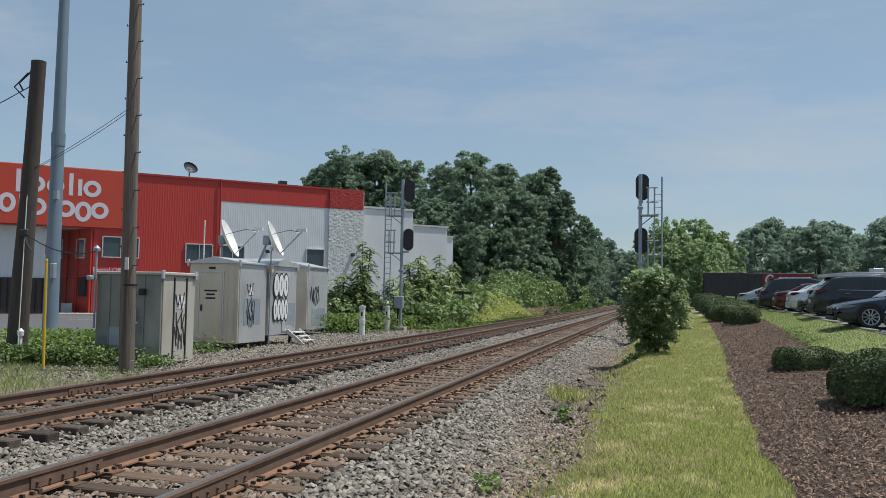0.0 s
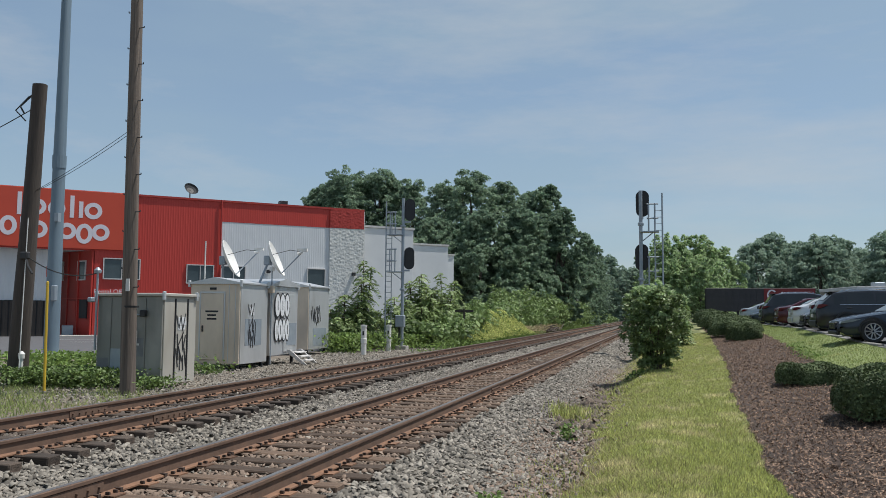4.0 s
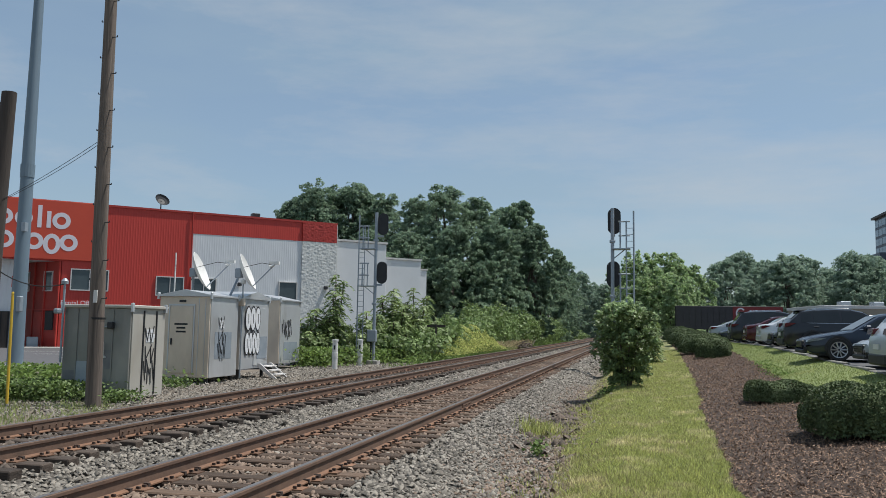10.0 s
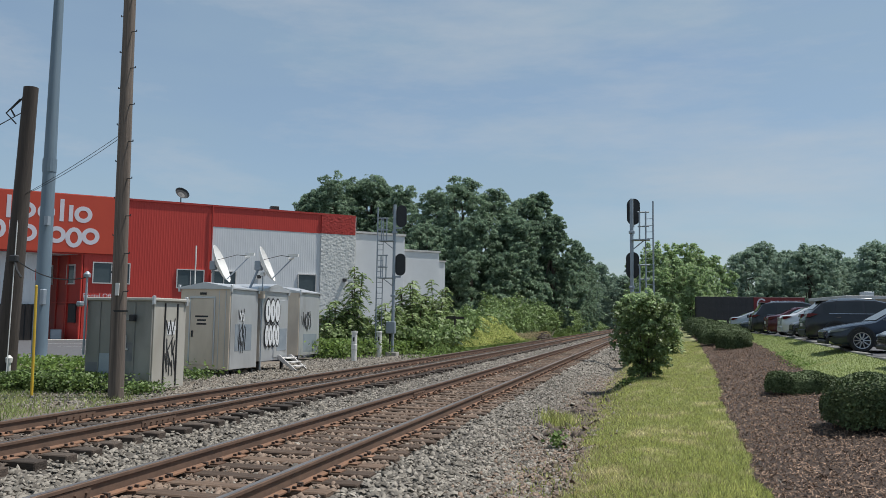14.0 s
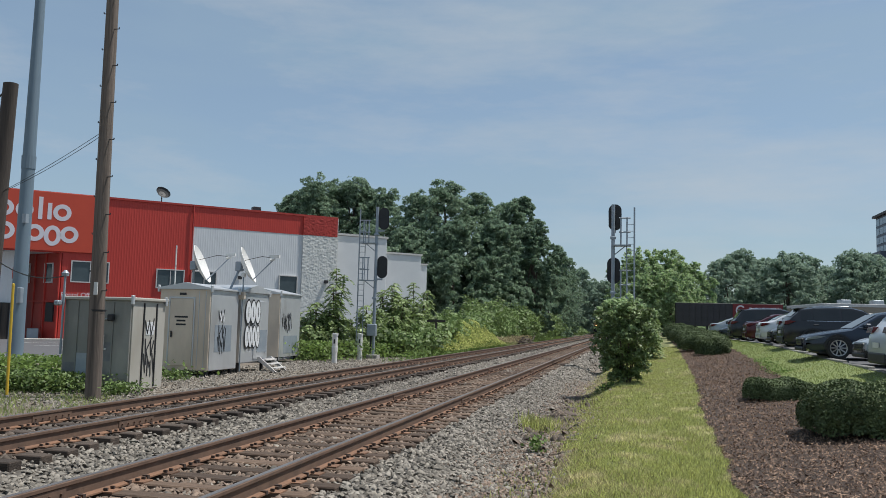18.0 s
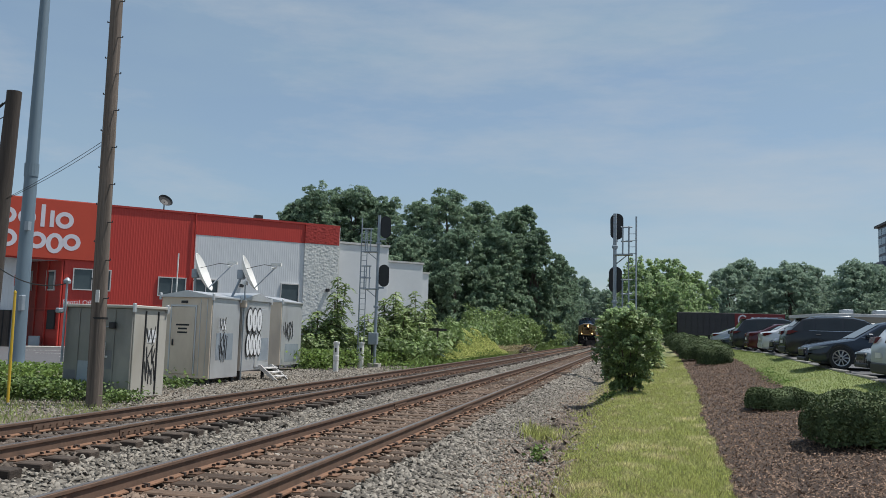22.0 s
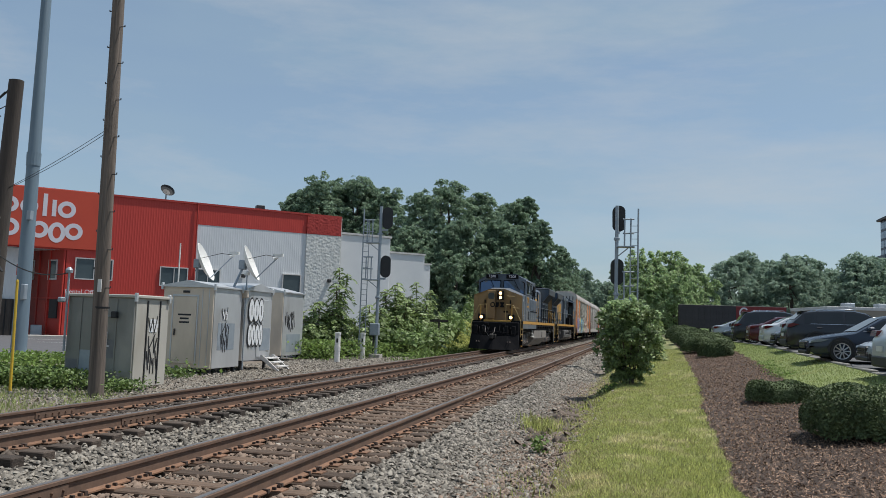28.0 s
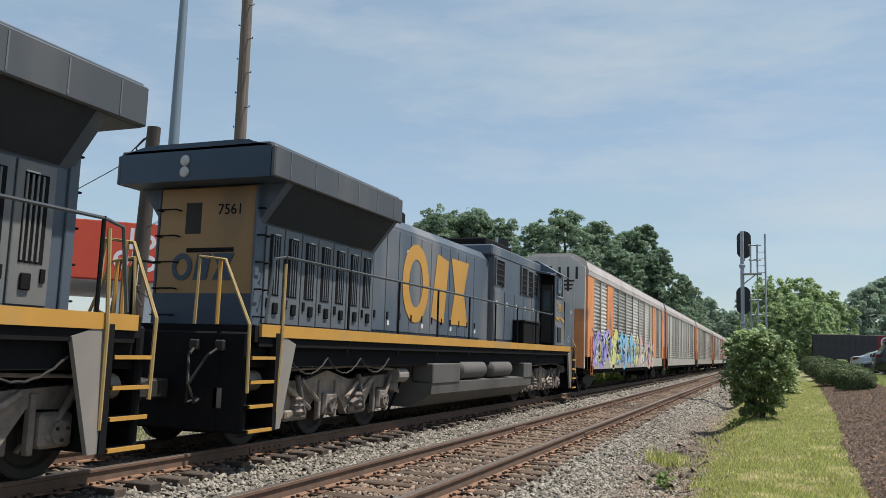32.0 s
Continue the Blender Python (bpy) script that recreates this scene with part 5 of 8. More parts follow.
    x0, y0, z0 = r_.uniform(-0.5, 0.4), r_.uniform(-4.5, 4.5), r_.uniform(0.0, 0.35)
    part("branch", Geo().pipe([(x0, y0, z0), (x0 + r_.uniform(-0.5, 0.5), y0 + r_.uniform(-1, 1), z0 + r_.uniform(0.1, 0.5)), (x0 + r_.uniform(-0.8, 0.8), y0 + r_.uniform(-1.8, 1.8), z0 + r_.uniform(0.0, 0.7))], r_.uniform(0.03, 0.07), 5), M["bark"], brush)
sign_post = thing("lineside_post", "small dark lineside post with a cross board", "post", pose(-12.2, 50.5, -0.5))
part("post", Geo().rod((0, 0, 0), (0, 0, 2.3), 0.06), M["wood_dark"], sign_post)
part("board", Geo().box(-0.6, 0.6, -0.04, 0.04, 2.1, 2.25), M["wood_dark"], sign_post)

# ---- hedges of clipped boxwood ----


def hedge(label, x, y, wx, wy, h, n, leaf, power=0.75):
    z = float(ground_z(x, y))
    s = thing("boxwood_hedge", label, "hedge", pose(x, y, z), "clipped hedges in the mulch bed")
    u = rng.normal(size=(n, 3))
    u /= np.linalg.norm(u, axis=1)[:, None]
    p = np.sign(u) * np.abs(u) ** power
    p[:, 2] = np.abs(p[:, 2])
    k = np.max(np.abs(p), axis=1)
    p = p / (k ** 0.35)[:, None]
    flat = rng.random(n) < 0.35
    c = np.stack([p[:, 0] * wx / 2, p[:, 1] * wy / 2, 0.12 * h + p[:, 2] * h * 0.88], 1)
    c[flat, 2] *= rng.random(flat.sum())
    c *= (1 - 0.12 * rng.random(n) ** 2)[:, None]
    c += 0.03 * np.sin(c[:, [1, 2, 0]] * 9)
    part("foliage", leaf_quads(c, leaf, u * 0.8 + np.array([0, 0, 0.25]), 0.9, 0.6), M["box"], s, "tight dark green clipped leaves")
    g = Geo()
    g.lathe([(0.02, 0.0), (0.42, 0.03), (0.47, 0.3), (0.45, 0.6), (0.36, 0.82), (0.02, 0.9)], (0, 0, 0), (0, 0, 1), 20)
    g.v = [(a * wx * 0.98, b * wy * 0.98, c_ * h * 0.98) for a, b, c_ in g.v]
    part("inner_body", g, M["box"], s, "dense inner twigs", True)
    return s


hedge("large clipped dark green boxwood in brown mulch", 3.6, 13.4, 2.3, 1.7, 0.74, 18000, 0.05)
hedge("low clipped dark green boxwood in brown mulch", 3.02, 18.6, 1.5, 1.3, 0.43, 9000, 0.05)
for x, y, wx, wy, h in ((3.25, 36.2, 1.45, 1.3, 0.70), (3.25, 40.2, 2.5, 2.0, 0.84), (3.35, 45.0, 2.5, 2.2, 0.88), (3.15, 50.5, 2.4, 2.4, 0.9), (3.0, 58.0, 2.2, 2.4, 0.95)):
    hedge("rounded clipped boxwood in a row in the mulch bed", x, y, wx, wy, h, 8000, 0.07, 1.0)

# ---- car park ----


def loft(sections, ring_n):
    """Skin over closed rings of points."""
    g = Geo()
    vs = [p for s in sections for p in s]
    fs = []
    for j in range(len(sections) - 1):
        for i in range(ring_n):
            fs.append((j * ring_n + i, j * ring_n + (i + 1) % ring_n, (j + 1) * ring_n + (i + 1) % ring_n, (j + 1) * ring_n + i))
    fs += [tuple(range(ring_n))[::-1], tuple(range((len(sections) - 1) * ring_n, len(sections) * ring_n))]
    return g.add(vs, fs)


def car(label, name, at, paint, L=4.8, W=1.85, H=1.47, style="sedan", tail_first=False):
    """A car whose nose points to local -x; the origin lies under its nose."""
    c = thing(name, label, "car", at, "parked cars")
    hw = W / 2
    if style == "sedan":
        belt = 0.93
        side = [(0.0, 0.46), (0.06, 0.62), (0.22, 0.70), (0.7, 0.80), (1.3, 0.90), (2.08, H - 0.09), (2.45, H - 0.01), (2.8, H), (3.3, H - 0.03), (L - 1.0, H - 0.19), (L - 0.55, 1.04), (L - 0.15, 1.0), (L - 0.03, 0.88), (L, 0.5)]
        front_glass, rear_glass = (1.36, 2.05), (3.45, L - 0.68)
    else:
        belt = 1.06
        side = [(0.0, 0.6), (0.06, 0.82), (0.25, 0.92), (0.8, 1.0), (1.2, 1.05), (1.95, H - 0.10), (2.35, H - 0.01), (2.9, H), (L - 1.1, H - 0.03), (L - 0.62, H - 0.09), (L - 0.28, 1.22), (L - 0.14, 1.05), (L - 0.03, 0.9), (L, 0.55)]
        front_glass, rear_glass = (1.27, 1.92), (L - 0.6, L - 0.3)
    sx, sz = [p[0] for p in side], [p[1] for p in side]

    def top(x):
        return float(np.interp(x, sx, sz))

    def half(x):
        return hw * float(np.interp(x, [0, 0.06, 0.25, 0.7, 1.3, L - 1.2, L - 0.4, L - 0.06, L], [0.66, 0.76, 0.88, 0.96, 1, 1, 0.95, 0.84, 0.76]))

    def flank(x, z):
        """Half the width of the upper body at height z."""
        return half(x) * 0.965 - max(0.0, z - belt) * 0.42

    rings = []
    for x in sorted(set(sx + [0.95, 1.7, L - 1.6, L - 0.35])):
        w, t = half(x), top(x)
        zb = 0.22 + (0.1 if x < 0.1 or x > L - 0.1 else 0)
        b = min(belt, t - 0.05)
        k = max(b + 0.01, t - 0.045)
        r = [(w * 0.9, zb), (w, zb + 0.14), (w * 1.005, b * 0.72), (w * 0.965, b), (flank(x, k), k), (flank(x, t) * 0.84, t)]
        rings.append([(x, y, z) for y, z in r] + [(x, -y, z) for y, z in r[::-1]])
    part("body", loft(rings, 12), paint, c, "", True)

    def strip(name, x0, x1, across, lab):
        xs = np.linspace(x0, x1, 6)
        g = Geo()
        vs = []
        for x in xs:
            vs += across(float(x))
        n = len(vs) // len(xs)
        g.add(vs, [(j * n + i, j * n + i + 1, (j + 1) * n + i + 1, (j + 1) * n + i) for j in range(len(xs) - 1) for i in range(n - 1)])
        return part(name, g, M["car_glass"], c, lab, True)

    for nm, (x0, x1) in (("windscreen", front_glass), ("rear_window", rear_glass)):
        strip(nm, x0, x1, lambda x: [(x + (-0.012 if nm == "windscreen" else 0.012), flank(x, top(x)) * k, top(x) + 0.012) for k in (-0.8, -0.4, 0, 0.4, 0.8)], "dark tinted glass")
    for s in (-1, 1):
        for x0, x1 in ((1.62, 2.68), (2.76, 3.66), (3.72, L - 0.95 if style == "sedan" else L - 0.62)):
            def pane(x, s=s):
                lo, hi = belt + 0.035, max(belt + 0.04, top(x) - 0.10)
                return [(x, s * (flank(x, z) + 0.008), z) for z in (lo, (lo + hi) / 2, hi)]
            strip("side_window", x0, x1, pane, "dark tinted side window")
        part("window_trim", Geo().pipe([(x, s * (flank(x, belt + 0.02) + 0.008), belt + 0.02) for x in np.linspace(1.5, L - 0.8, 8)], 0.011, 5), M["chrome"], c, "thin bright window trim")
        part("door_seam", Geo().box(2.7, 2.712, s * hw * 1.003 - 0.006, s * hw * 1.003 + 0.006, 0.4, belt - 0.12), M["black"], c)
        for x in (2.45, 3.5):
            part("door_handle", Geo().box(x, x + 0.18, s * hw * 0.985 - 0.018, s * hw * 0.985 + 0.018, belt - 0.14, belt - 0.105, None, 0.008), paint, c)
        part("door_mirror", Geo().box(1.62, 1.80, *sorted((s * (hw - 0.06), s * (hw + 0.17))), belt + 0.02, belt + 0.15, None, 0.04), paint, c)
        part("sill_trim", Geo().box(0.95, L - 0.95, s * hw * 0.97 - 0.02, s * hw * 0.97 + 0.02, 0.2, 0.3), M["dark"], c)
        for xw in (0.92, L - 1.0):
            wr = 0.34 if style == "sedan" else 0.37
            wh = part("wheel", Geo().lathe([(wr * 0.66, -0.1), (wr * 0.93, -0.11), (wr, -0.07), (wr, 0.07), (wr * 0.93, 0.11), (wr * 0.66, 0.1), (wr * 0.66, -0.1)], (xw, s * (hw - 0.085), wr), (0, 1, 0), 28), M["tyre"], c, "black tyre", True)
            part("brake_disc", Geo().lathe([(wr * 0.68, 0.0), (wr * 0.64, 0.06), (0.06, 0.02), (0.0, 0.05)], (xw, s * (hw - 0.09), wr), (0, s, 0), 20), M["black"], wh)
            g = Geo()
            for k in range(10):
                a = k * 0.62832
                g.rod((xw + 0.03 * math.cos(a), s * (hw + 0.005), wr + 0.03 * math.sin(a)), (xw + wr * 0.66 * math.cos(a), s * (hw + 0.01), wr + wr * 0.66 * math.sin(a)), 0.018, 0.022, 5)
            g.lathe([(wr * 0.64, 0.09), (wr * 0.71, 0.095), (wr * 0.71, 0.112), (wr * 0.64, 0.105)], (xw, s * (hw - 0.085), wr), (0, s, 0), 28)
            part("rim", g, M["rim"], wh, "silver alloy rim")
            part("wheel_arch", ring(xw, wr + 0.015, wr * 1.17, wr * 1.17, wr * 0.2, 0.02, 18, -8, 188), M["black"], c, "black wheel arch").matrix_basis = pose(0, s * hw + 0.012 + (0.01 if s > 0 else 0.0), 0)
        zl = top(0.25) - 0.03
        part("headlight", Geo().prism([(0.05, zl - 0.12), (0.38, zl - 0.07), (0.62, zl + 0.01), (0.3, zl + 0.0), (0.08, zl - 0.06)], "y", *sorted((s * hw * 0.5, s * hw * 0.93))), M["lens"], c, "clear headlight")
        zt = belt - 0.02
        part("tail_light", Geo().prism([(L - 0.42, zt + 0.02), (L - 0.12, zt - 0.1), (L - 0.01, zt - 0.1), (L - 0.05, zt + 0.03), (L - 0.2, zt + 0.05)], "y", *sorted((s * hw * 0.45, s * hw * 0.945))), M["tail"], c, "dark red tail light")
        part("fog_recess", Geo().box(0.0, 0.12, *sorted((s * hw * 0.52, s * hw * 0.74)), 0.3, 0.42, None, 0.02), M["black"], c)
    part("grille", Geo().box(-0.02, 0.08, -0.42, 0.42, 0.38, 0.6, None, 0.03), M["black"], c, "black grille")
    for k in range(3):
        part("grille_bar", Geo().box(-0.03, -0.018, -0.38, 0.38, 0.42 + 0.06 * k, 0.435 + 0.06 * k), M["chrome"], c)
    part("front_bumper", Geo().box(-0.03, 0.1, -hw * 0.66, hw * 0.66, 0.22, 0.34, None, 0.03), M["dark"], c)
    part("rear_bumper", Geo().box(L - 0.1, L + 0.03, -hw * 0.72, hw * 0.72, 0.24, 0.5, None, 0.04), M["dark"] if style != "sedan" else paint, c, "dark rear bumper")
    part("number_plate", Geo().box(L + 0.005, L + 0.03, -0.22, 0.22, 0.6, 0.72), M["pvc"], c, "plain pale plate")
    part("underbody", Geo().box(0.4, L - 0.4, -hw * 0.8, hw * 0.8, 0.16, 0.24), M["black"], c, "black underbody")
    if style != "sedan":
        part("roof_spoiler", Geo().box(L - 0.75, L - 0.5, -hw * 0.62, hw * 0.62, H - 0.09, H - 0.05, None, 0.015), paint, c)
        for s in (-1, 1):
            part("roof_rail", Geo().pipe([(2.3, s * hw * 0.66, H - 0.01), (2.4, s * hw * 0.66, H + 0.04), (L - 1.2, s * hw * 0.66, H + 0.02), (L - 1.05, s * hw * 0.66, H - 0.04)], 0.014, 5), M["chrome"], c)
    return c


def park(y, gap, L, tail):
    x = gap
    z = float(ground_z(9.0, y)) + 0.005
    return pose(x + L, y, z, 0, 0, 180) if tail else pose(x, y, z, 0, 0, 0)


navy, blackp, whitep, silver, redp, darkg = (car_paint("paint_" + n, c) for n, c in (("navy", (0.022, 0.032, 0.055)), ("black", (0.022, 0.024, 0.03)), ("white", (0.62, 0.63, 0.65)),
                                                                                 ("silver", (0.36, 0.39, 0.42)), ("red", (0.075, 0.010, 0.016)), ("graphite", (0.05, 0.056, 0.066))))
car("white crossover parked tail to the lawn", "suv", park(20.5, 5.4, 4.6, True), whitep, 4.6, 1.88, 1.64, "suv")
car("silver sedan parked nose to the lawn", "sedan", park(23.9, 5.85, 4.8, False), silver, 4.8, 1.84, 1.45)
car("dark navy sedan with silver alloys, nose to the lawn", "sedan", park(27.3, 5.0, 4.87, False), navy, 4.87, 1.84, 1.46)
car("black crossover parked tail to the lawn", "suv", park(33.5, 5.45, 4.7, True), blackp, 4.7, 1.9, 1.62, "suv")
car("dark grey hatchback parked nose to the lawn", "hatchback", park(37.0, 5.6, 4.4, False), darkg, 4.4, 1.8, 1.5)
car("white sedan parked tail to the lawn", "sedan", park(41.0, 5.7, 4.8, True), whitep, 4.8, 1.84, 1.5)
car("dark red sedan parked tail to the lawn", "sedan", park(44.3, 5.5, 4.7, True), redp, 4.7, 1.82, 1.46)
car("large black boxy off-roader parked tail to the lawn", "suv", park(48.0, 5.15, 4.95, True), blackp, 4.95, 2.0, 1.8, "suv")
car("dark blue sedan parked nose to the lawn", "sedan", park(52.0, 5.0, 4.8, False), navy, 4.8, 1.84, 1.46)
car("silver sedan parked tail to the lawn", "sedan", park(56.0, 4.8, 4.8, True), silver, 4.8, 1.84, 1.45)
for i, y in enumerate((30.0, 34.0, 38.5)):
    car("dark car in the second parking row", "sedan", pose(19.5, y + 4, float(ground_z(20, y)) + 0.005), (blackp, silver, darkg)[i])

# trailer with a red panel and plain white shapes
tz = 0.95
tx0, ty = 4.5, 93.0
trailer = thing("freight_trailer", "long dark ribbed freight trailer with a red panel", "trailer", pose(tx0, ty, tz))
dark_panel = mat("dark_trailer", (0.045, 0.04, 0.045), (0.03, 0.028, 0.03), 2, 0.6)
part("box_body", Geo().box(0, 11.0, 0, 2.6, 1.0, 3.5, None, 0.03), dark_panel, trailer)
for i in range(9):
    part("rib", Geo().box(0.2 + i * 0.62, 0.32 + i * 0.62, -0.06, 0, 1.05, 3.46), dark_panel, trailer)
pnl = part("red_panel", Geo().box(5.9, 10.95, -0.07, 0.0, 1.1, 3.46), mat("trailer_red", (0.20, 0.018, 0.02), (0.16, 0.015, 0.017), 2, 0.6), trailer, "dull red advertising panel")
for x, kind in ((6.7, 0), (7.7, 1), (8.3, 1), (9.0, 1)):
    part("script_shape", ring(x, 2.75, 0.5, 0.6, 0.16, 0.02, 16, 40, 320) if kind == 0 else Geo().box(x - 0.1, x + 0.1, -0.02, 0, 2.3, 3.1), M["letter"], pnl, "plain pale shape").location = (0, -0.074, 0)
for x in (2.0, 8.6, 9.8):
    for y in (0.3, 2.3):
        part("wheel", Geo().lathe([(0.3, -0.12), (0.5, -0.12), (0.5, 0.12), (0.3, 0.12)], (x, y, 0.5), (0, 1, 0), 16), M["tyre"], trailer)
    part("axle", Geo().box(x - 0.1, x + 0.1, 0.3, 2.3, 0.4, 1.0), M["dark"], trailer)
part("landing_leg", Geo().box(3.2, 3.4, 0.4, 0.6, 0, 1.0), M["dark"], trailer)
# low store behind the cars
store = thing("store_building", "low beige flat-roofed store behind the car park", "building", pose(23.5, 112, 0.6, 0, 0, 8))
beige = mat("store_wall", (0.33, 0.28, 0.22), (0.28, 0.24, 0.19), 1, 0.8)
part("wall", Geo().box(0, 34, 0, 14, -0.5, 4.3), beige, store)
part("parapet", Geo().box(-0.1, 34.1, -0.1, 14.1, 4.3, 4.7, None, 0.03), M["frame"], store, "pale parapet")
for x in (4, 8.2, 13):
    part("roof_unit", Geo().box(x, x + 1.3, 5, 6.5, 4.7, 5.4, None, 0.05), M["galv"], store, "grey rooftop air unit")
for i in range(6):
    w_ = part("window", Geo().box(2 + i * 5, 5 + i * 5, -0.06, 0.0, 1.0, 3.0), M["glass"], store)
    part("window_frame", Geo().box(1.9 + i * 5, 5.1 + i * 5, -0.09, -0.005, 3.0, 3.12).box(1.9 + i * 5, 5.1 + i * 5, -0.09, -0.005, 0.9, 1.0), M["frame"], w_)
white_shed = single("white_van", Geo().box(0, 5.5, 0, 2.0, 0.0, 2.6, None, 0.1), whitep, "white box van parked far back", "van", pose(20.5, 88, 0.95))
# far tower
tower = thing("office_tower", "distant dark glass apartment tower with balconies", "building", pose(97, 345, 0))
steelblue = mat("tower_cladding", (0.04, 0.06, 0.10), (0.033, 0.05, 0.085), 0.3, 0.5)
part("shaft", Geo().box(0, 32, 0, 20, 0, 49), steelblue, tower)
part("step_block", Geo().box(-3.5, 0, 2, 20, 0, 34), steelblue, tower)
part("low_block", Geo().box(-7.5, -3.5, 3, 20, 0, 28), steelblue, tower)
part("roof_slab", Geo().box(-1.3, 34, -1, 21, 49, 49.9), M["dark"], tower, "dark projecting roof slab")
tglass = mat("tower_glass", (0.12, 0.18, 0.26), (0.09, 0.14, 0.21), 0.5, 0.15, spec=0.8)
for f in range(11):
    z = 8 + f * 3.75
    for k in range(6):
        part("window", Geo().box(0.8 + k * 5.2, 4.9 + k * 5.2, -0.12, 0.0, z, z + 2.5), tglass, tower)
    for k in range(4):
        part("window", Geo().box(-0.12, 0.0, 0.6 + k * 4.8, 4.9 + k * 4.8, z, z + 2.7), tglass, tower)
    if z < 30:
        for k in range(3):
            part("window", Geo().box(-3.62, -3.5, 2.6 + k * 5.6, 7.4 + k * 5.6, z, z + 2.5), tglass, tower)
        part("balcony", Geo().box(-4.8, -3.5, 1.0, 5.0, z - 0.6, z - 0.3), M["concrete"], tower)
    part("balcony", Geo().box(-0.4, 5.5, -1.2, 0.0, z - 0.6, z - 0.3), M["concrete"], tower)

# ---- train ----
TRAIN, WHEELS = [], []
T = dict(
    blue=mat("engine_blue", (0.094, 0.116, 0.148), (0.074, 0.094, 0.122), 0.8, 0.45, 0.0, spec=0.28, stretch=(1, 1, 0.3), stain=(0.165, 0.168, 0.178), stain_scale=0.7, stain_at=0.50),
    grey=mat("engine_grey", (0.128, 0.143, 0.160), (0.10, 0.113, 0.128), 0.9, 0.5, 0.1, stretch=(1, 1, 0.3), stain=(0.19, 0.18, 0.168), stain_scale=0.8, stain_at=0.55),
    gold=mat("engine_yellow", (0.34, 0.20, 0.078), (0.265, 0.155, 0.062), 0.9, 0.5, stretch=(1, 1, 0.25), stain=(0.20, 0.128, 0.062), stain_scale=0.9, stain_at=0.55),
    stripe=mat("stripe_yellow", (0.52, 0.27, 0.05), (0.44, 0.23, 0.046), 1.5, 0.55, stain=(0.38, 0.24, 0.09), stain_scale=0.8, stain_at=0.58),
    soot=mat("sooty_black", (0.008, 0.008, 0.010), (0.013, 0.0125, 0.0135), 3, 0.85, spec=0.12),
    dust=mat("dusty_steel", (0.26, 0.215, 0.185), (0.085, 0.072, 0.064), 2.5, 0.8, stain=(0.34, 0.265, 0.21), stain_scale=1.4, stain_at=0.52),
    tank=mat("dusty_tank", (0.25, 0.225, 0.20), (0.19, 0.17, 0.152), 1.2, 0.65, stretch=(1, 1, 0.5), stain=(0.22, 0.205, 0.19), stain_scale=0.9),
    tank_b=mat("dusty_dark_tank", (0.115, 0.107, 0.10), (0.085, 0.08, 0.075), 1.2, 0.65, stretch=(1, 1, 0.5), stain=(0.06, 0.057, 0.054), stain_scale=0.9),
    rail_g=mat("handrail_grey", (0.10, 0.11, 0.12), (0.07, 0.078, 0.085), 3, 0.32, 0.3),
    rail_y=mat("handrail_yellow", (0.40, 0.28, 0.11), (0.32, 0.22, 0.09), 4, 0.6),
    wheel=mat("wheel_steel", (0.035, 0.03, 0.028), (0.022, 0.02, 0.018), 4, 0.75, 0.1),
    tread=mat("wheel_tread", (0.35, 0.34, 0.33), (0.28, 0.27, 0.26), 4, 0.3, 0.9),
    lit=mat("headlight", (0.6, 0.5, 0.36), (0.6, 0.5, 0.36), 3, 0.3, glow=((1.0, 0.58, 0.22), 4.5)),
    fascia=mat("wing_grey", (0.066, 0.073, 0.082), (0.052, 0.058, 0.066), 0.9, 0.5, stretch=(1, 1, 0.3), stain=(0.095, 0.095, 0.097), stain_scale=0.8),
    # darker copy of the engine blue, with the shade of the rear faces
    navy=mat("shaded_engine_blue", (0.048, 0.075, 0.115), (0.04, 0.062, 0.096), 0.8, 0.45, spec=0.3, stretch=(1, 1, 0.3)),
    mesh=mat("radiator_mesh", (0.024, 0.029, 0.036), (0.016, 0.02, 0.026), 3, 0.8),
    # blue stands for reflected sky, not for tinted glass
    screen=mat("sky_blue_cab_glass", (0.10, 0.15, 0.24), (0.085, 0.13, 0.21), 1, 0.06, 0.55, spec=0.9),
    unlit=mat("unlit_lamp", (0.5, 0.5, 0.48), (0.4, 0.4, 0.38), 3, 0.2),
    orange=mat("rack_orange", (0.70, 0.27, 0.10), (0.60, 0.225, 0.09), 1.2, 0.65, stain=(0.30, 0.14, 0.085), stain_scale=0.8),
    brown=mat("rack_brown", (0.30, 0.13, 0.09), (0.24, 0.10, 0.07), 1.2, 0.7),
    panel=mat("rack_panel", (0.60, 0.57, 0.53), (0.48, 0.455, 0.42), 0.8, 0.55, 0.3, stretch=(1, 1, 0.4), per="object", stain=(0.30, 0.26, 0.22), stain_scale=0.7),
    roof=mat("rack_roof", (0.52, 0.47, 0.45), (0.42, 0.38, 0.36), 0.6, 0.6, 0.2, stain=(0.36, 0.30, 0.28), stain_scale=0.5),
    sill=mat("rack_sill", (0.42, 0.39, 0.36), (0.33, 0.30, 0.27), 0.8, 0.65, stain=(0.24, 0.19, 0.15), stain_scale=0.6),
    door=mat("rack_end", (0.58, 0.56, 0.53), (0.46, 0.44, 0.42), 1.0, 0.6, stretch=(2, 1, 0.4), stain=(0.22, 0.20, 0.19), stain_scale=0.8, stain_at=0.56),
    sp_b=mat("spray_blue", (0.13, 0.42, 0.66), (0.22, 0.52, 0.72), 3, 0.6), sp_v=mat("spray_violet", (0.26, 0.22, 0.58), (0.36, 0.30, 0.64), 3, 0.6),
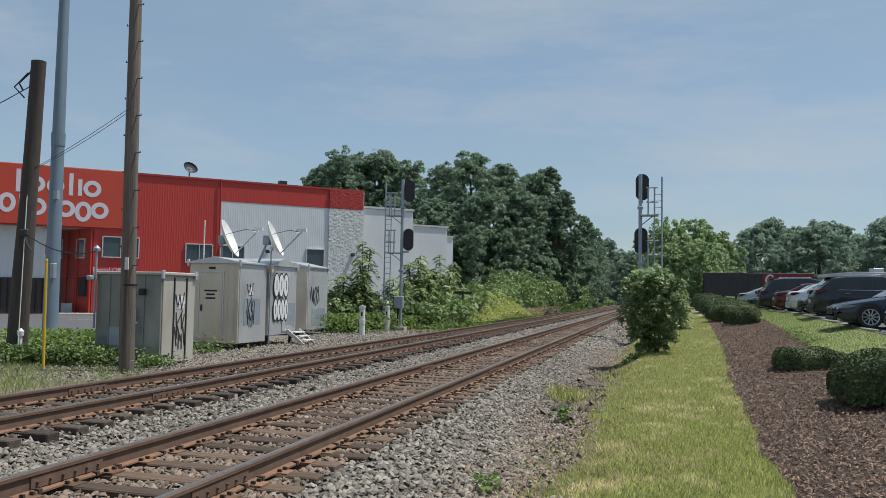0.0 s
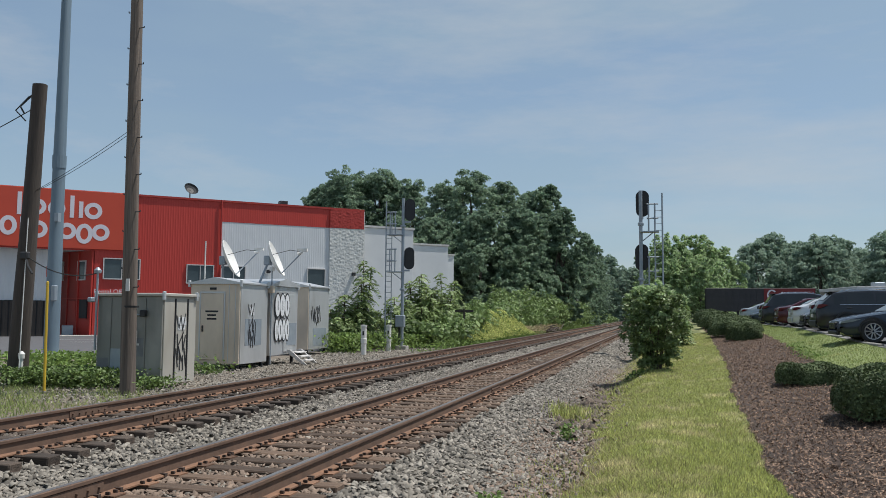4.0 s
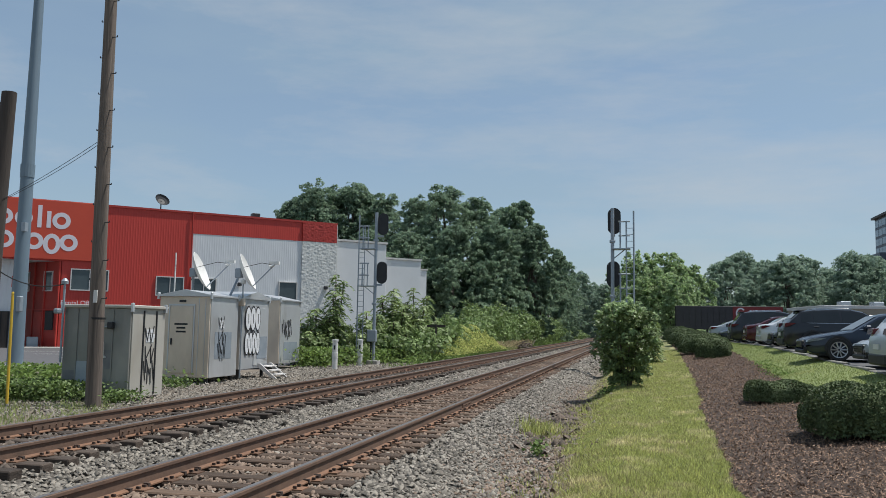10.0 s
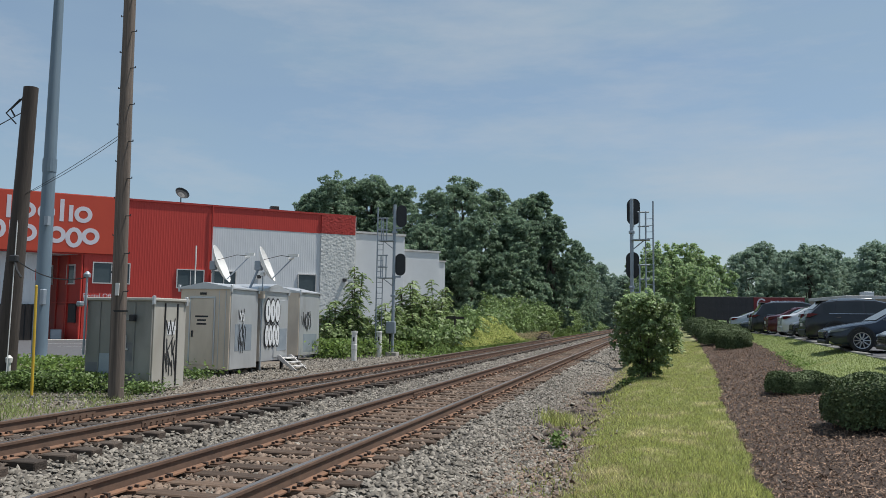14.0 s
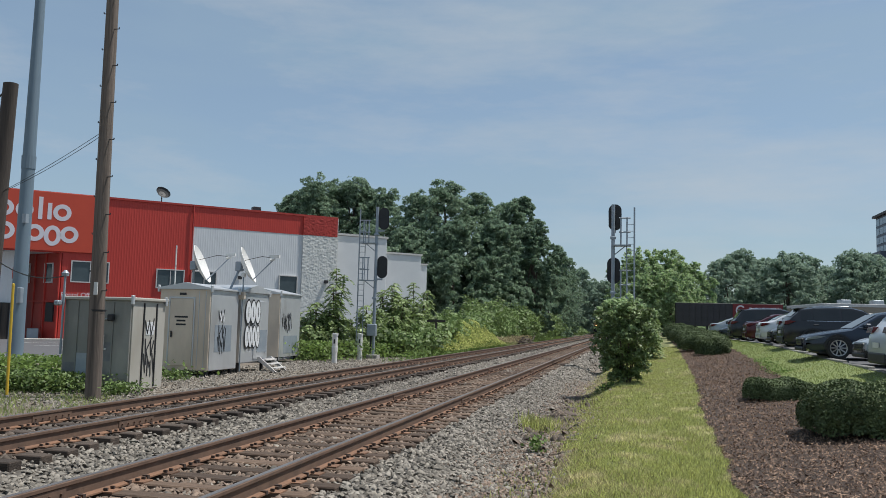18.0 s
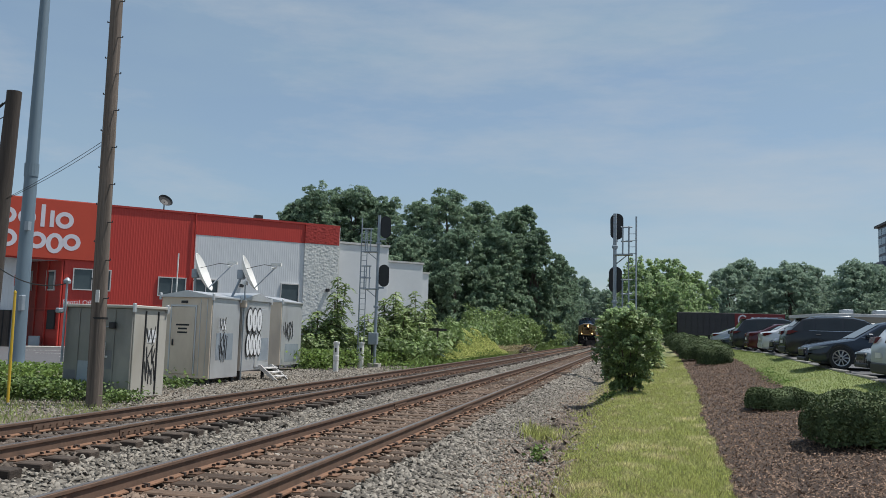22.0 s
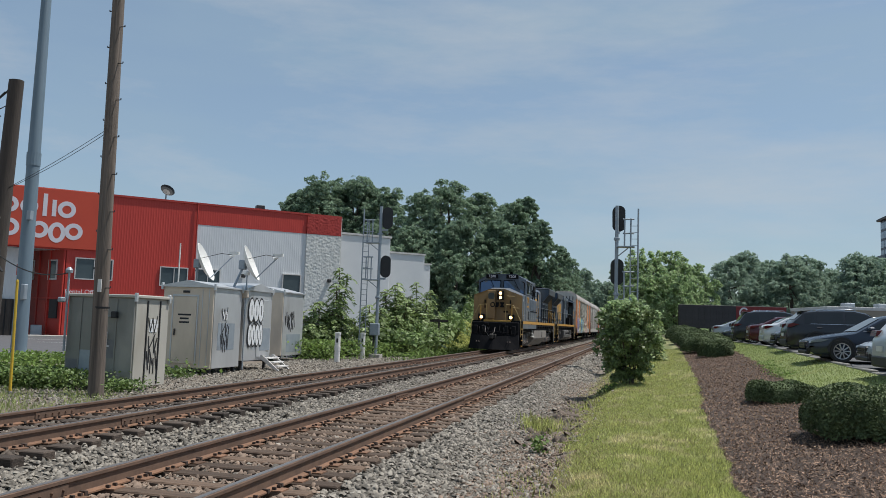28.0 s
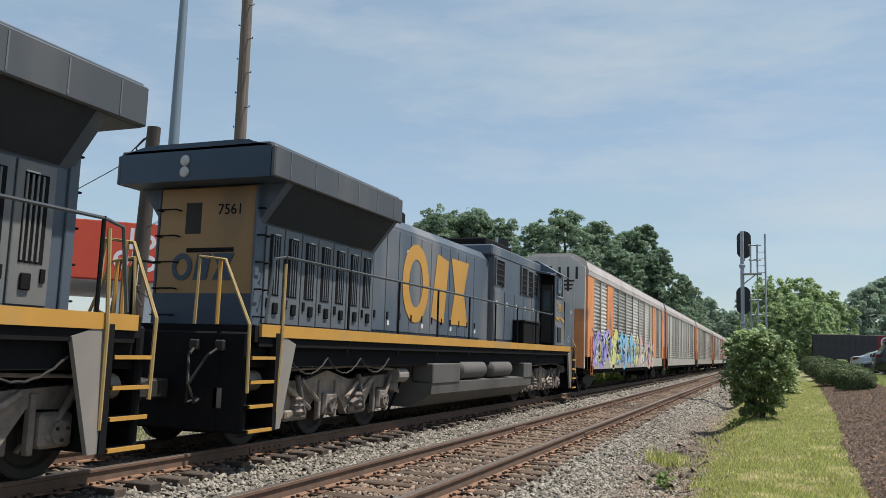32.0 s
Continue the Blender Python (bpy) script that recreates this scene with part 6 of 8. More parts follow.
    sp_y=mat("spray_yellow", (0.66, 0.64, 0.26), (0.58, 0.58, 0.22), 3, 0.6), sp_r=mat("spray_pink", (0.66, 0.36, 0.32), (0.58, 0.42, 0.38), 3, 0.6),
    sp_d=mat("spray_dark_blue", (0.05, 0.07, 0.22), (0.07, 0.10, 0.28), 3, 0.6), sp_w=mat("spray_pale", (0.66, 0.68, 0.72), (0.58, 0.6, 0.66), 3, 0.6),
)


def wheelset(parent, y, r=0.53, w=1.0):
    """Two wheels on an axle; its origin is the axle's middle."""
    ws = part("wheelset", Geo().rod((-w, 0, 0), (w, 0, 0), 0.1, n=10), T["wheel"], parent, "axle with two steel wheels")
    for s in (-1, 1):
        wh = part("wheel", Geo().lathe([(0.0, 0.06), (0.12, 0.07), (0.16, 0.02), (r * 0.72, 0.0), (r * 0.8, 0.05), (r - 0.02, 0.055), (r, 0.04), (r, -0.07), (r + 0.025, -0.075), (r + 0.025, -0.1), (r * 0.8, -0.1), (r * 0.7, -0.04), (0.14, -0.06), (0.0, -0.06)], (s * 0.72, 0, 0), (s, 0, 0), 28), T["wheel"], ws, "dark steel wheel", True)
        part("wheel_tread", Geo().lathe([(r + 0.001, -0.07), (r + 0.001, 0.04)], (s * 0.72, 0, 0), (s, 0, 0), 28), T["tread"], wh)
        for k in range(3):
            a = k * 2.094
            part("hub_bolt", Geo().rod((s * 0.80, 0.2 * math.cos(a), 0.2 * math.sin(a)), (s * 0.80, 0.3 * math.cos(a), 0.3 * math.sin(a)), 0.03, n=6), T["dust"], wh)
    ws.matrix_basis = pose(0, y, r)
    WHEELS.append((ws, y, r, parent))
    return ws


def truck(eng, ys):
    """Three-axle locomotive bogie."""
    yc = ys[1]
    tr = part("bogie", Geo().box(-0.5, 0.5, ys[0] - 0.6, ys[2] + 0.6, 0.55, 0.95), T["soot"], eng, "dusty three-axle bogie")
    for s in (-1, 1):
        x0, x1 = (0.92, 1.06) if s > 0 else (-1.06, -0.92)
        out = [(ys[0] - 0.95, 0.62), (ys[0] - 0.3, 0.75), (ys[0] + 0.35, 0.78), (ys[0] + 0.75, 0.32), (ys[0] + 1.35, 0.32), (ys[1] - 0.35, 0.72), (ys[1] + 0.35, 0.72), (ys[1] + 0.75, 0.32), (ys[1] + 1.35, 0.32),
               (ys[2] - 0.35, 0.78), (ys[2] + 0.3, 0.75), (ys[2] + 0.95, 0.62), (ys[2] + 0.95, 0.9), (ys[2] + 0.3, 1.02), (ys[1] + 0.8, 0.95), (ys[1], 1.12), (ys[1] - 0.8, 0.95), (ys[0] - 0.3, 1.02), (ys[0] - 0.95, 0.9)]
        part("side_frame", Geo().prism(out, "x", x0, x1), T["dust"], tr, "dust-coated cast side frame")
        for y in ys:
            jb = part("journal_box", Geo().box(s * 1.06 - 0.1, s * 1.06 + 0.1, y - 0.22, y + 0.22, 0.36, 0.74, None, 0.04), T["dust"], tr)
            part("journal_cap", Geo().rod((s * 1.14, y, 0.53), (s * 1.22, y, 0.53), 0.13, n=12), T["dust"], jb, "round bearing cap")
        for y, d in ((ys[0] + 0.95, 1), (ys[1] + 1.05, -1)):
            part("link_arm", Geo().rod((s * 1.13, y - 0.5 * d, 0.95), (s * 1.13, y + 0.35 * d, 0.5), 0.05, n=6), T["dust"], tr)
            part("link_arm", Geo().rod((s * 1.15, y + 0.05 * d, 0.98), (s * 1.15, y + 0.6 * d, 0.62), 0.04, n=6), T["dust"], tr)
        for y in (ys[0] - 0.62, ys[2] + 0.52):
            part("brake_cylinder", Geo().rod((s * 1.16, y - 0.28, 1.0), (s * 1.16, y + 0.2, 1.0), 0.15, n=12), T["tank"], tr, "pale brake cylinder")
            part("brake_rod", Geo().rod((s * 1.15, y + (0.3 if y < yc else -0.3), 1.0), (s * 1.15, y + (0.65 if y < yc else -0.65), 0.45), 0.045, n=6), T["dust"], tr)
        for y in (ys[0] + 1.05, ys[1] + 1.05):
            part("coil_spring", Geo().lathe([(0.1, 0), (0.13, 0.05), (0.1, 0.1), (0.13, 0.15), (0.1, 0.2), (0.13, 0.25), (0.1, 0.3)], (s * 1.1, y, 0.42), n=10), T["dust"], tr)
        for y in (ys[0] + 0.48, ys[1] - 0.48, ys[1] + 0.5, ys[2] - 0.5):
            part("brake_hanger", Geo().box(*sorted((s * 0.86, s * 0.95)), y - 0.06, y + 0.06, 0.3, 0.8, None, 0.02), T["dust"], tr)
            part("brake_shoe", Geo().box(*sorted((s * 0.66, s * 0.84)), y - 0.05, y + 0.05, 0.36, 0.66, None, 0.02), T["soot"], tr)
        for y in (ys[0] + 1.02, ys[1] + 1.05):
            part("damper", Geo().rod((s * 1.17, y - 0.12, 0.42), (s * 1.17, y + 0.12, 1.05), 0.05, n=10), T["tank_b"], tr, "grey damper")
            part("frame_pad", Geo().box(*sorted((s * 1.06, s * 1.12)), y - 0.32, y + 0.32, 0.34, 0.5, None, 0.03), T["dust"], tr)
        for y in ys:
            part("axle_guide", Geo().box(*sorted((s * 1.0, s * 1.1)), y - 0.32, y - 0.24, 0.3, 0.95, None, 0.015), T["dust"], tr)
            part("axle_guide", Geo().box(*sorted((s * 1.0, s * 1.1)), y + 0.24, y + 0.32, 0.3, 0.95, None, 0.015), T["dust"], tr)
            for k in range(3):
                q = k * 2.094 + 0.5
                part("cap_bolt", Geo().rod((s * 1.22, y + 0.08 * math.cos(q), 0.53 + 0.08 * math.sin(q)), (s * 1.24, y + 0.08 * math.cos(q), 0.53 + 0.08 * math.sin(q)), 0.02, n=6), T["wheel"], tr)
        part("sand_pipe", Geo().pipe([(s * 1.1, ys[0] - 0.95, 0.9), (s * 0.95, ys[0] - 0.85, 0.4), (s * 0.85, ys[0] - 0.7, 0.12)], 0.03), T["soot"], tr)
        part("brake_pipe", Geo().pipe([(s * 1.2, ys[0] - 0.3, 1.12), (s * 1.2, ys[0] + 1.1, 1.2), (s * 1.2, ys[1] + 0.9, 1.16), (s * 1.2, ys[2] + 0.2, 1.12)], 0.025), T["dust"], tr)
    for y in ys:
        # added black box at each motor's place, stops light showing through the bogie
        part("traction_motor", Geo().box(-0.6, 0.6, y - 0.55, y + 0.5, 0.2, 1.1, None, 0.05), T["soot"], tr, "black box shutting out light behind the wheels")
        wheelset(eng, y)


def door_row(par, y0, y1, n, x, z0, z1, m, louvre=0):
    """Hinged engine-room doors along a hood side, each with edges and a latch."""
    w = (y1 - y0) / n
    s = 1 if x > 0 else -1
    for i in range(n):
        a = y0 + w * i + 0.015
        b = a + w - 0.03
        xa, xb = sorted((x, x + s * 0.03))
        d = part("hood_door", Geo().box(xa, xb, a, b, z0, z1, None, 0.008), m, par)
        part("latch", Geo().box(*sorted((x + s * 0.03, x + s * 0.05)), b - 0.12, b - 0.06, z0 + 0.25, z0 + 0.4), T["soot"], d)
        if louvre and i % louvre == 0:
            g = Geo().box(*sorted((x + s * 0.031, x + s * 0.036)), a + 0.1, b - 0.1, z0 + 0.45, z1 - 0.12)
            lv = part("grille", g, T["soot"], d, "dark louvred grille")
            k = int((b - a - 0.2) / 0.07)
            for j in range(k):
                part("grille_bar", Geo().box(*sorted((x + s * 0.036, x + s * 0.05)), a + 0.11 + j * 0.07, a + 0.135 + j * 0.07, z0 + 0.47, z1 - 0.14), m, lv)


def rail_run(eng, pts, r, m, name="handrail"):
    return part(name, Geo().pipe(pts, r, 6), m, eng)


def locomotive(label, number, lead):
    e = thing("locomotive", label, "locomotive", None, "locomotives of the train")
    # frame, sill and decks
    part("underframe", Geo().box(-1.35, 1.35, 1.1, 22.1, 1.2, 1.55), T["soot"], e, "black underframe")
    for s in (-1, 1):
        a, b = sorted((s * 1.46, s * 1.51))
        # black strip that draws the shadow below the sill
        part("sill_shadow_edge", Geo().box(*sorted((s * 1.4, s * 1.47)), 1.9, 21.9, 1.5, 1.64), T["soot"], e, "black strip for the shade under the sill")
        ya = 8.8 if lead else 5.4
        sill = part("sill", Geo().box(a, b, ya, 21.9, 1.64, 1.82), T["stripe"], e, "worn yellow side sill")
        if lead:
            part("skirt", Geo().box(a, b, 2.0, 8.8, 1.36, 1.64), T["grey"], e, "grey lower skirt")
            part("skirt_stripe", Geo().box(*sorted((s * 1.49, s * 1.515)), 1.95, 8.78, 1.645, 1.82), T["stripe"], e, "worn yellow stripe")
        else:
            part("front_sill", Geo().box(a, b, 1.9, 5.38, 1.64, 1.82), T["stripe"], e, "worn yellow stripe")
    part("deck", Geo().box(-1.46, 1.46, 1.1, 22.0, 1.56, 1.8), T["soot"], e, "dark walkway deck")
    # nose, cab
    nose = Geo()
    nz = [(-1.5, 1.82), (1.5, 1.82), (1.5, 3.34), (0.45, 3.72), (-0.45, 3.72), (-1.5, 3.34)]
    back = [(-1.5, 1.82), (1.5, 1.82), (1.5, 3.42), (0.5, 3.86), (-0.5, 3.86), (-1.5, 3.42)]
    fr = [(x, 1.55 if abs(x) > 1 else 1.32, z) for x, z in nz]
    nose.add(fr + [(x, 2.85, z) for x, z in back], [(i, (i + 1) % 6, 6 + (i + 1) % 6, 6 + i) for i in range(6)])
    part("nose_side", nose, T["blue"], e, "blue nose sides and top")
    part("nose_front", Geo().add([(x * 0.995, y - 0.004, z) for x, y, z in fr], [(0, 1, 2, 3, 4, 5)]).add([(x * 0.995, y + 0.05, z) for x, y, z in fr], [(5, 4, 3, 2, 1, 0)]), T["gold"], e, "dull yellow nose front")
    cab = Geo()
    cy1 = 5.3 if lead else 4.35
    sec = [(-1.5, 1.82), (1.5, 1.82), (1.5, 4.36), (0.85, 4.74), (-0.85, 4.74), (-1.5, 4.36)]
    fr2 = [(-1.5, 2.85, 1.82), (1.5, 2.85, 1.82), (1.5, 3.12, 4.36), (0.85, 3.02, 4.74), (-0.85, 3.02, 4.74), (-1.5, 3.12, 4.36)]
    cab.add(fr2 + [(x, cy1, z) for x, z in sec], [(i, (i + 1) % 6, 6 + (i + 1) % 6, 6 + i) for i in range(6)] + [(0, 1, 2, 3, 4, 5), (11, 10, 9, 8, 7, 6)])
    cb = part("cab", cab, T["blue"], e, "blue driver's cab")
    part("windshield_surround", Geo().add([(-1.49, 2.97, 3.4), (1.49, 2.97, 3.4), (1.49, 3.105, 4.36), (0.84, 3.0, 4.735), (-0.84, 3.0, 4.735), (-1.49, 3.105, 4.36),
                                           (-1.49, 3.03, 3.4), (1.49, 3.03, 3.4), (1.49, 3.13, 4.36), (0.84, 3.05, 4.735), (-0.84, 3.05, 4.735), (-1.49, 3.13, 4.36)],
                                          [(0, 1, 2, 3, 4, 5), (11, 10, 9, 8, 7, 6)] + [(i, 6 + i, 6 + (i + 1) % 6, (i + 1) % 6) for i in range(6)]), T["blue"], cb, "dark blue windshield surround")
    for s in (-1, 1):
        o = [(s * 0.10, 2.955, 3.6), (s * 1.40, 2.955, 3.5), (s * 1.40, 3.06, 4.2), (s * 1.1, 3.055, 4.34), (s * 0.10, 3.02, 4.34)]
        pane = part("windshield", Geo().add(o + [(x, y + 0.03, z) for x, y, z in o], [(0, 1, 2, 3, 4), (9, 8, 7, 6, 5)] + [(i, 5 + i, 5 + (i + 1) % 5, (i + 1) % 5) for i in range(5)]), T["screen"], cb, "windshield with the sky's reflection in its colour")
        g = Geo()
        for p, q in zip(o, o[1:] + o[:1]):
            g.rod((p[0], p[1] - 0.012, p[2]), (q[0], q[1] - 0.012, q[2]), 0.028, n=5)
        part("gasket", g, T["soot"], pane)
        part("wiper", Geo().rod((s * 0.75, 2.99, 4.36), (s * 0.75 + 0.25, 2.95, 3.9), 0.016, n=5).rod((s * 0.75 + 0.05, 2.945, 4.05), (s * 0.75 + 0.38, 2.935, 3.75), 0.014, n=5), T["soot"], pane)
        part("number_board", Geo().box(s * 0.64 - 0.38, s * 0.64 + 0.38, 2.92, 3.02, 4.45, 4.70, None, 0.01), T["soot"], cb, "black number board")
        nb = part("board_number", text_mesh(number, 0.24, M["letter"], 0.003), None, cb, "pale number on the board")
        nb.matrix_basis = pose(s * 0.64, 2.915, 4.575, 90, 0, 0)
    part("roof_edge_rail", Geo().pipe([(1.3, 3.2, 4.52), (1.3, 5.2, 4.52)], 0.03).pipe([(-0.5, 3.1, 4.74), (-0.5, 3.1, 4.84), (-0.1, 3.1, 4.84), (-0.1, 3.1, 4.74)], 0.015), M["galv"], cb)
    part("horn", Geo().lathe([(0.03, 0), (0.04, 0.3), (0.1, 0.5)], (0.4, 4.6, 4.85), (0, -1, 0)).rod((0.4, 4.5, 4.7), (0.4, 4.5, 4.88), 0.03), T["soot"], cb)
    for s in (-1, 1):
        for a, b in ((3.35, 3.78), (3.82, 4.55), (4.62, 5.12)) if lead else ((3.3, 3.62), (3.68, 4.2)):
            sw = part("side_window", Geo().box(*sorted((s * 1.495, s * 1.512)), a, b, 3.55, 4.18), M["car_glass"], cb, "dark cab side window")
            part("window_frame", Geo().box(*sorted((s * 1.5, s * 1.53)), a - 0.04, a, 3.5, 4.22).box(*sorted((s * 1.5, s * 1.53)), b, b + 0.04, 3.5, 4.22).box(*sorted((s * 1.5, s * 1.53)), a, b, 3.5, 3.55).box(*sorted((s * 1.5, s * 1.53)), a, b, 4.18, 4.22), M["galv"], sw)
        part("sunshade", Geo().add([(s * 1.5, 3.3, 4.34), (s * 1.5, cy1 - 0.15, 4.34), (s * 1.78, cy1 - 0.15, 4.18), (s * 1.78, 3.3, 4.18), (s * 1.5, 3.3, 4.36), (s * 1.5, cy1 - 0.15, 4.36), (s * 1.79, cy1 - 0.15, 4.2), (s * 1.79, 3.3, 4.2)], [(0, 1, 2, 3), (4, 7, 6, 5), (0, 3, 7, 4), (1, 5, 6, 2), (2, 6, 7, 3), (0, 4, 5, 1)]), T["grey"], cb, "grey sun visor")
        part("mirror", Geo().box(*sorted((s * 1.53, s * 1.6)), 3.95, 4.2, 3.62, 4.15, None, 0.02), M["galv"], cb)
        num = part("cab_number", text_mesh(number, 0.56 if lead else 0.42, T["stripe"], 0.003), None, cb, "yellow road number")
        num.matrix_basis = pose(s * 1.506, 4.15 if lead else 3.65, 3.13, 90, 0, 90 * s)
        bolt = part("speed_mark", stroke([(-0.6, 0.06), (-0.1, 0.0), (0.02, 0.1), (0.6, -0.05)], 0.09), T["stripe"], cb, "yellow lightning mark")
        bolt.matrix_basis = pose(s * 1.506, 4.15 if lead else 3.65, 2.72, 0, 0, 90 * s)
        part("lower_panel", Geo().box(*sorted((s * 1.5, s * 1.52)), 3.2 if lead else 3.0, cy1 - 0.05, 1.84, 2.5, None, 0.008), T["grey"], cb, "grey access panel")
        gr = part("intake_grille", Geo().box(*sorted((s * 1.52, s * 1.535)), 4.05 - 0.5 * (not lead), 4.6 - 0.5 * (not lead), 1.95, 2.45), T["soot"], cb, "black intake grille")
        for k in range(7):
            part("grille_bar", Geo().box(*sorted((s * 1.535, s * 1.545)), 4.08 + 0.075 * k - 0.5 * (not lead), 4.10 + 0.075 * k - 0.5 * (not lead), 1.97, 2.43), T["grey"], gr)
        part("small_notice", Geo().box(*sorted((s * 1.505, s * 1.51)), 1.85, 1.97, 3.02, 3.14), M["pvc"], cb, "small white notice")
        part("emblem", ring(0, 0, 0.12, 0.12, 0.015, 0.003, 18), M["letter"], cb, "small round emblem").matrix_basis = pose(s * 1.508, 2.3, 2.1, 0, 0, 90 * s)
    # nose fittings
    part("nose_door", Geo().box(-0.62, -0.12, 1.27, 1.32, 1.9, 3.62, None, 0.02), T["gold"], e, "dull yellow nose door")
    part("door_window", Geo().prism([(-0.52, 3.1), (-0.22, 3.1), (-0.18, 3.2), (-0.18, 3.4), (-0.26, 3.48), (-0.48, 3.48), (-0.56, 3.4), (-0.56, 3.2)], "y", 1.255, 1.275), M["car_glass"], e)
    hb = part("headlight_box", Geo().box(0.0, 0.4, 1.22, 1.33, 3.05, 3.62, None, 0.03), T["soot"], e, "dark headlight housing")
    for z in (3.2, 3.46):
        part("headlight", Geo().lathe([(0.0, 0.03), (0.06, 0.025), (0.095, 0.0)], (0.2, 1.215, z), (0, -1, 0), 18), T["lit"] if lead else T["unlit"], hb, "glowing headlight" if lead else "clear headlight")
    for s in (-1, 1):
        db = part("ditch_light_box", Geo().box(s * 0.9 - 0.2, s * 0.9 + 0.2, 0.98, 1.3, 1.82, 2.2, None, 0.03), T["soot"], e, "dark ditch light housing")
        part("ditch_light", Geo().lathe([(0.0, 0.03), (0.065, 0.02), (0.095, 0.0)], (s * 0.9, 0.975, 2.0), (0, -1, 0), 18), T["lit"] if lead else T["unlit"], db, "glowing ditch light" if lead else "clear ditch light")
    for w, x in ((0.07, -0.75), (0.07, 0.8)):
        part("bracket_mark", Geo().box(x - w / 2, x + w / 2, 1.30, 1.33, 2.55, 3.05), T["soot"], e, "dark bracket mark")
    for g in (ring(-0.36, 0, 0.17, 0.19, 0.07, 0.01, 18), Geo().prism([(-0.16, -0.18), (0.06, -0.18), (0.12, 0.18), (-0.1, 0.18)], "y", -0.01, 0),
              Geo().prism([(0.16, 0.18), (0.25, 0.0), (0.16, -0.18), (0.5, -0.18), (0.41, 0.0), (0.5, 0.18)], "y", -0.01, 0)):
        part("nose_mark", g, T["soot"], e, "plain dark shape").matrix_basis = pose(0.03, 1.262, 2.76) @ Matrix.Scale(0.85, 4)
    for x in (-0.55, -0.4, 0.45, 0.6):
        part("round_mark", Geo().rod((x, 1.29, 2.35), (x, 1.325, 2.35), 0.06, n=12), T["soot"], e)
    for pts in ([(0.55, 1.2, 3.3), (1.05, 1.25, 3.28)], [(0.95, 1.3, 2.6), (1.35, 1.4, 2.58)]):
        rail_run(e, pts, 0.018, T["rail_y"], "grab_iron")
    part("nose_sill", Geo().box(-0.75, 0.9, 0.95, 1.28, 1.72, 1.84, None, 0.02), T["stripe"], e, "yellow front sill")
    # pilot and plow
    part("rear_pilot", Geo().box(-1.42, 1.42, 22.02, 22.14, 0.28, 1.7, None, 0.03), T["soot"], e, "black rear pilot plate")
    part("pilot", Geo().box(-1.42, 1.42, 0.75, 1.15, 0.45, 1.72, None, 0.04), T["soot"], e, "black front pilot")
    pl = [(-1.42, 0.62, 0.98), (-0.8, 0.34, 0.9), (0, 0.2, 0.86), (0.8, 0.34, 0.9), (1.42, 0.62, 0.98)]
    lo = [(-1.52, 0.42, 0.13), (-0.8, 0.02, 0.1), (0, -0.16, 0.1), (0.8, 0.02, 0.1), (1.52, 0.42, 0.13)]
    g = Geo().add(pl + lo + [(x, y + 0.12, z) for x, y, z in pl] + [(x, y + 0.12, z) for x, y, z in lo],
                  [(i, i + 1, 6 + i, 5 + i) for i in range(4)] + [(10 + i, 15 + i, 16 + i, 11 + i) for i in range(4)] + [(i, 10 + i, 11 + i, i + 1) for i in range(4)] + [(5 + i, 6 + i, 16 + i, 15 + i) for i in range(4)] + [(0, 5, 15, 10), (4, 14, 19, 9)])
    part("snow_plow", g, T["soot"], e, "black V-shaped snow plow")
    for x in (-1.15, -0.7, 0.7, 1.15):
        part("pilot_bracket", Geo().box(x - 0.1, x + 0.1, 0.55, 0.76, 0.95, 1.5, None, 0.03), T["soot"], e)
        part("hose_valve", Geo().rod((x, 0.74, 1.35), (x, 0.56, 1.35), 0.05, 0.04, 8), T["soot"], e)
    for x in (-0.95, -0.45, 0.5, 0.95):
        part("air_hose", Geo().pipe([(x, 0.72, 1.4), (x + 0.04, 0.55, 1.3), (x + 0.1, 0.45, 1.0), (x + 0.2, 0.5, 0.9), (x + 0.3, 0.58, 1.02), (x + 0.32, 0.66, 1.25)], 0.03, 6), T["soot"], e, "black air hose")
    part("uncoupling_lever", Geo().pipe([(-1.4, 0.6, 1.2), (-1.2, 0.5, 1.05), (-0.3, 0.45, 1.12), (0.3, 0.45, 1.12), (1.2, 0.5, 1.05), (1.4, 0.6, 1.2)], 0.018, 6), T["soot"], e, "dark bent uncoupling lever")
    part("multiple_unit_socket", Geo().box(-0.62, -0.4, 0.66, 0.78, 1.5, 1.66, None, 0.02).box(0.42, 0.66, 0.66, 0.78, 1.5, 1.66, None, 0.02), T["soot"], e)
    part("plow_bracket", Geo().box(-1.2, 1.2, 0.5, 0.8, 0.5, 1.0), T["soot"], e)
    for x in (-1.0, -0.85, 0.85, 1.0):
        part("plow_bolt", Geo().rod((x, 0.1, 0.55), (x, 0.25, 0.55), 0.03, n=6), T["dust"], e)
    for yc, d in ((0.7, -1), (22.15, 1)):
        cp = part("coupler", Geo().box(-0.14, 0.14, *sorted((yc, yc + d * 0.55)), 0.72, 1.0, None, 0.03), T["wheel"], e, "dark steel coupler")
        part("knuckle", Geo().box(-0.2, 0.02, *sorted((yc + d * 0.5, yc + d * 0.82)), 0.7, 1.02, None, 0.06), T["wheel"], cp)
    for x0, x1, z in ((-0.7, -0.35, 1.2), (0.3, 0.6, 1.15), (-0.55, 0.0, 1.05)):
        rail_run(e, [(x0, 0.75, 1.55), (x0, 0.5, z + 0.1), ((x0 + x1) / 2, 0.42, z - 0.2), (x1, 0.5, z + 0.05), (x1, 0.72, 1.4)], 0.024, T["tank"] if x0 == -0.55 else T["soot"], "air_hose")
    # corner steps, both ends
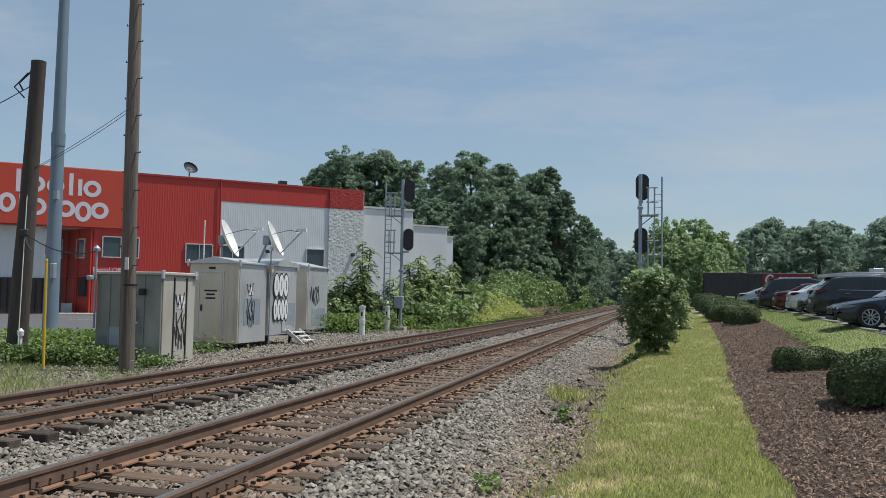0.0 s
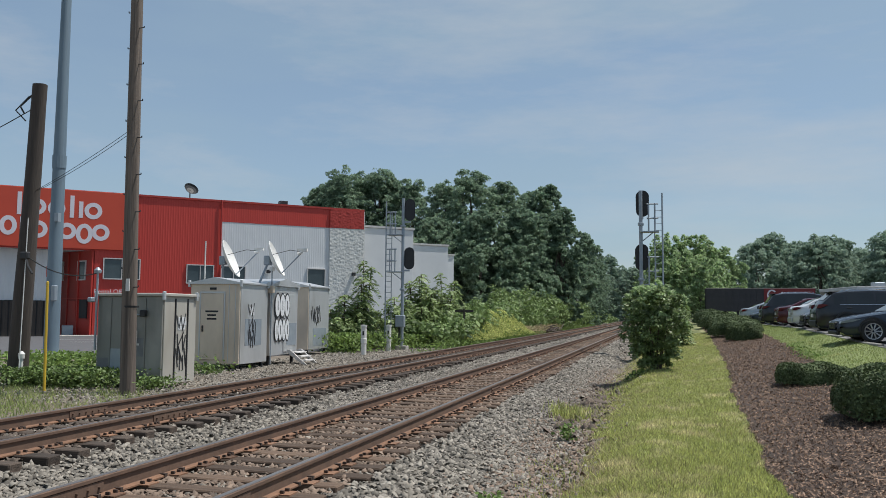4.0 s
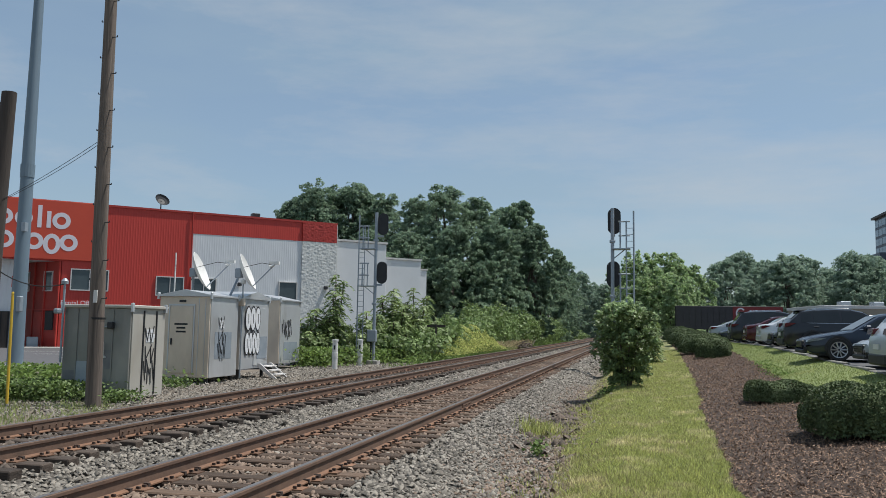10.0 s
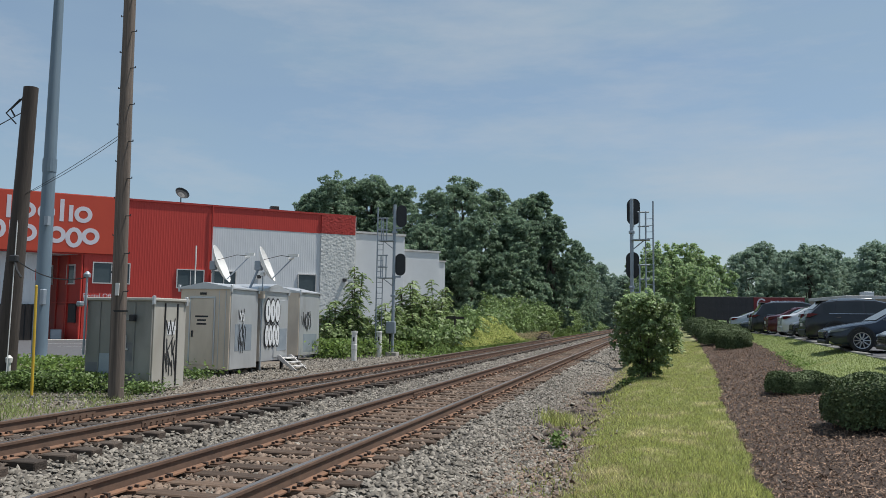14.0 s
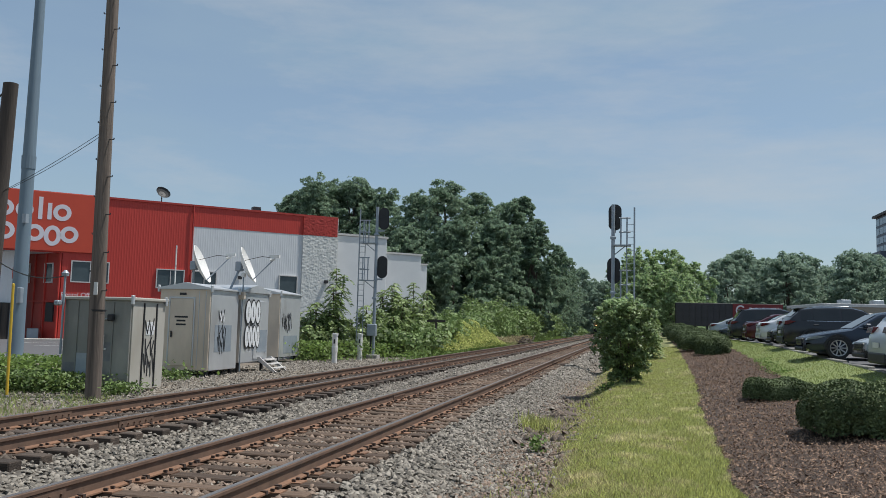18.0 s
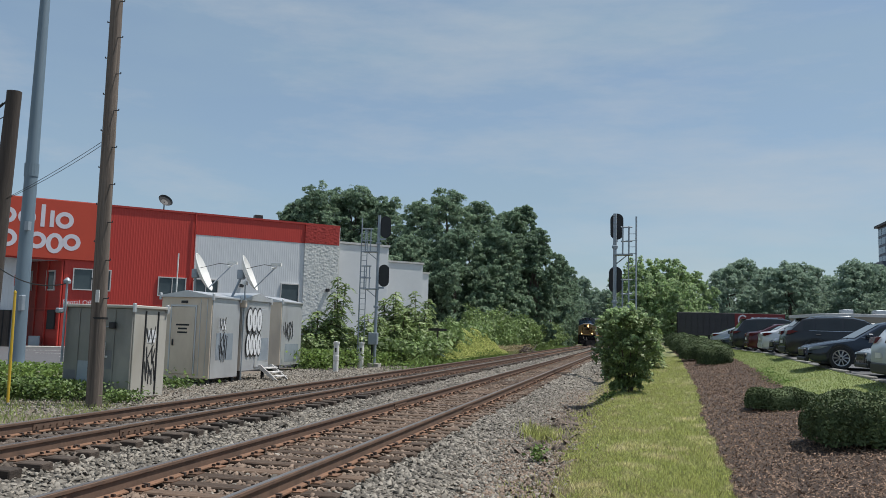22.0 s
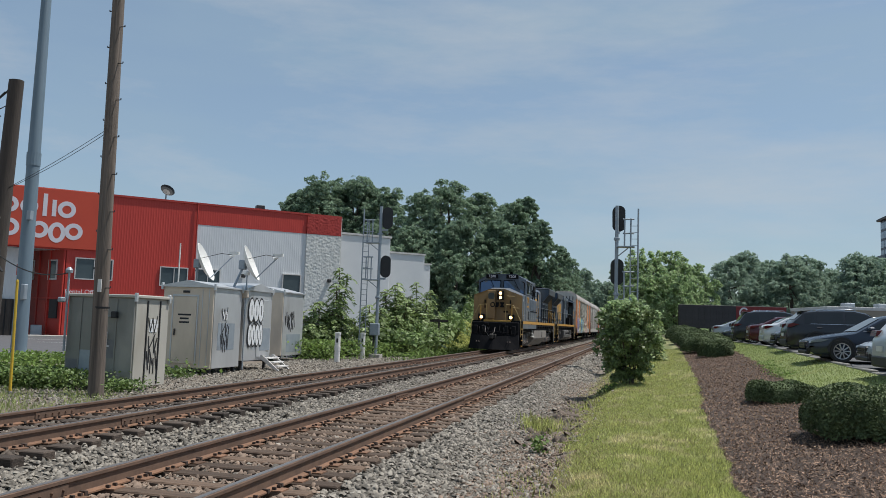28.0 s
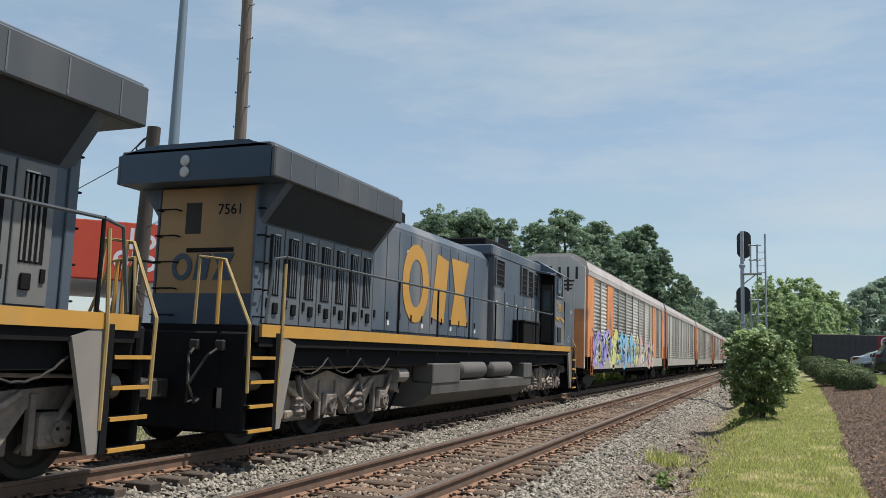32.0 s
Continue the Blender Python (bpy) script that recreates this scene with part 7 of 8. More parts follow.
    for s in (-1, 1):
        for y0, d in ((1.05, 1), (22.15, -1)):
            a, b = sorted((s * 0.98, s * 1.52))
            st = part("step_well", Geo().box(*sorted((s * 0.92, s * 0.98)), *sorted((y0, y0 + d * 0.75)), 0.3, 1.7).box(a, b, *sorted((y0 + d * 0.62, y0 + d * 0.72)), 0.3, 1.7), T["soot"], e, "black step well")
            for k in range(4):
                part("step", Geo().box(a, b, *sorted((y0 + d * 0.02, y0 + d * 0.6)), 0.30 + k * 0.34, 0.335 + k * 0.34), T["soot"], st)
                part("step_edge", Geo().box(*sorted((s * 1.5, s * 1.535)), *sorted((y0 + d * 0.02, y0 + d * 0.6)), 0.295 + k * 0.34, 0.34 + k * 0.34), T["stripe"], st, "yellow step edge")
            part("step_side_plate", Geo().prism([(y0 + d * 0.72, 0.3), (y0 + d * 0.86, 0.3), (y0 + d * 1.2, 1.55), (y0 + d * 0.72, 1.7)][::d], "x", *sorted((s * 1.44, s * 1.5))), T["tank"], e, "grey step side plate")
            rail_run(e, [(s * 1.5, y0 + d * 0.72, 0.55), (s * 1.53, y0 + d * 0.75, 1.7), (s * 1.5, y0 + d * 0.8, 2.75)], 0.024, T["rail_y"], "grab_rail")
            rail_run(e, [(s * 1.5, y0 - d * 0.02, 0.85), (s * 1.5, y0 - d * 0.05, 1.8), (s * 1.05, y0 - d * 0.08, 2.72), (s * 0.6, y0 - d * 0.08, 2.78), (s * 0.55, y0 - d * 0.05, 1.8)], 0.026, T["rail_y"], "grab_rail")
            rail_run(e, [(s * 0.95, y0 - d * 0.06, 1.8), (s * 0.95, y0 - d * 0.06, 2.74)], 0.03, T["stripe"], "rail_post")
            part("reflector", Geo().rod((s * 1.2, y0 + d * 0.6, 1.5), (s * 1.2, y0 + d * 0.58, 1.5), 0.07, n=12), T["rail_y"], e)
    # electrical cabin behind the cab
    for s in (-1, 1):
        if lead:
            part("equipment_case", Geo().prism([(s * 0.4, 1.82), (s * 1.5, 1.82), (s * 1.5, 3.25), (s * 1.2, 3.42), (s * 0.4, 3.42)][::s], "y", 5.3, 8.8), T["blue"], e, "blue equipment case")
            part("recessed_case", Geo().box(*sorted((s * 0.4, s * 1.16)), 8.8, 9.75, 1.82, 3.4, None, 0.02), T["blue"], e, "recessed blue locker")
            part("locker_door", Geo().box(*sorted((s * 1.161, s * 1.18)), 8.95, 9.65, 1.95, 3.1, None, 0.008), T["blue"], e)
            for k in range(3):
                part("case_door", Geo().box(*sorted((s * 1.5, s * 1.515)), 5.4 + k * 1.13, 6.5 + k * 1.13, 1.84, 2.45, None, 0.006), T["grey"], e, "grey lower access door")
                part("door_sticker", Geo().box(*sorted((s * 1.515, s * 1.519)), 6.0 + k * 1.13, 6.11 + k * 1.13, 2.0, 2.08), M["shed_b"], e, "small pale sticker")
            part("case_ledge", Geo().box(*sorted((s * 1.5, s * 1.545)), 5.35, 8.78, 2.47, 2.52), T["soot"], e)
            part("case_panel", Geo().box(*sorted((s * 1.5, s * 1.512)), 5.5, 6.6, 2.6, 3.2, None, 0.005), T["blue"], e)
            part("case_panel", Geo().box(*sorted((s * 1.5, s * 1.512)), 6.65, 8.72, 2.6, 3.22, None, 0.005), T["blue"], e)
            rail_run(e, [(s * 1.33, 5.5, 3.62), (s * 1.36, 10.6, 3.6)], 0.018, T["soot"])
            for y in (5.9, 6.9, 7.9):
                part("warning_sticker", Geo().box(*sorted((s * 1.082, s * 1.086)), y, y + 0.16, 3.55, 3.63), M["pvc"], e, "small white and red sticker")
            rail_run(e, [(s * 1.16, 9.3, 3.42), (s * 1.3, 9.5, 4.0), (s * 1.12, 10.9, 4.6)], 0.022, T["soot"], "conduit")
            rail_run(e, [(s * 1.35, 5.5, 3.9), (s * 1.4, 10.6, 3.86)], 0.022, T["soot"])
            for y in (5.6, 7.2, 8.6, 10.2):
                rail_run(e, [(s * 1.38, y, 3.3), (s * 1.38, y, 3.95)], 0.03, T["soot"], "rail_post")
            for k in range(3):
                gr = part("blower_grille", Geo().box(*sorted((s * 1.08, s * 1.14)), 5.65 + k * 1.15, 6.55 + k * 1.15, 3.78, 4.42), T["soot"], e, "black blower grille")
                for j in range(4):
                    part("louvre", Geo().box(*sorted((s * 1.14, s * 1.17)), 5.68 + k * 1.15, 6.52 + k * 1.15, 3.84 + j * 0.15, 3.88 + j * 0.15), T["blue"], gr)
                part("grille_post", Geo().box(*sorted((s * 1.1, s * 1.18)), 6.6 + k * 1.15, 6.72 + k * 1.15, 3.7, 4.45), M["galv"], e, "pale grille post")
            part("rear_grille", Geo().box(*sorted((s * 1.08, s * 1.13)), 10.0, 10.9, 3.65, 4.35), T["soot"], e, "black square grille")
        else:
            part("equipment_case", Geo().box(*sorted((s * 0.4, s * 0.98)), 4.35, 9.6, 1.82, 4.3), T["blue"], e, "blue equipment case")
            # wall and door coloured near black for the shadow behind the cab
            bk = part("rear_cab_wall", Geo().box(*sorted((s * 0.985, s * 1.47)), 4.352, 4.39, 1.84, 4.3), T["soot"], e, "rear wall of the cab, blackened for shade")
            part("cab_door", Geo().box(*sorted((s * 1.02, s * 1.42)), 4.39, 4.42, 1.9, 3.9, None, 0.01), T["wheel"], bk, "cab door darkened for shade")
            part("door_pane", Geo().box(*sorted((s * 1.1, s * 1.34)), 4.42, 4.43, 3.0, 3.7), M["glass"], bk)
            part("roof_overhang", Geo().add([(s * 0.98, 4.35, 4.38), (s * 1.5, 4.35, 4.3), (s * 1.5, 5.0, 4.24), (s * 0.98, 5.0, 4.34), (s * 0.98, 4.35, 4.3), (s * 1.5, 4.35, 4.22), (s * 1.5, 5.0, 4.18), (s * 0.98, 5.0, 4.28)], [(0, 1, 2, 3), (7, 6, 5, 4), (0, 4, 5, 1), (1, 5, 6, 2), (2, 6, 7, 3), (3, 7, 4, 0)]), T["blue"], e, "blue roof overhang above the doorway")
            bx = part("battery_box", Geo().box(*sorted((s * 0.985, s * 1.36)), 5.9, 7.7, 1.82, 2.5, None, 0.03), T["soot"], e, "black battery box on the walkway")
            part("box_lid", Geo().box(*sorted((s * 0.99, s * 1.39)), 5.87, 7.73, 2.5, 2.54), T["wheel"], bx)
            for y0, w, z0, z1 in ((4.9, 0.5, 3.5, 4.16), (5.55, 0.55, 3.42, 4.2), (6.25, 0.6, 3.42, 4.24), (8.75, 0.75, 3.5, 4.2)):
                gr = part("blower_grille", Geo().box(*sorted((s * 0.98, s * 1.02)), y0, y0 + w, z0, z1), T["soot"], e, "black blower grille")
                part("grille_frame", Geo().box(*sorted((s * 0.98, s * 1.035)), y0 - 0.06, y0, z0 - 0.05, z1 + 0.05).box(*sorted((s * 0.98, s * 1.035)), y0 + w, y0 + w + 0.06, z0 - 0.05, z1 + 0.05).box(*sorted((s * 0.98, s * 1.035)), y0, y0 + w, z1, z1 + 0.05), T["grey"], gr)
                for k in range(4):
                    part("louvre", Geo().box(*sorted((s * 1.02, s * 1.03)), y0 + 0.02, y0 + w - 0.02, z0 + 0.08 + k * 0.17, z0 + 0.11 + k * 0.17), T["wheel"], gr)
            for y0 in (4.6, 5.6, 6.6, 7.6, 8.6):
                part("case_door", Geo().box(*sorted((s * 0.981, s * 1.0)), y0 + 0.02, y0 + 0.96, 1.9, 3.32, None, 0.006), T["blue"], e)
                part("door_sticker", Geo().box(*sorted((s * 1.0, s * 1.004)), y0 + 0.7, y0 + 0.8, 2.9, 3.02), M["pvc"], e, "small white sticker")
            for k in range(6):
                part("vent_slat", Geo().box(*sorted((s * 1.0, s * 1.012)), 4.75, 5.35, 2.0 + 0.09 * k, 2.04 + 0.09 * k), T["soot"], e)
    if lead:
        part("upper_case", Geo().box(-1.08, 1.08, 5.3, 11.2, 3.40, 4.62, None, 0.04), T["blue"], e, "blue upper equipment case")
    else:
        part("upper_case", Geo().box(-0.98, 0.98, 4.36, 9.8, 4.3, 4.62, None, 0.04), T["blue"], e, "blue upper equipment case")
        part("case_top_box", Geo().box(-0.7, 0.7, 7.0, 9.6, 4.6, 4.85, None, 0.04), T["soot"], e)
    # engine hood
    hs = [(-0.82, 1.82), (0.82, 1.82), (0.82, 4.16), (0.66, 4.36), (-0.66, 4.36), (-0.82, 4.16)]
    part("engine_hood", Geo().prism(hs, "y", 9.6 if not lead else 10.2, 17.2), T["blue"], e, "blue engine hood")
    part("exhaust_chimney", Geo().box(-0.4, 0.4, 14.6, 15.9, 4.36, 4.72, None, 0.05), T["soot"], e, "black exhaust chimney")
    part("hood_lug", Geo().box(-0.5, -0.2, 12.0, 12.3, 4.36, 4.5, None, 0.03), T["soot"], e)
    for s in (-1, 1):
        door_row(e, 10.35, 17.1, 11, s * 0.82, 1.9, 4.08, T["blue"])
        door_row(e, 17.3, 21.1, 7, s * 0.92, 1.86, 3.4, T["grey"], 1)
        mk = []
        cy = 13.35
        mk.append(("ring", ring(-1.05, 0, 0.5, 0.62, 0.24, 0.004, 24)))
        mk.append(("bar", Geo().prism([(-0.42, -0.5), (0.12, -0.58), (0.3, 0.5), (-0.22, 0.58)], "y", -0.004, 0)))
        mk.append(("bar", Geo().prism([(0.42, 0.58), (0.62, 0.0), (0.42, -0.58), (1.28, -0.58), (1.06, 0.0), (1.28, 0.58)], "y", -0.004, 0)))
        if lead:
            mk.append(("bracket", stroke([(-1.7, 0.85), (-1.95, 0.85), (-1.95, -0.75), (-1.7, -0.75)], 0.13)))
            mk.append(("bracket", stroke([(1.6, 0.85), (1.85, 0.85), (1.85, -0.75), (1.6, -0.75)], 0.13)))
            for xx in (-1.5, -1.2, 1.1, 1.4):
                mk.append(("dot", ring(xx, -1.05, 0.13, 0.13, 0.129, 0.004, 14)))
        for nm, g in mk:
            ob = part("logo_shape", g, T["stripe"], e, "worn plain yellow shape")
            ob.matrix_basis = pose(s * 0.857, cy, 3.02, 0, 0, 90 * s) @ (Matrix() if lead else Matrix.Diagonal((1.5, 1, 1.44, 1)))
    for s in (-1, 1):
        for k in range(7):
            part("door_sticker", Geo().box(*sorted((s * 0.851, s * 0.856)), 10.75 + 0.92 * k, 10.86 + 0.92 * k, 2.02 + 1.6 * (k % 2), 2.12 + 1.6 * (k % 2)), M["pvc"], e, "small white sticker")
        for k in range(7):
            part("door_placard", Geo().box(*sorted((s * 0.951, s * 0.956)), 17.42 + 0.543 * k, 17.6 + 0.543 * k, 3.2, 3.3), M["pvc"], e, "small white placard")
            part("latch_box", Geo().box(*sorted((s * 0.95, s * 0.985)), 17.45 + 0.543 * k, 17.58 + 0.543 * k, 2.02, 2.2, None, 0.01), T["soot"], e)
        for k in range(6):
            part("wing_rivet_strip", Geo().box(*sorted((s * 1.5, s * 1.506)), 17.6 + 0.75 * k, 17.62 + 0.75 * k, 4.06, 4.46), T["grey"], e)
    # radiator end
    part("radiator_body", Geo().prism([(-0.92, 1.82), (0.92, 1.82), (0.92, 3.42), (1.42, 4.05), (1.42, 4.48), (-1.42, 4.48), (-1.42, 4.05), (-0.92, 3.42)], "y", 17.25, 21.3), T["blue"], e, "blue radiator cab with overhanging wings")
    for s in (-1, 1):
        fs_ = part("wing_fascia", Geo().box(*sorted((s * 1.42, s * 1.5)), 17.2, 21.8, 4.02, 4.5, None, 0.02), T["fascia"], e, "grey radiator wing edge")
        part("wing_screen", Geo().add([(s * 0.95, 17.4, 3.44), (s * 0.95, 21.1, 3.44), (s * 1.43, 21.1, 4.04), (s * 1.43, 17.4, 4.04)], [(0, 1, 2, 3)]), T["mesh"], e, "dark radiator screen")
    part("wing_top", Geo().box(-1.42, 1.42, 17.2, 21.8, 4.48, 4.56, None, 0.02), T["blue"], e)
    part("radiator_grille", Geo().prism([(-1.0, 4.56), (1.0, 4.56), (0.8, 4.7), (-0.8, 4.7)], "y", 17.4, 21.5), T["soot"], e, "black roof grille")
    part("wing_end", Geo().prism([(-1.42, 4.02), (1.42, 4.02), (1.42, 4.5), (0.9, 4.62), (-0.9, 4.62), (-1.42, 4.5)], "y", 21.3, 21.8), T["navy"], e, "wing end in shade-darkened blue")
    rear = part("rear_face", Geo().box(-0.92, 0.92, 21.3, 21.38, 1.82, 4.0, None, 0.02), T["gold"], e, "dull yellow rear face")
    for s in (-1, 1):
        part("corner_post", Geo().box(*sorted((s * 0.915, s * 0.955)), 21.26, 21.4, 1.82, 4.0, None, 0.01), T["blue"], rear, "blue corner edge")
        for k in range(5):
            z = 1.95 + 0.42 * k
            part("grab_iron", Geo().pipe([(s * 0.86, 21.38, z), (s * 0.86, 21.52, z), (s * 0.5, 21.52, z), (s * 0.5, 21.38, z)], 0.014, 5), T["soot"], rear, "dark grab iron") if s > 0 else None
            part("side_grab_iron", Geo().pipe([(s * 0.95, 21.1, z), (s * 1.05, 21.12, z), (s * 1.05, 21.34, z), (s * 0.95, 21.36, z)], 0.014, 5), T["soot"], rear, "dark grab iron") if s < 0 else None
    part("rear_base", Geo().box(-0.92, 0.92, 21.382, 21.4, 1.82, 2.3), T["navy"], rear, "lower band in shade-darkened blue")
    # no hollow here: a flat plate coloured as dark as the recess's shade
    part("rear_recess", Geo().box(0.1, 0.4, 21.36, 21.385, 3.25, 3.75), T["wheel"], rear, "flat plate darkened as a recess")
    rn = part("rear_number", text_mesh(number, 0.24, T["soot"], 0.003), None, rear, "dark road number")
    rn.matrix_basis = pose(-0.45, 21.384, 3.62, 90, 0, 180)
    for g in (ring(-0.36, 0, 0.17, 0.19, 0.07, 0.01, 18), Geo().prism([(-0.16, -0.18), (0.06, -0.18), (0.12, 0.18), (-0.1, 0.18)], "y", -0.01, 0),
              Geo().prism([(0.16, 0.18), (0.25, 0.0), (0.16, -0.18), (0.5, -0.18), (0.41, 0.0), (0.5, 0.18)], "y", -0.01, 0)):
        part("rear_mark", g, T["navy"], rear, "plain dark blue mark").matrix_basis = pose(0.0, 21.384, 2.72, 0, 0, 180) @ Matrix.Scale(1.15, 4)
    part("rear_latch_plate", Geo().box(-0.55, 0.35, 21.37, 21.386, 2.95, 3.02), T["soot"], rear)
    for x, dx in ((-1.0, 0.25), (-0.55, -0.2), (0.5, 0.25), (0.95, -0.25)):
        part("air_hose", Geo().pipe([(x, 22.12, 1.5), (x + dx * 0.3, 22.35, 1.35), (x + dx, 22.5, 0.95), (x + dx * 1.3, 22.42, 0.7), (x + dx * 1.1, 22.25, 0.75)], 0.022, 6), T["wheel"], e, "dusty black air hose")
        part("hose_bracket", Geo().box(x - 0.08, x + 0.08, 22.1, 22.2, 1.42, 1.58, None, 0.02), T["wheel"], e)
    part("mu_cable", Geo().pipe([(0.7, 22.1, 1.85), (0.75, 22.4, 1.75), (0.85, 22.55, 1.5), (0.6, 22.5, 1.25), (0.4, 22.3, 1.4)], 0.04, 6), T["rail_y"], e, "tan jumper cable")
    for z in (4.16, 4.34):
        part("rear_light", Geo().lathe([(0, 0.03), (0.07, 0.02), (0.09, 0)], (0.15, 21.81, z), (0, 1, 0), 14), T["unlit"], e, "clear rear light")
    # walkway handrails
    for s in (-1, 1):
        y0 = 8.95 if lead else 4.6
        posts = [y0 + k * (21.3 - y0) / 8 for k in range(9)]
        rail_run(e, [(s * 1.46, y0 - 0.05, 2.9)] + [(s * 1.46, y, 2.86) for y in posts] + [(s * 1.46, 21.6, 2.8), (s * 1.46, 21.75, 1.85)], 0.024, T["rail_g"])
        for y in posts:
            rail_run(e, [(s * 1.46, y, 1.4), (s * 1.46, y, 2.88)], 0.024, T["soot"], "rail_post")
    # tank
    tk = part("fuel_tank", Geo().prism([(-1.0, 0.2), (1.0, 0.2), (1.42, 0.62), (1.49, 0.72), (1.5, 1.24), (-1.5, 1.24), (-1.49, 0.72), (-1.42, 0.62)], "y", 7.5, 15.2) if lead else
              Geo().prism([(-1.0, 0.28), (1.0, 0.28), (1.46, 0.58), (1.48, 0.82), (0.98, 0.86), (0.98, 1.24), (-0.98, 1.24), (-0.98, 0.86), (-1.48, 0.82), (-1.46, 0.58)], "y", 7.2, 15.3), T["tank"] if lead else T["tank_b"], e, "dusty grey fuel tank")
    if lead:
        for s in (-1, 1):
            part("filler_slot", Geo().box(*sorted((s * 1.475, s * 1.5)), 12.3, 12.5, 0.78, 1.16), T["soot"], tk, "dark gauge slot")
        part("bell", Geo().lathe([(0.03, 0.3), (0.1, 0.25), (0.13, 0.1), (0.2, 0.0)], (1.4, 7.3, 0.8)).rod((1.4, 7.3, 1.1), (1.4, 7.3, 1.25), 0.05), M["shed"], e, "dull brass bell")
    else:
        for s in (-1, 1):
            for y in (9.2, 11.5):
                part("air_reservoir", Geo().lathe([(0, -0.95), (0.15, -0.93), (0.23, -0.85), (0.23, 0.85), (0.15, 0.93), (0, 0.95)], (s * 1.25, y + 0.9, 1.08), (0, 1, 0), 16), T["tank_b"], tk, "grey air reservoir", True)
            part("tank_end", Geo().box(*sorted((s * 1.0, s * 1.5)), 13.6, 15.3, 0.8, 1.24, None, 0.02), T["tank_b"], tk)
            part("tank_end", Geo().box(*sorted((s * 1.0, s * 1.5)), 7.2, 8.1, 0.8, 1.24, None, 0.02), T["tank_b"], tk)
    for s in (-1, 1):
        for k in range(3):
            y = 17.4 + k * 1.2
            rail_run(e, [(s * 1.42, y + 1.2 * q / 14, 1.34 - 0.26 * (1 - (q / 7 - 1) ** 2) + 0.012 * (q % 2)) for q in range(15)], 0.015, T["wheel"], "safety_chain")
        part("under_piping", Geo().pipe([(s * 1.3, 2.0, 1.25), (s * 1.32, 7.3, 1.28)], 0.05).pipe([(s * 1.3, 15.4, 1.28), (s * 1.3, 21.0, 1.25)], 0.05), T["soot"], e)
    truck(e, (2.45, 4.5, 6.55))
    truck(e, (17.05, 19.15, 21.2))
    return e


lead_engine = locomotive("leading blue and yellow diesel locomotive with lit headlights", "7208", True)
rear_engine = locomotive("second blue and yellow diesel locomotive running backwards", "7561", False)
TRAIN += [(lead_engine, 0.0, 0), (rear_engine, 46.3, 180)]

# autoracks
RK = 27.2
N_BAY = 11
zz = []
z = 1.5
while z < 4.75:
    zz += [(0.0, z), (0.0, z + 0.07), (0.035, z + 0.09), (0.035, z + 0.145)]
    z += 0.165
zz = [(x, zv) for x, zv in zz]


def corrugated(w):
    g = Geo()
    n = len(zz)
    vs = [(x, y, zv) for y in (0, w) for x, zv in zz]
    g.add(vs, [(i, i + 1, n + i + 1, n + i) for i in range(n - 1)])
    return g


bay_w = (RK - 1.6) / N_BAY
bay_mesh = mesh_of("side_panel", corrugated(bay_w - 0.1), T["panel"])


def autorack(label, post_m, few):
    a = thing("autorack_car", label, "rail car", None, "autorack cars of the train")
    part("underframe", Geo().box(-1.3, 1.3, 0.3, RK - 0.3, 0.75, 1.1), T["soot"], a, "dark underframe")
    part("deck_core", Geo().box(-1.38, 1.38, 0.35, RK - 0.35, 1.1, 5.0), T["door"], a, "dim inner decks")
    for s in (-1, 1):
        part("side_sill", Geo().box(*sorted((s * 1.38, s * 1.5)), 0.2, RK - 0.2, 0.95, 1.48, None, 0.01), T["sill"], a, "side sill")
        part("eave", Geo().box(*sorted((s * 1.36, s * 1.52)), 0.2, RK - 0.2, 4.78, 5.0, None, 0.02), T["roof"], a, "roof edge rail")
        for i in range(N_BAY):
            p = part("side_panel", bay_mesh, None, a)
            p.matrix_basis = pose(s * 1.42, 0.85 + bay_w * i + (0 if s > 0 else bay_w - 0.1), 0, 0, 0, 0 if s > 0 else 180)
        for i in range(N_BAY + 1):
            wide = i in (0, 2, N_BAY - 2, N_BAY) if few else i in (0, N_BAY)
            y = 0.8 + bay_w * i
            w = 0.78 if wide and i not in (0, N_BAY) else 0.07
            part("post", Geo().box(*sorted((s * 1.4, s * 1.49)), y - w, y + w, 1.45, 4.8), post_m if wide else T["panel"], a, "painted post" if wide else "")
        for y0, ew in ((0.2, 1.3), (RK - 1.5, 1.3)):
            part("end_panel", Geo().box(*sorted((s * 1.36, s * 1.5)), y0, y0 + ew, 0.95, 4.8, None, 0.01), post_m, a, "painted end panel")
        for y0 in (0.6, RK - 0.9):
            g = Geo()
            for yy in (y0, y0 + 0.35):
                g.rod((s * 1.55, yy, 0.7), (s * 1.55, yy, 2.3), 0.02, n=5)
            for k in range(5):
                g.rod((s * 1.55, y0, 0.8 + 0.35 * k), (s * 1.55, y0 + 0.35, 0.8 + 0.35 * k), 0.015, n=5)
            part("ladder", g, post_m, a, "small steel ladder")
    part("roof", Geo().prism([(-1.52, 5.0), (1.52, 5.0), (1.42, 5.35), (0.8, 5.7), (-0.8, 5.7), (-1.42, 5.35)], "y", 0.15, RK - 0.15), T["roof"], a, "pale chamfered metal roof")
    for i in range(18):
        y = 0.6 + i * 1.5
        part("roof_rib", Geo().prism([(-1.43, 5.34), (1.43, 5.34), (1.44, 5.38), (0.81, 5.73), (-0.81, 5.73), (-1.44, 5.38)], "y", y, y + 0.06), T["roof"], a)
    for y0, y1 in ((0.02, 0.2), (RK - 0.2, RK - 0.02)):
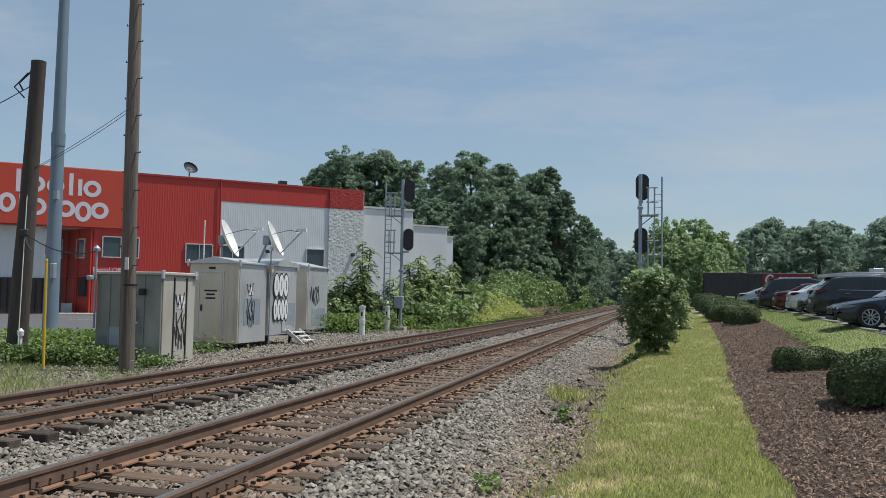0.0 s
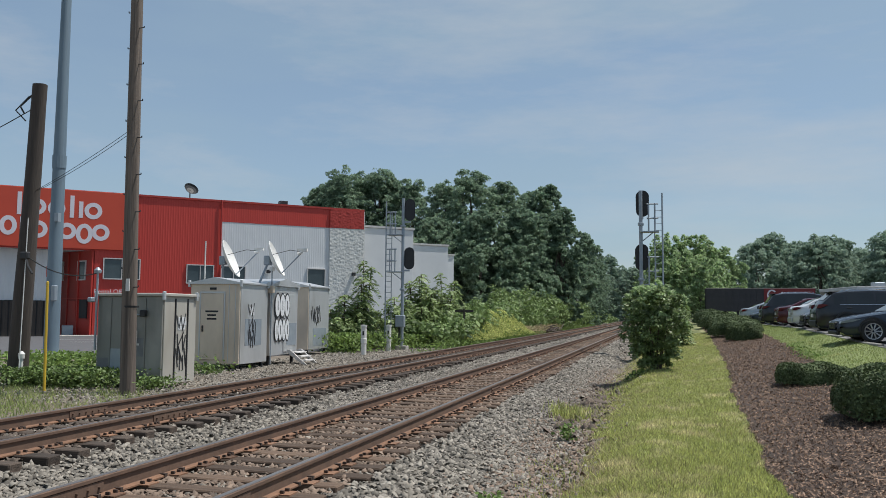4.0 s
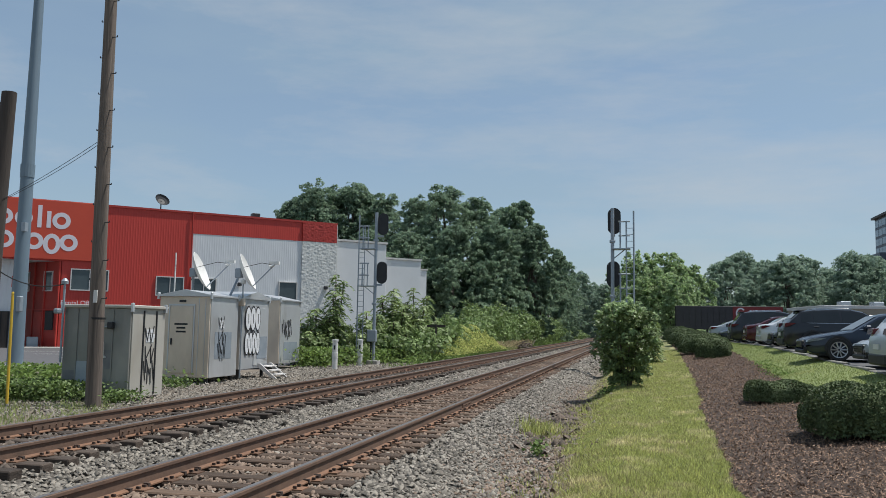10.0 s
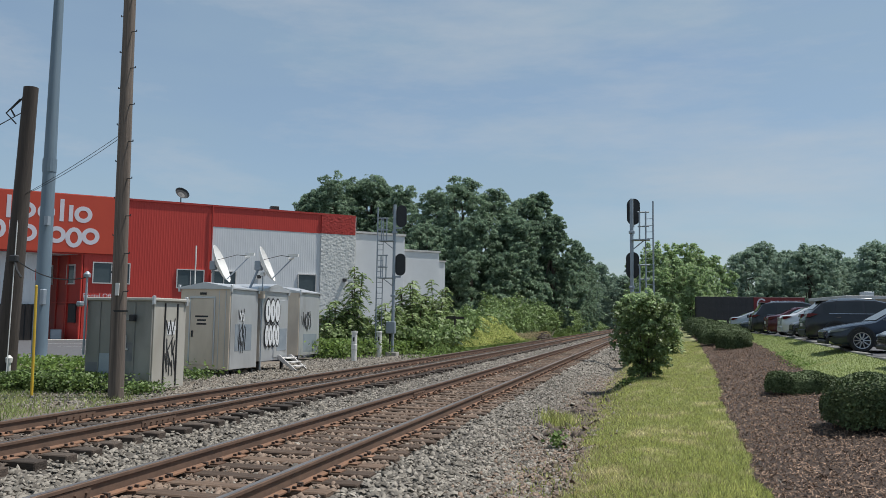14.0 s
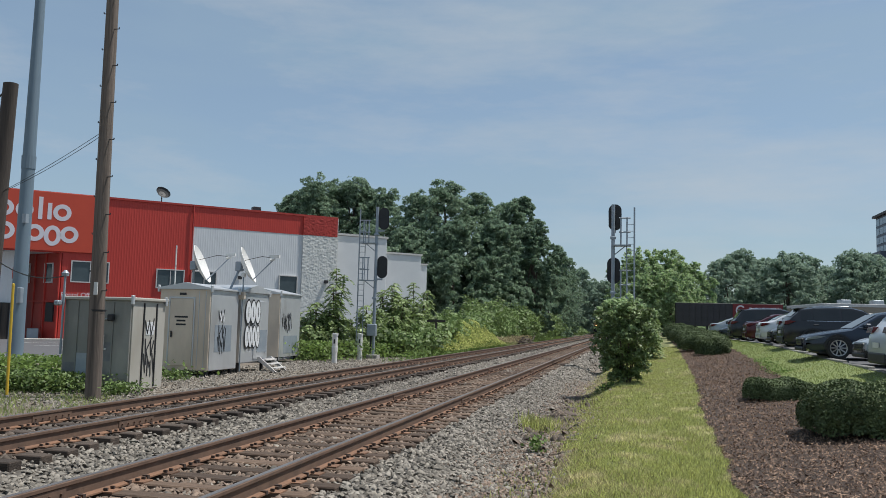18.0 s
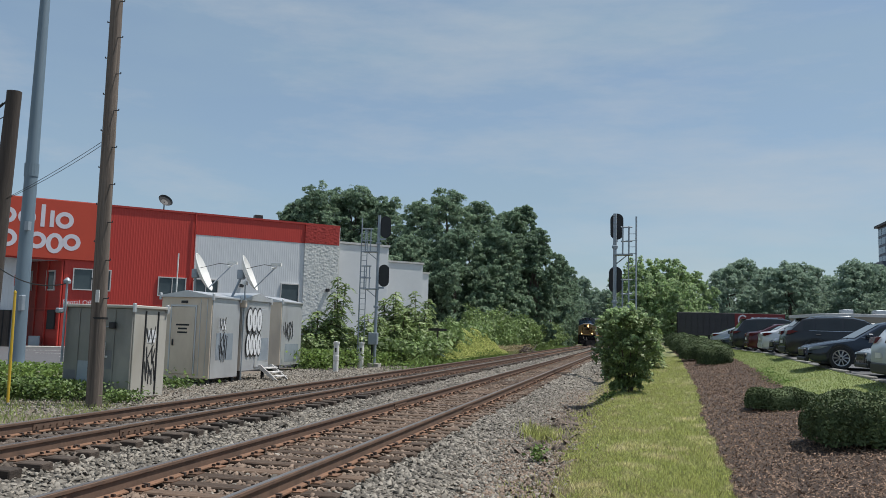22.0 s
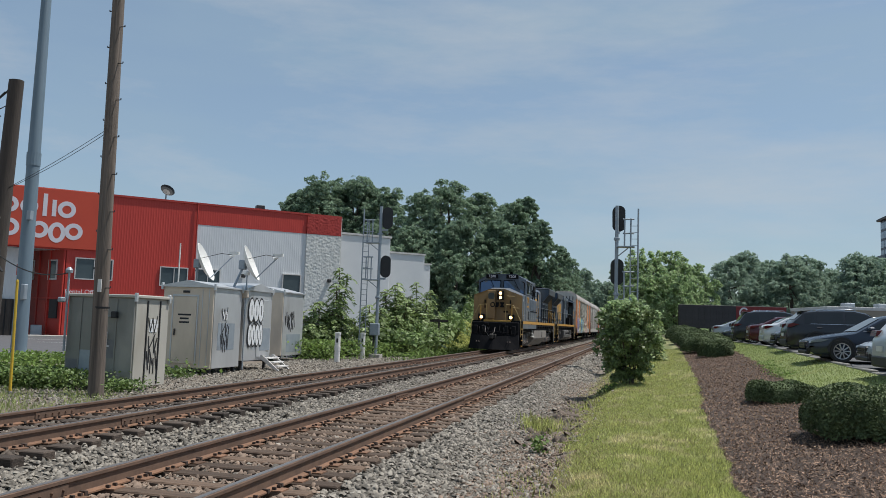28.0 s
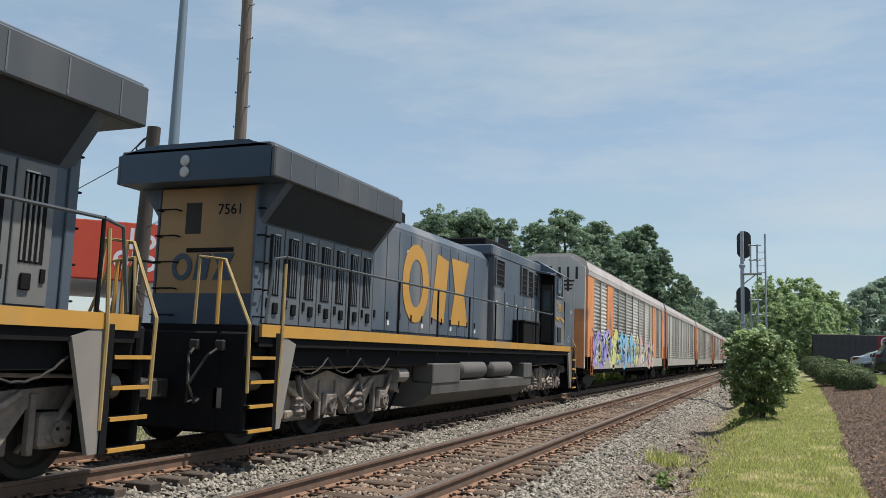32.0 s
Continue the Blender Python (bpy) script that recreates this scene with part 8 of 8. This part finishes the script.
        part("end_door", Geo().prism([(-1.4, 1.0), (1.4, 1.0), (1.4, 5.1), (0.8, 5.55), (-0.8, 5.55), (-1.4, 5.1)], "y", y0, y1), T["door"], a, "streaked pale end doors")
        for x in (-0.95, -0.5, 0.0, 0.5, 0.95):
            part("end_rib", Geo().box(x - 0.04, x + 0.04, y0 - 0.03 if y0 < 1 else y1, y0 if y0 < 1 else y1 + 0.03, 1.1, 5.0), T["door"], a)
        for k, (x, w) in enumerate(((0.72, 0.5), (0.72, 0.42), (0.72, 0.3))):
            part("stencil_bar", Geo().box(x - w / 2, x + w / 2, y0 - 0.034 if y0 < 1 else y1 + 0.03, y0 - 0.03 if y0 < 1 else y1 + 0.034, 4.5 - 0.16 * k, 4.57 - 0.16 * k), M["spray"], a, "dark line of stencilled print")
        for k in range(7):
            x = -1.1 + 0.36 * k
            part("soot_streak", Geo().box(x - 0.05, x + 0.05, y0 - 0.006 if y0 < 1 else y1 + 0.002, y0 - 0.002 if y0 < 1 else y1 + 0.006, 4.62 - 0.25 * (k % 3), 5.12), M["spray"], a, "black soot streak")
        part("end_gate", Geo().box(0.98, 1.38, y0 - 0.03 if y0 < 1 else y1, y0 if y0 < 1 else y1 + 0.03, 1.05, 3.4), post_m, a, "rust-stained lower door edge")
    for yc, d in ((0.3, -1), (RK - 0.3, 1)):
        part("coupler", Geo().box(-0.14, 0.14, *sorted((yc, yc + d * 0.65)), 0.72, 1.0, None, 0.03), T["wheel"], a)
    for yc in (2.6, RK - 2.6):
        b = part("bogie", Geo().box(-0.9, 0.9, yc - 0.25, yc + 0.25, 0.4, 0.78), T["soot"], a, "dark two-axle bogie")
        for s in (-1, 1):
            part("side_frame", Geo().prism([(yc - 1.15, 0.4), (yc - 0.6, 0.32), (yc - 0.35, 0.22), (yc + 0.35, 0.22), (yc + 0.6, 0.32), (yc + 1.15, 0.4), (yc + 1.1, 0.58), (yc + 0.4, 0.74), (yc - 0.4, 0.74), (yc - 1.1, 0.58)], "x", *sorted((s * 0.93, s * 1.05))), T["wheel"], b)
        for y in (yc - 0.88, yc + 0.88):
            wheelset(a, y, 0.42, 0.95)
    return a


racks = [autorack("orange autorack car with silver slatted sides and graffiti", T["orange"], True)]
r = random.Random(11)
yy, turn_ = 1.6, 0
while yy < 21.0:
    # swollen spray-can shapes: a coloured body, a pale core and dark strokes
    w, h, zc = r.uniform(0.8, 1.3), r.uniform(0.55, 0.85), 1.75 + r.uniform(-0.15, 0.2)
    fill = ("sp_v", "sp_v", "sp_v", "sp_y", "sp_b", "sp_b", "sp_b", "sp_b", "sp_y", "sp_r", "sp_w", "sp_r", "sp_r", "sp_r", "sp_w")[min(14, int((yy - 1.6) / 1.4))]
    g = Geo()
    for q in range(3):
        cx, cz = yy + r.uniform(-0.35, 0.35), zc + r.uniform(-0.4, 0.4)
        blob = ring(cx, cz, w * r.uniform(0.35, 0.6), h * r.uniform(0.5, 0.9), w * 0.34, 0.003, 12)
        g.add([(x, y - 0.0012 * q, z) for x, y, z in blob.v], blob.f)
    tagged(part("graffiti", g, T[fill], racks[0]), "pastel spray paint", kind="stuff").matrix_basis = pose(1.497, 0, 0, 0, 0, 90)
    g = Geo()
    for q in range(2):
        st = stroke([(yy + r.uniform(-0.6, 0.6), zc + r.uniform(-0.75, 0.75)) for k in range(4)], r.uniform(0.05, 0.1), 0.003)
        g.add(st.v, st.f)
    tagged(part("graffiti", g, T[("sp_d", "sp_w", "sp_y")[turn_ % 3]], racks[0]), "coloured spray strokes", kind="stuff").matrix_basis = pose(1.505, 0, 0, 0, 0, 90)
    yy += 0.62
    turn_ += 1
for k in range(5):
    racks.append(autorack("brown autorack car with silver slatted sides", T["brown"] if k % 2 == 0 else T["orange"], k == 2))
for k, a in enumerate(racks):
    TRAIN.append((a, 47.35 + 27.9 * k, 0))

# ---- small covering ----


def stones(name, label, n, xy, size, m, z_off=0.0):
    """n angular stones at the places that xy(n) gives."""
    x, y, lim = xy(n)
    n = len(x)
    oct_v = np.array([(1, 0, 0), (-1, 0, 0), (0, 1, 0), (0, -1, 0), (0, 0, 1), (0, 0, -1), (0.6, 0.6, 0.55), (-0.6, -0.6, 0.5)], float)
    fs = np.array([(0, 2, 6), (2, 4, 6), (4, 0, 6), (2, 1, 4), (1, 3, 7), (3, 4, 7), (4, 1, 7), (3, 0, 4)])
    s = size * rng.uniform(0.55, 1.35, n)
    v = oct_v[None] * (1 + 0.3 * rng.normal(size=(n, 8, 1))) * np.stack([rng.uniform(0.7, 1.2, n), rng.uniform(0.7, 1.2, n), rng.uniform(0.45, 0.9, n)], 1)[:, None]
    a = rng.uniform(0, 6.283, n)
    b = rng.normal(0, 0.5, n)
    ca, sa, cb, sb = np.cos(a), np.sin(a), np.cos(b), np.sin(b)
    vx, vy, vz = v[..., 0], v[..., 1], v[..., 2]
    vy, vz = vy * cb[:, None] - vz * sb[:, None], vy * sb[:, None] + vz * cb[:, None]
    vx, vy = vx * ca[:, None] - vy * sa[:, None], vx * sa[:, None] + vy * ca[:, None]
    z = ground_z(x, y) + z_off + s * 0.25 + rng.uniform(-0.01, 0.02, n)
    v = np.stack([vx * s[:, None] + x[:, None], vy * s[:, None] + y[:, None], vz * s[:, None] + z[:, None]], 2).reshape(-1, 3)
    f = (fs[None] + 8 * np.arange(n)[:, None, None]).reshape(-1, 3)
    return single(name, (v, f), m, label, "ballast", kind="stuff")


def off_rails(x, y):
    """True where no rail, plate or bare sleeper lies."""
    ok = np.ones(len(x), bool)
    for c in (NEAR, FAR):
        for s in (-GAUGE, GAUGE):
            ok &= np.abs(x - c - s) > 0.085
        on_tie = (np.abs(x - c) < 1.28) & (np.abs((y - TIE0 + TIE / 2) % TIE - TIE / 2) < 0.11)
        ok &= ~on_tie | (rng.random(len(x)) < 0.05)
    return ok


TIE, TIE0 = 0.52, 2.0


def spread(x0, x1, y0, y1, power, keep=1.0):
    def xy(n):
        x = rng.uniform(x0, x1, n)
        y = y0 + (y1 - y0) * rng.random(n) ** power
        k = off_rails(x, y)
        if keep < 1:
            k &= (np.abs(x - NEAR) > 1.22) & (np.abs(x - FAR) > 1.1) | (rng.random(n) < keep)
        return x[k], y[k], None
    return xy


stones("ballast_stones", "loose grey crushed-stone ballast", 95000, spread(-11.0, -2.15, 4.0, 45, 1.9, 0.3), 0.033, M["stone"])
stones("ballast_stones", "grey crushed-stone ballast between far rails", 20000, spread(-11.2, -1.7, 30, 110, 1.6, 0.3), 0.055, M["stone"])
stones("rusty_stones", "rust-brown ballast between the rails", 34000, spread(NEAR - 1.25, NEAR + 1.2, 4.0, 60, 1.7), 0.034, M["stone_brown"], 0.012)
stones("rusty_stones", "rust-brown ballast between the far rails", 24000, spread(FAR - 1.25, FAR + 1.0, 6.0, 70, 1.6), 0.036, M["stone_dark"], 0.012)
stones("gravel", "grey gravel round the huts", 14000, lambda n: (rng.uniform(-16, -11, n), 15 + 30 * rng.random(n), None), 0.034, M["stone"])
stones("shoulder_stones", "scattered stones sunk in earth at the bank", 15000, lambda n: (rng.normal(-1.85, 0.36, n), 5 + 32 * rng.random(n) ** 1.6, None), 0.03, M["stone"])
stones("earthy_stones", "brown stones and clods at the foot of the bank", 9000, lambda n: (rng.normal(-1.6, 0.3, n), 5 + 26 * rng.random(n) ** 1.5, None), 0.03, M["stone_brown"])
stones("dark_clods", "dark broken clods below the bush", 260, lambda n: (rng.normal(-1.5, 0.22, n), rng.normal(18.5, 2.6, n), None), 0.085, M["stone_dark"])


def blades(name, label, x, y, h, w, m, lean=0.5, zo=0.0):
    n = len(x)
    z = ground_z(x, y) + zo
    a = rng.uniform(0, 6.283, n)
    hh = h * rng.uniform(0.5, 1.4, n)
    ln = hh * lean * rng.random(n)
    b = rng.uniform(0, 6.283, n)
    ww = w * rng.uniform(0.6, 1.4, n)
    p0 = np.stack([x + ww * np.cos(a), y + ww * np.sin(a), z - 0.01], 1)
    p1 = np.stack([x - ww * np.cos(a), y - ww * np.sin(a), z - 0.01], 1)
    p2 = np.stack([x + ln * np.cos(b), y + ln * np.sin(b), z + hh], 1)
    return single(name, (np.stack([p0, p1, p2], 1).reshape(-1, 3), np.arange(3 * n).reshape(-1, 3)), m, label, "grass", kind="stuff")


n = 210000
y = 5.5 + 40 * rng.random(n) ** 2.0
x = grass_left(y) + (mulch_left(y) - grass_left(y)) * rng.random(n) ** 0.9
blades("verge_grass", "short mown yellow-green grass blades", x, y, 0.046, 0.0048, M["blade"], 1.4)
n = 34000
y = 5.5 + 34 * rng.random(n) ** 1.7
u = rng.random(n) ** 1.5
x = grass_left(y) - 0.15 + (mulch_left(y) - grass_left(y) + 0.2) * u
k = np.sin(x * 2.3 + y * 0.9) + np.sin(y * 2.1 - x * 1.1) + 1.6 * (1 - u) + rng.normal(0, 0.6, n) > 1.0
blades("dry_thatch", "dry straw blades lying through the mown grass", x[k], y[k], 0.03, 0.005, M["straw"], 3.2, 0.015)
n = 30000
y = 12 + 40 * rng.random(n) ** 1.4
x = mulch_right(y) + (kerb_x(y) - mulch_right(y)) * rng.random(n)
blades("lawn_grass", "short mown bright green lawn blades", x, y, 0.035, 0.012, M["blade_g"], 1.3, 0.02)
n = 3500
y = 5.5 + 30 * rng.random(n) ** 1.4
x = grass_left(y) + rng.normal(0, 0.14, n)
blades("ragged_grass", "ragged longer grass along the ballast edge", x, y, 0.075, 0.007, M["blade"], 1.3)


def clump(name, label, cx, cy, rx, ry, h, n, leaf, m, blade=False):
    x, y = cx + rx * rng.normal(size=n) * 0.5, cy + ry * rng.normal(size=n) * 0.5
    if blade:
        return blades(name, label, x, y, h, 0.012, m, 0.9)
    c = np.stack([x, y, ground_z(x, y) + h * rng.random(n) ** 0.8], 1)
    return single(name, leaf_quads(c, leaf, np.tile([0, 0, 1.0], (n, 1)), 1.3, 0.7), m, label, "weeds", kind="stuff")


clump("weed_clump", "tuft of light green grass in the ballast", -1.75, 16.3, 0.4, 0.9, 0.17, 1100, 0.1, M["blade"], True)
clump("weed_clump", "small broad-leaved weed in stony earth", -1.5, 13.2, 0.16, 0.22, 0.3, 130, 0.075, M["weed"])
clump("weed_clump", "small green weed at the ballast edge", -1.7, 8.3, 0.14, 0.2, 0.2, 90, 0.07, M["weed"])
clump("weed_clump", "sparse grass below the bush", -1.2, 20.5, 0.4, 1.6, 0.12, 500, 0.09, M["blade"], True)
clump("weed_clump", "low dark weeds at the bush's foot", -0.75, 22.8, 0.3, 0.5, 0.22, 160, 0.08, M["ivy"])
clump("weed_clump", "sparse grass tufts at the bank", -1.4, 10.0, 0.35, 2.2, 0.07, 350, 0.07, M["blade"], True)
for cy in (24.2, 25.3, 27.0, 28.8):
    clump("weed_clump", "low dark weeds along the ragged lawn edge", float(mulch_right(cy)) + 0.05, cy, 0.3, 0.7, 0.14, 150, 0.06, M["weed"])
clump("ivy_bed", "low green ivy and weeds round the poles", -15.6, 18.5, 2.0, 0.85, 0.5, 7500, 0.095, M["ivy"])
clump("ivy_bed", "green weeds at the cabinet's foot", -12.7, 18.5, 0.5, 0.8, 0.3, 700, 0.09, M["ivy"])
clump("ivy_bed", "green weeds between the huts", -14.2, 23.6, 0.5, 0.9, 0.3, 400, 0.1, M["ivy"])
clump("ivy_bed", "green weeds beyond the huts", -15.6, 39.5, 1.6, 2.2, 1.0, 1800, 0.16, M["weed"])
clump("ivy_bed", "green weeds under the saplings", -14.2, 46, 1.2, 5.0, 0.8, 2600, 0.16, M["weed"])
clump("ivy_bed", "grass and weeds behind the short pole", -19.5, 23.5, 4.0, 2.0, 0.6, 3000, 0.15, M["weed"])
n = 20000
x, y = rng.uniform(-17.5, -10.6, n), rng.uniform(8, 17.6, n)
k = rng.random(n) < np.clip((-10.4 - x) / 2.5, 0, 1) * (0.5 + 0.5 * np.sin(x * 2.1) * np.sin(y * 1.7))
blades("rough_grass", "rough green grass beside the far track", x[k], y[k], 0.12, 0.011, M["blade_g"], 1.1)
n = 66000
y = 6 + 50 * rng.random(n) ** 1.9
x = mulch_left(y) + (mulch_right(y) - mulch_left(y)) * rng.random(n)
c = np.stack([x, y, ground_z(x, y) + 0.015 + 0.035 * rng.random(n)], 1)
single("mulch_chips", leaf_quads(c, 0.058, np.tile([0, 0, 1.0], (n, 1)), 1.0, 0.24), M["chip"], "shredded brown bark chips", "mulch", kind="stuff")
n = 500
y = 6 + 30 * rng.random(n) ** 1.3
x = mulch_left(y) + rng.normal(0.1, 0.1, n)
blades("straw_edge", "dry straw-coloured clippings at the mulch edge", x, y, 0.05, 0.012, M["stone"], 3.0)

# ---- sleepers, plates and spikes ----
tie_meshes = [[mesh_of("sleeper", Geo().box(-1.3 + 0.03 * k, 1.3 - 0.05 * k, -0.11 + 0.006 * k, 0.11, -0.17, 0.0, None, 0.014), m) for k in range(3)] for m in (M["tie"], M["tie_dark"])]
N_TIE = 150
for tr, cx, first in ((near_track, NEAR, 2.0), (far_track, FAR, 2.0)):
    for i in range(N_TIE):
        t = part("sleeper", tie_meshes[tr is far_track][(i * 7 // 2) % 3], None, tr)
        t.matrix_basis = pose(cx + rng.normal(0, 0.03), TIE0 + TIE * i, -0.19 + rng.normal(0, 0.004), rng.normal(0, 0.6), 0, rng.normal(0, 0.8))
    g = Geo()
    for i in list(range(-20, 0)) + list(range(N_TIE, 700)):
        g.box(cx - 1.3, cx + 1.3, TIE0 + TIE * i - 0.115, TIE0 + TIE * i + 0.115, -0.36, -0.19)
    tagged(part("far_sleepers", g, M["tie_far"], tr, "timber sleepers running off into the distance"), kind="stuff")
    pl, sp = Geo(), Geo()
    for i in range(130):
        y0 = TIE0 + TIE * i
        for s in (-GAUGE, GAUGE):
            pl.box(cx + s - 0.18, cx + s + 0.18, y0 - 0.09, y0 + 0.09, -0.189, -0.176)
            for q in (-0.085, 0.085):
                for w in (-0.05, 0.06):
                    sp.box(cx + s + q - 0.02, cx + s + q + 0.02, y0 + w - 0.012, y0 + w + 0.012, -0.18, -0.148)
            if i % 2:
                for w in (-0.16, 0.16):
                    sp.box(cx + s - 0.08, cx + s + 0.08, y0 + w - 0.02, y0 + w + 0.02, -0.19, -0.15)
    tagged(part("tie_plates", pl, M["plate"], tr, "rusty steel tie plates"), kind="stuff")
    tagged(part("spikes", sp, M["spike"], tr, "dark rail spikes and anchors"), kind="stuff")


def plow_y(t):
    """Where the leading plow stands along the track."""
    return float(np.interp(t, [0, 19, 24, 28, 29, 30, 30.5, 31, 32], [491, 191.5, 112, 47.7, 31.9, 16.2, 8.5, 0.9, -14.4]))


def motions():
    ts = [0, 19, 24, 28, 29, 30, 30.5, 31, 31.5, 32]
    turned = {}
    for ob, off, rz in TRAIN:
        turned[ob] = -1 if rz else 1
        walk(ob, [(t, pose(FAR, plow_y(t) + off, 0, 0, 0, rz)) for t in ts])
    # wheels roll while they can be seen
    for ws, y, r, ob in WHEELS:
        if ob in racks[3:]:
            continue
        rows = [(0, pose(0, y, r))]
        for f in range(26 * FPS, 32 * FPS + 1):
            t = f / FPS
            rows.append((t, pose(0, y, r, turned[ob] * math.degrees((plow_y(26) - plow_y(t)) / r), 0, 0)))
        walk(ws, rows)


motions()
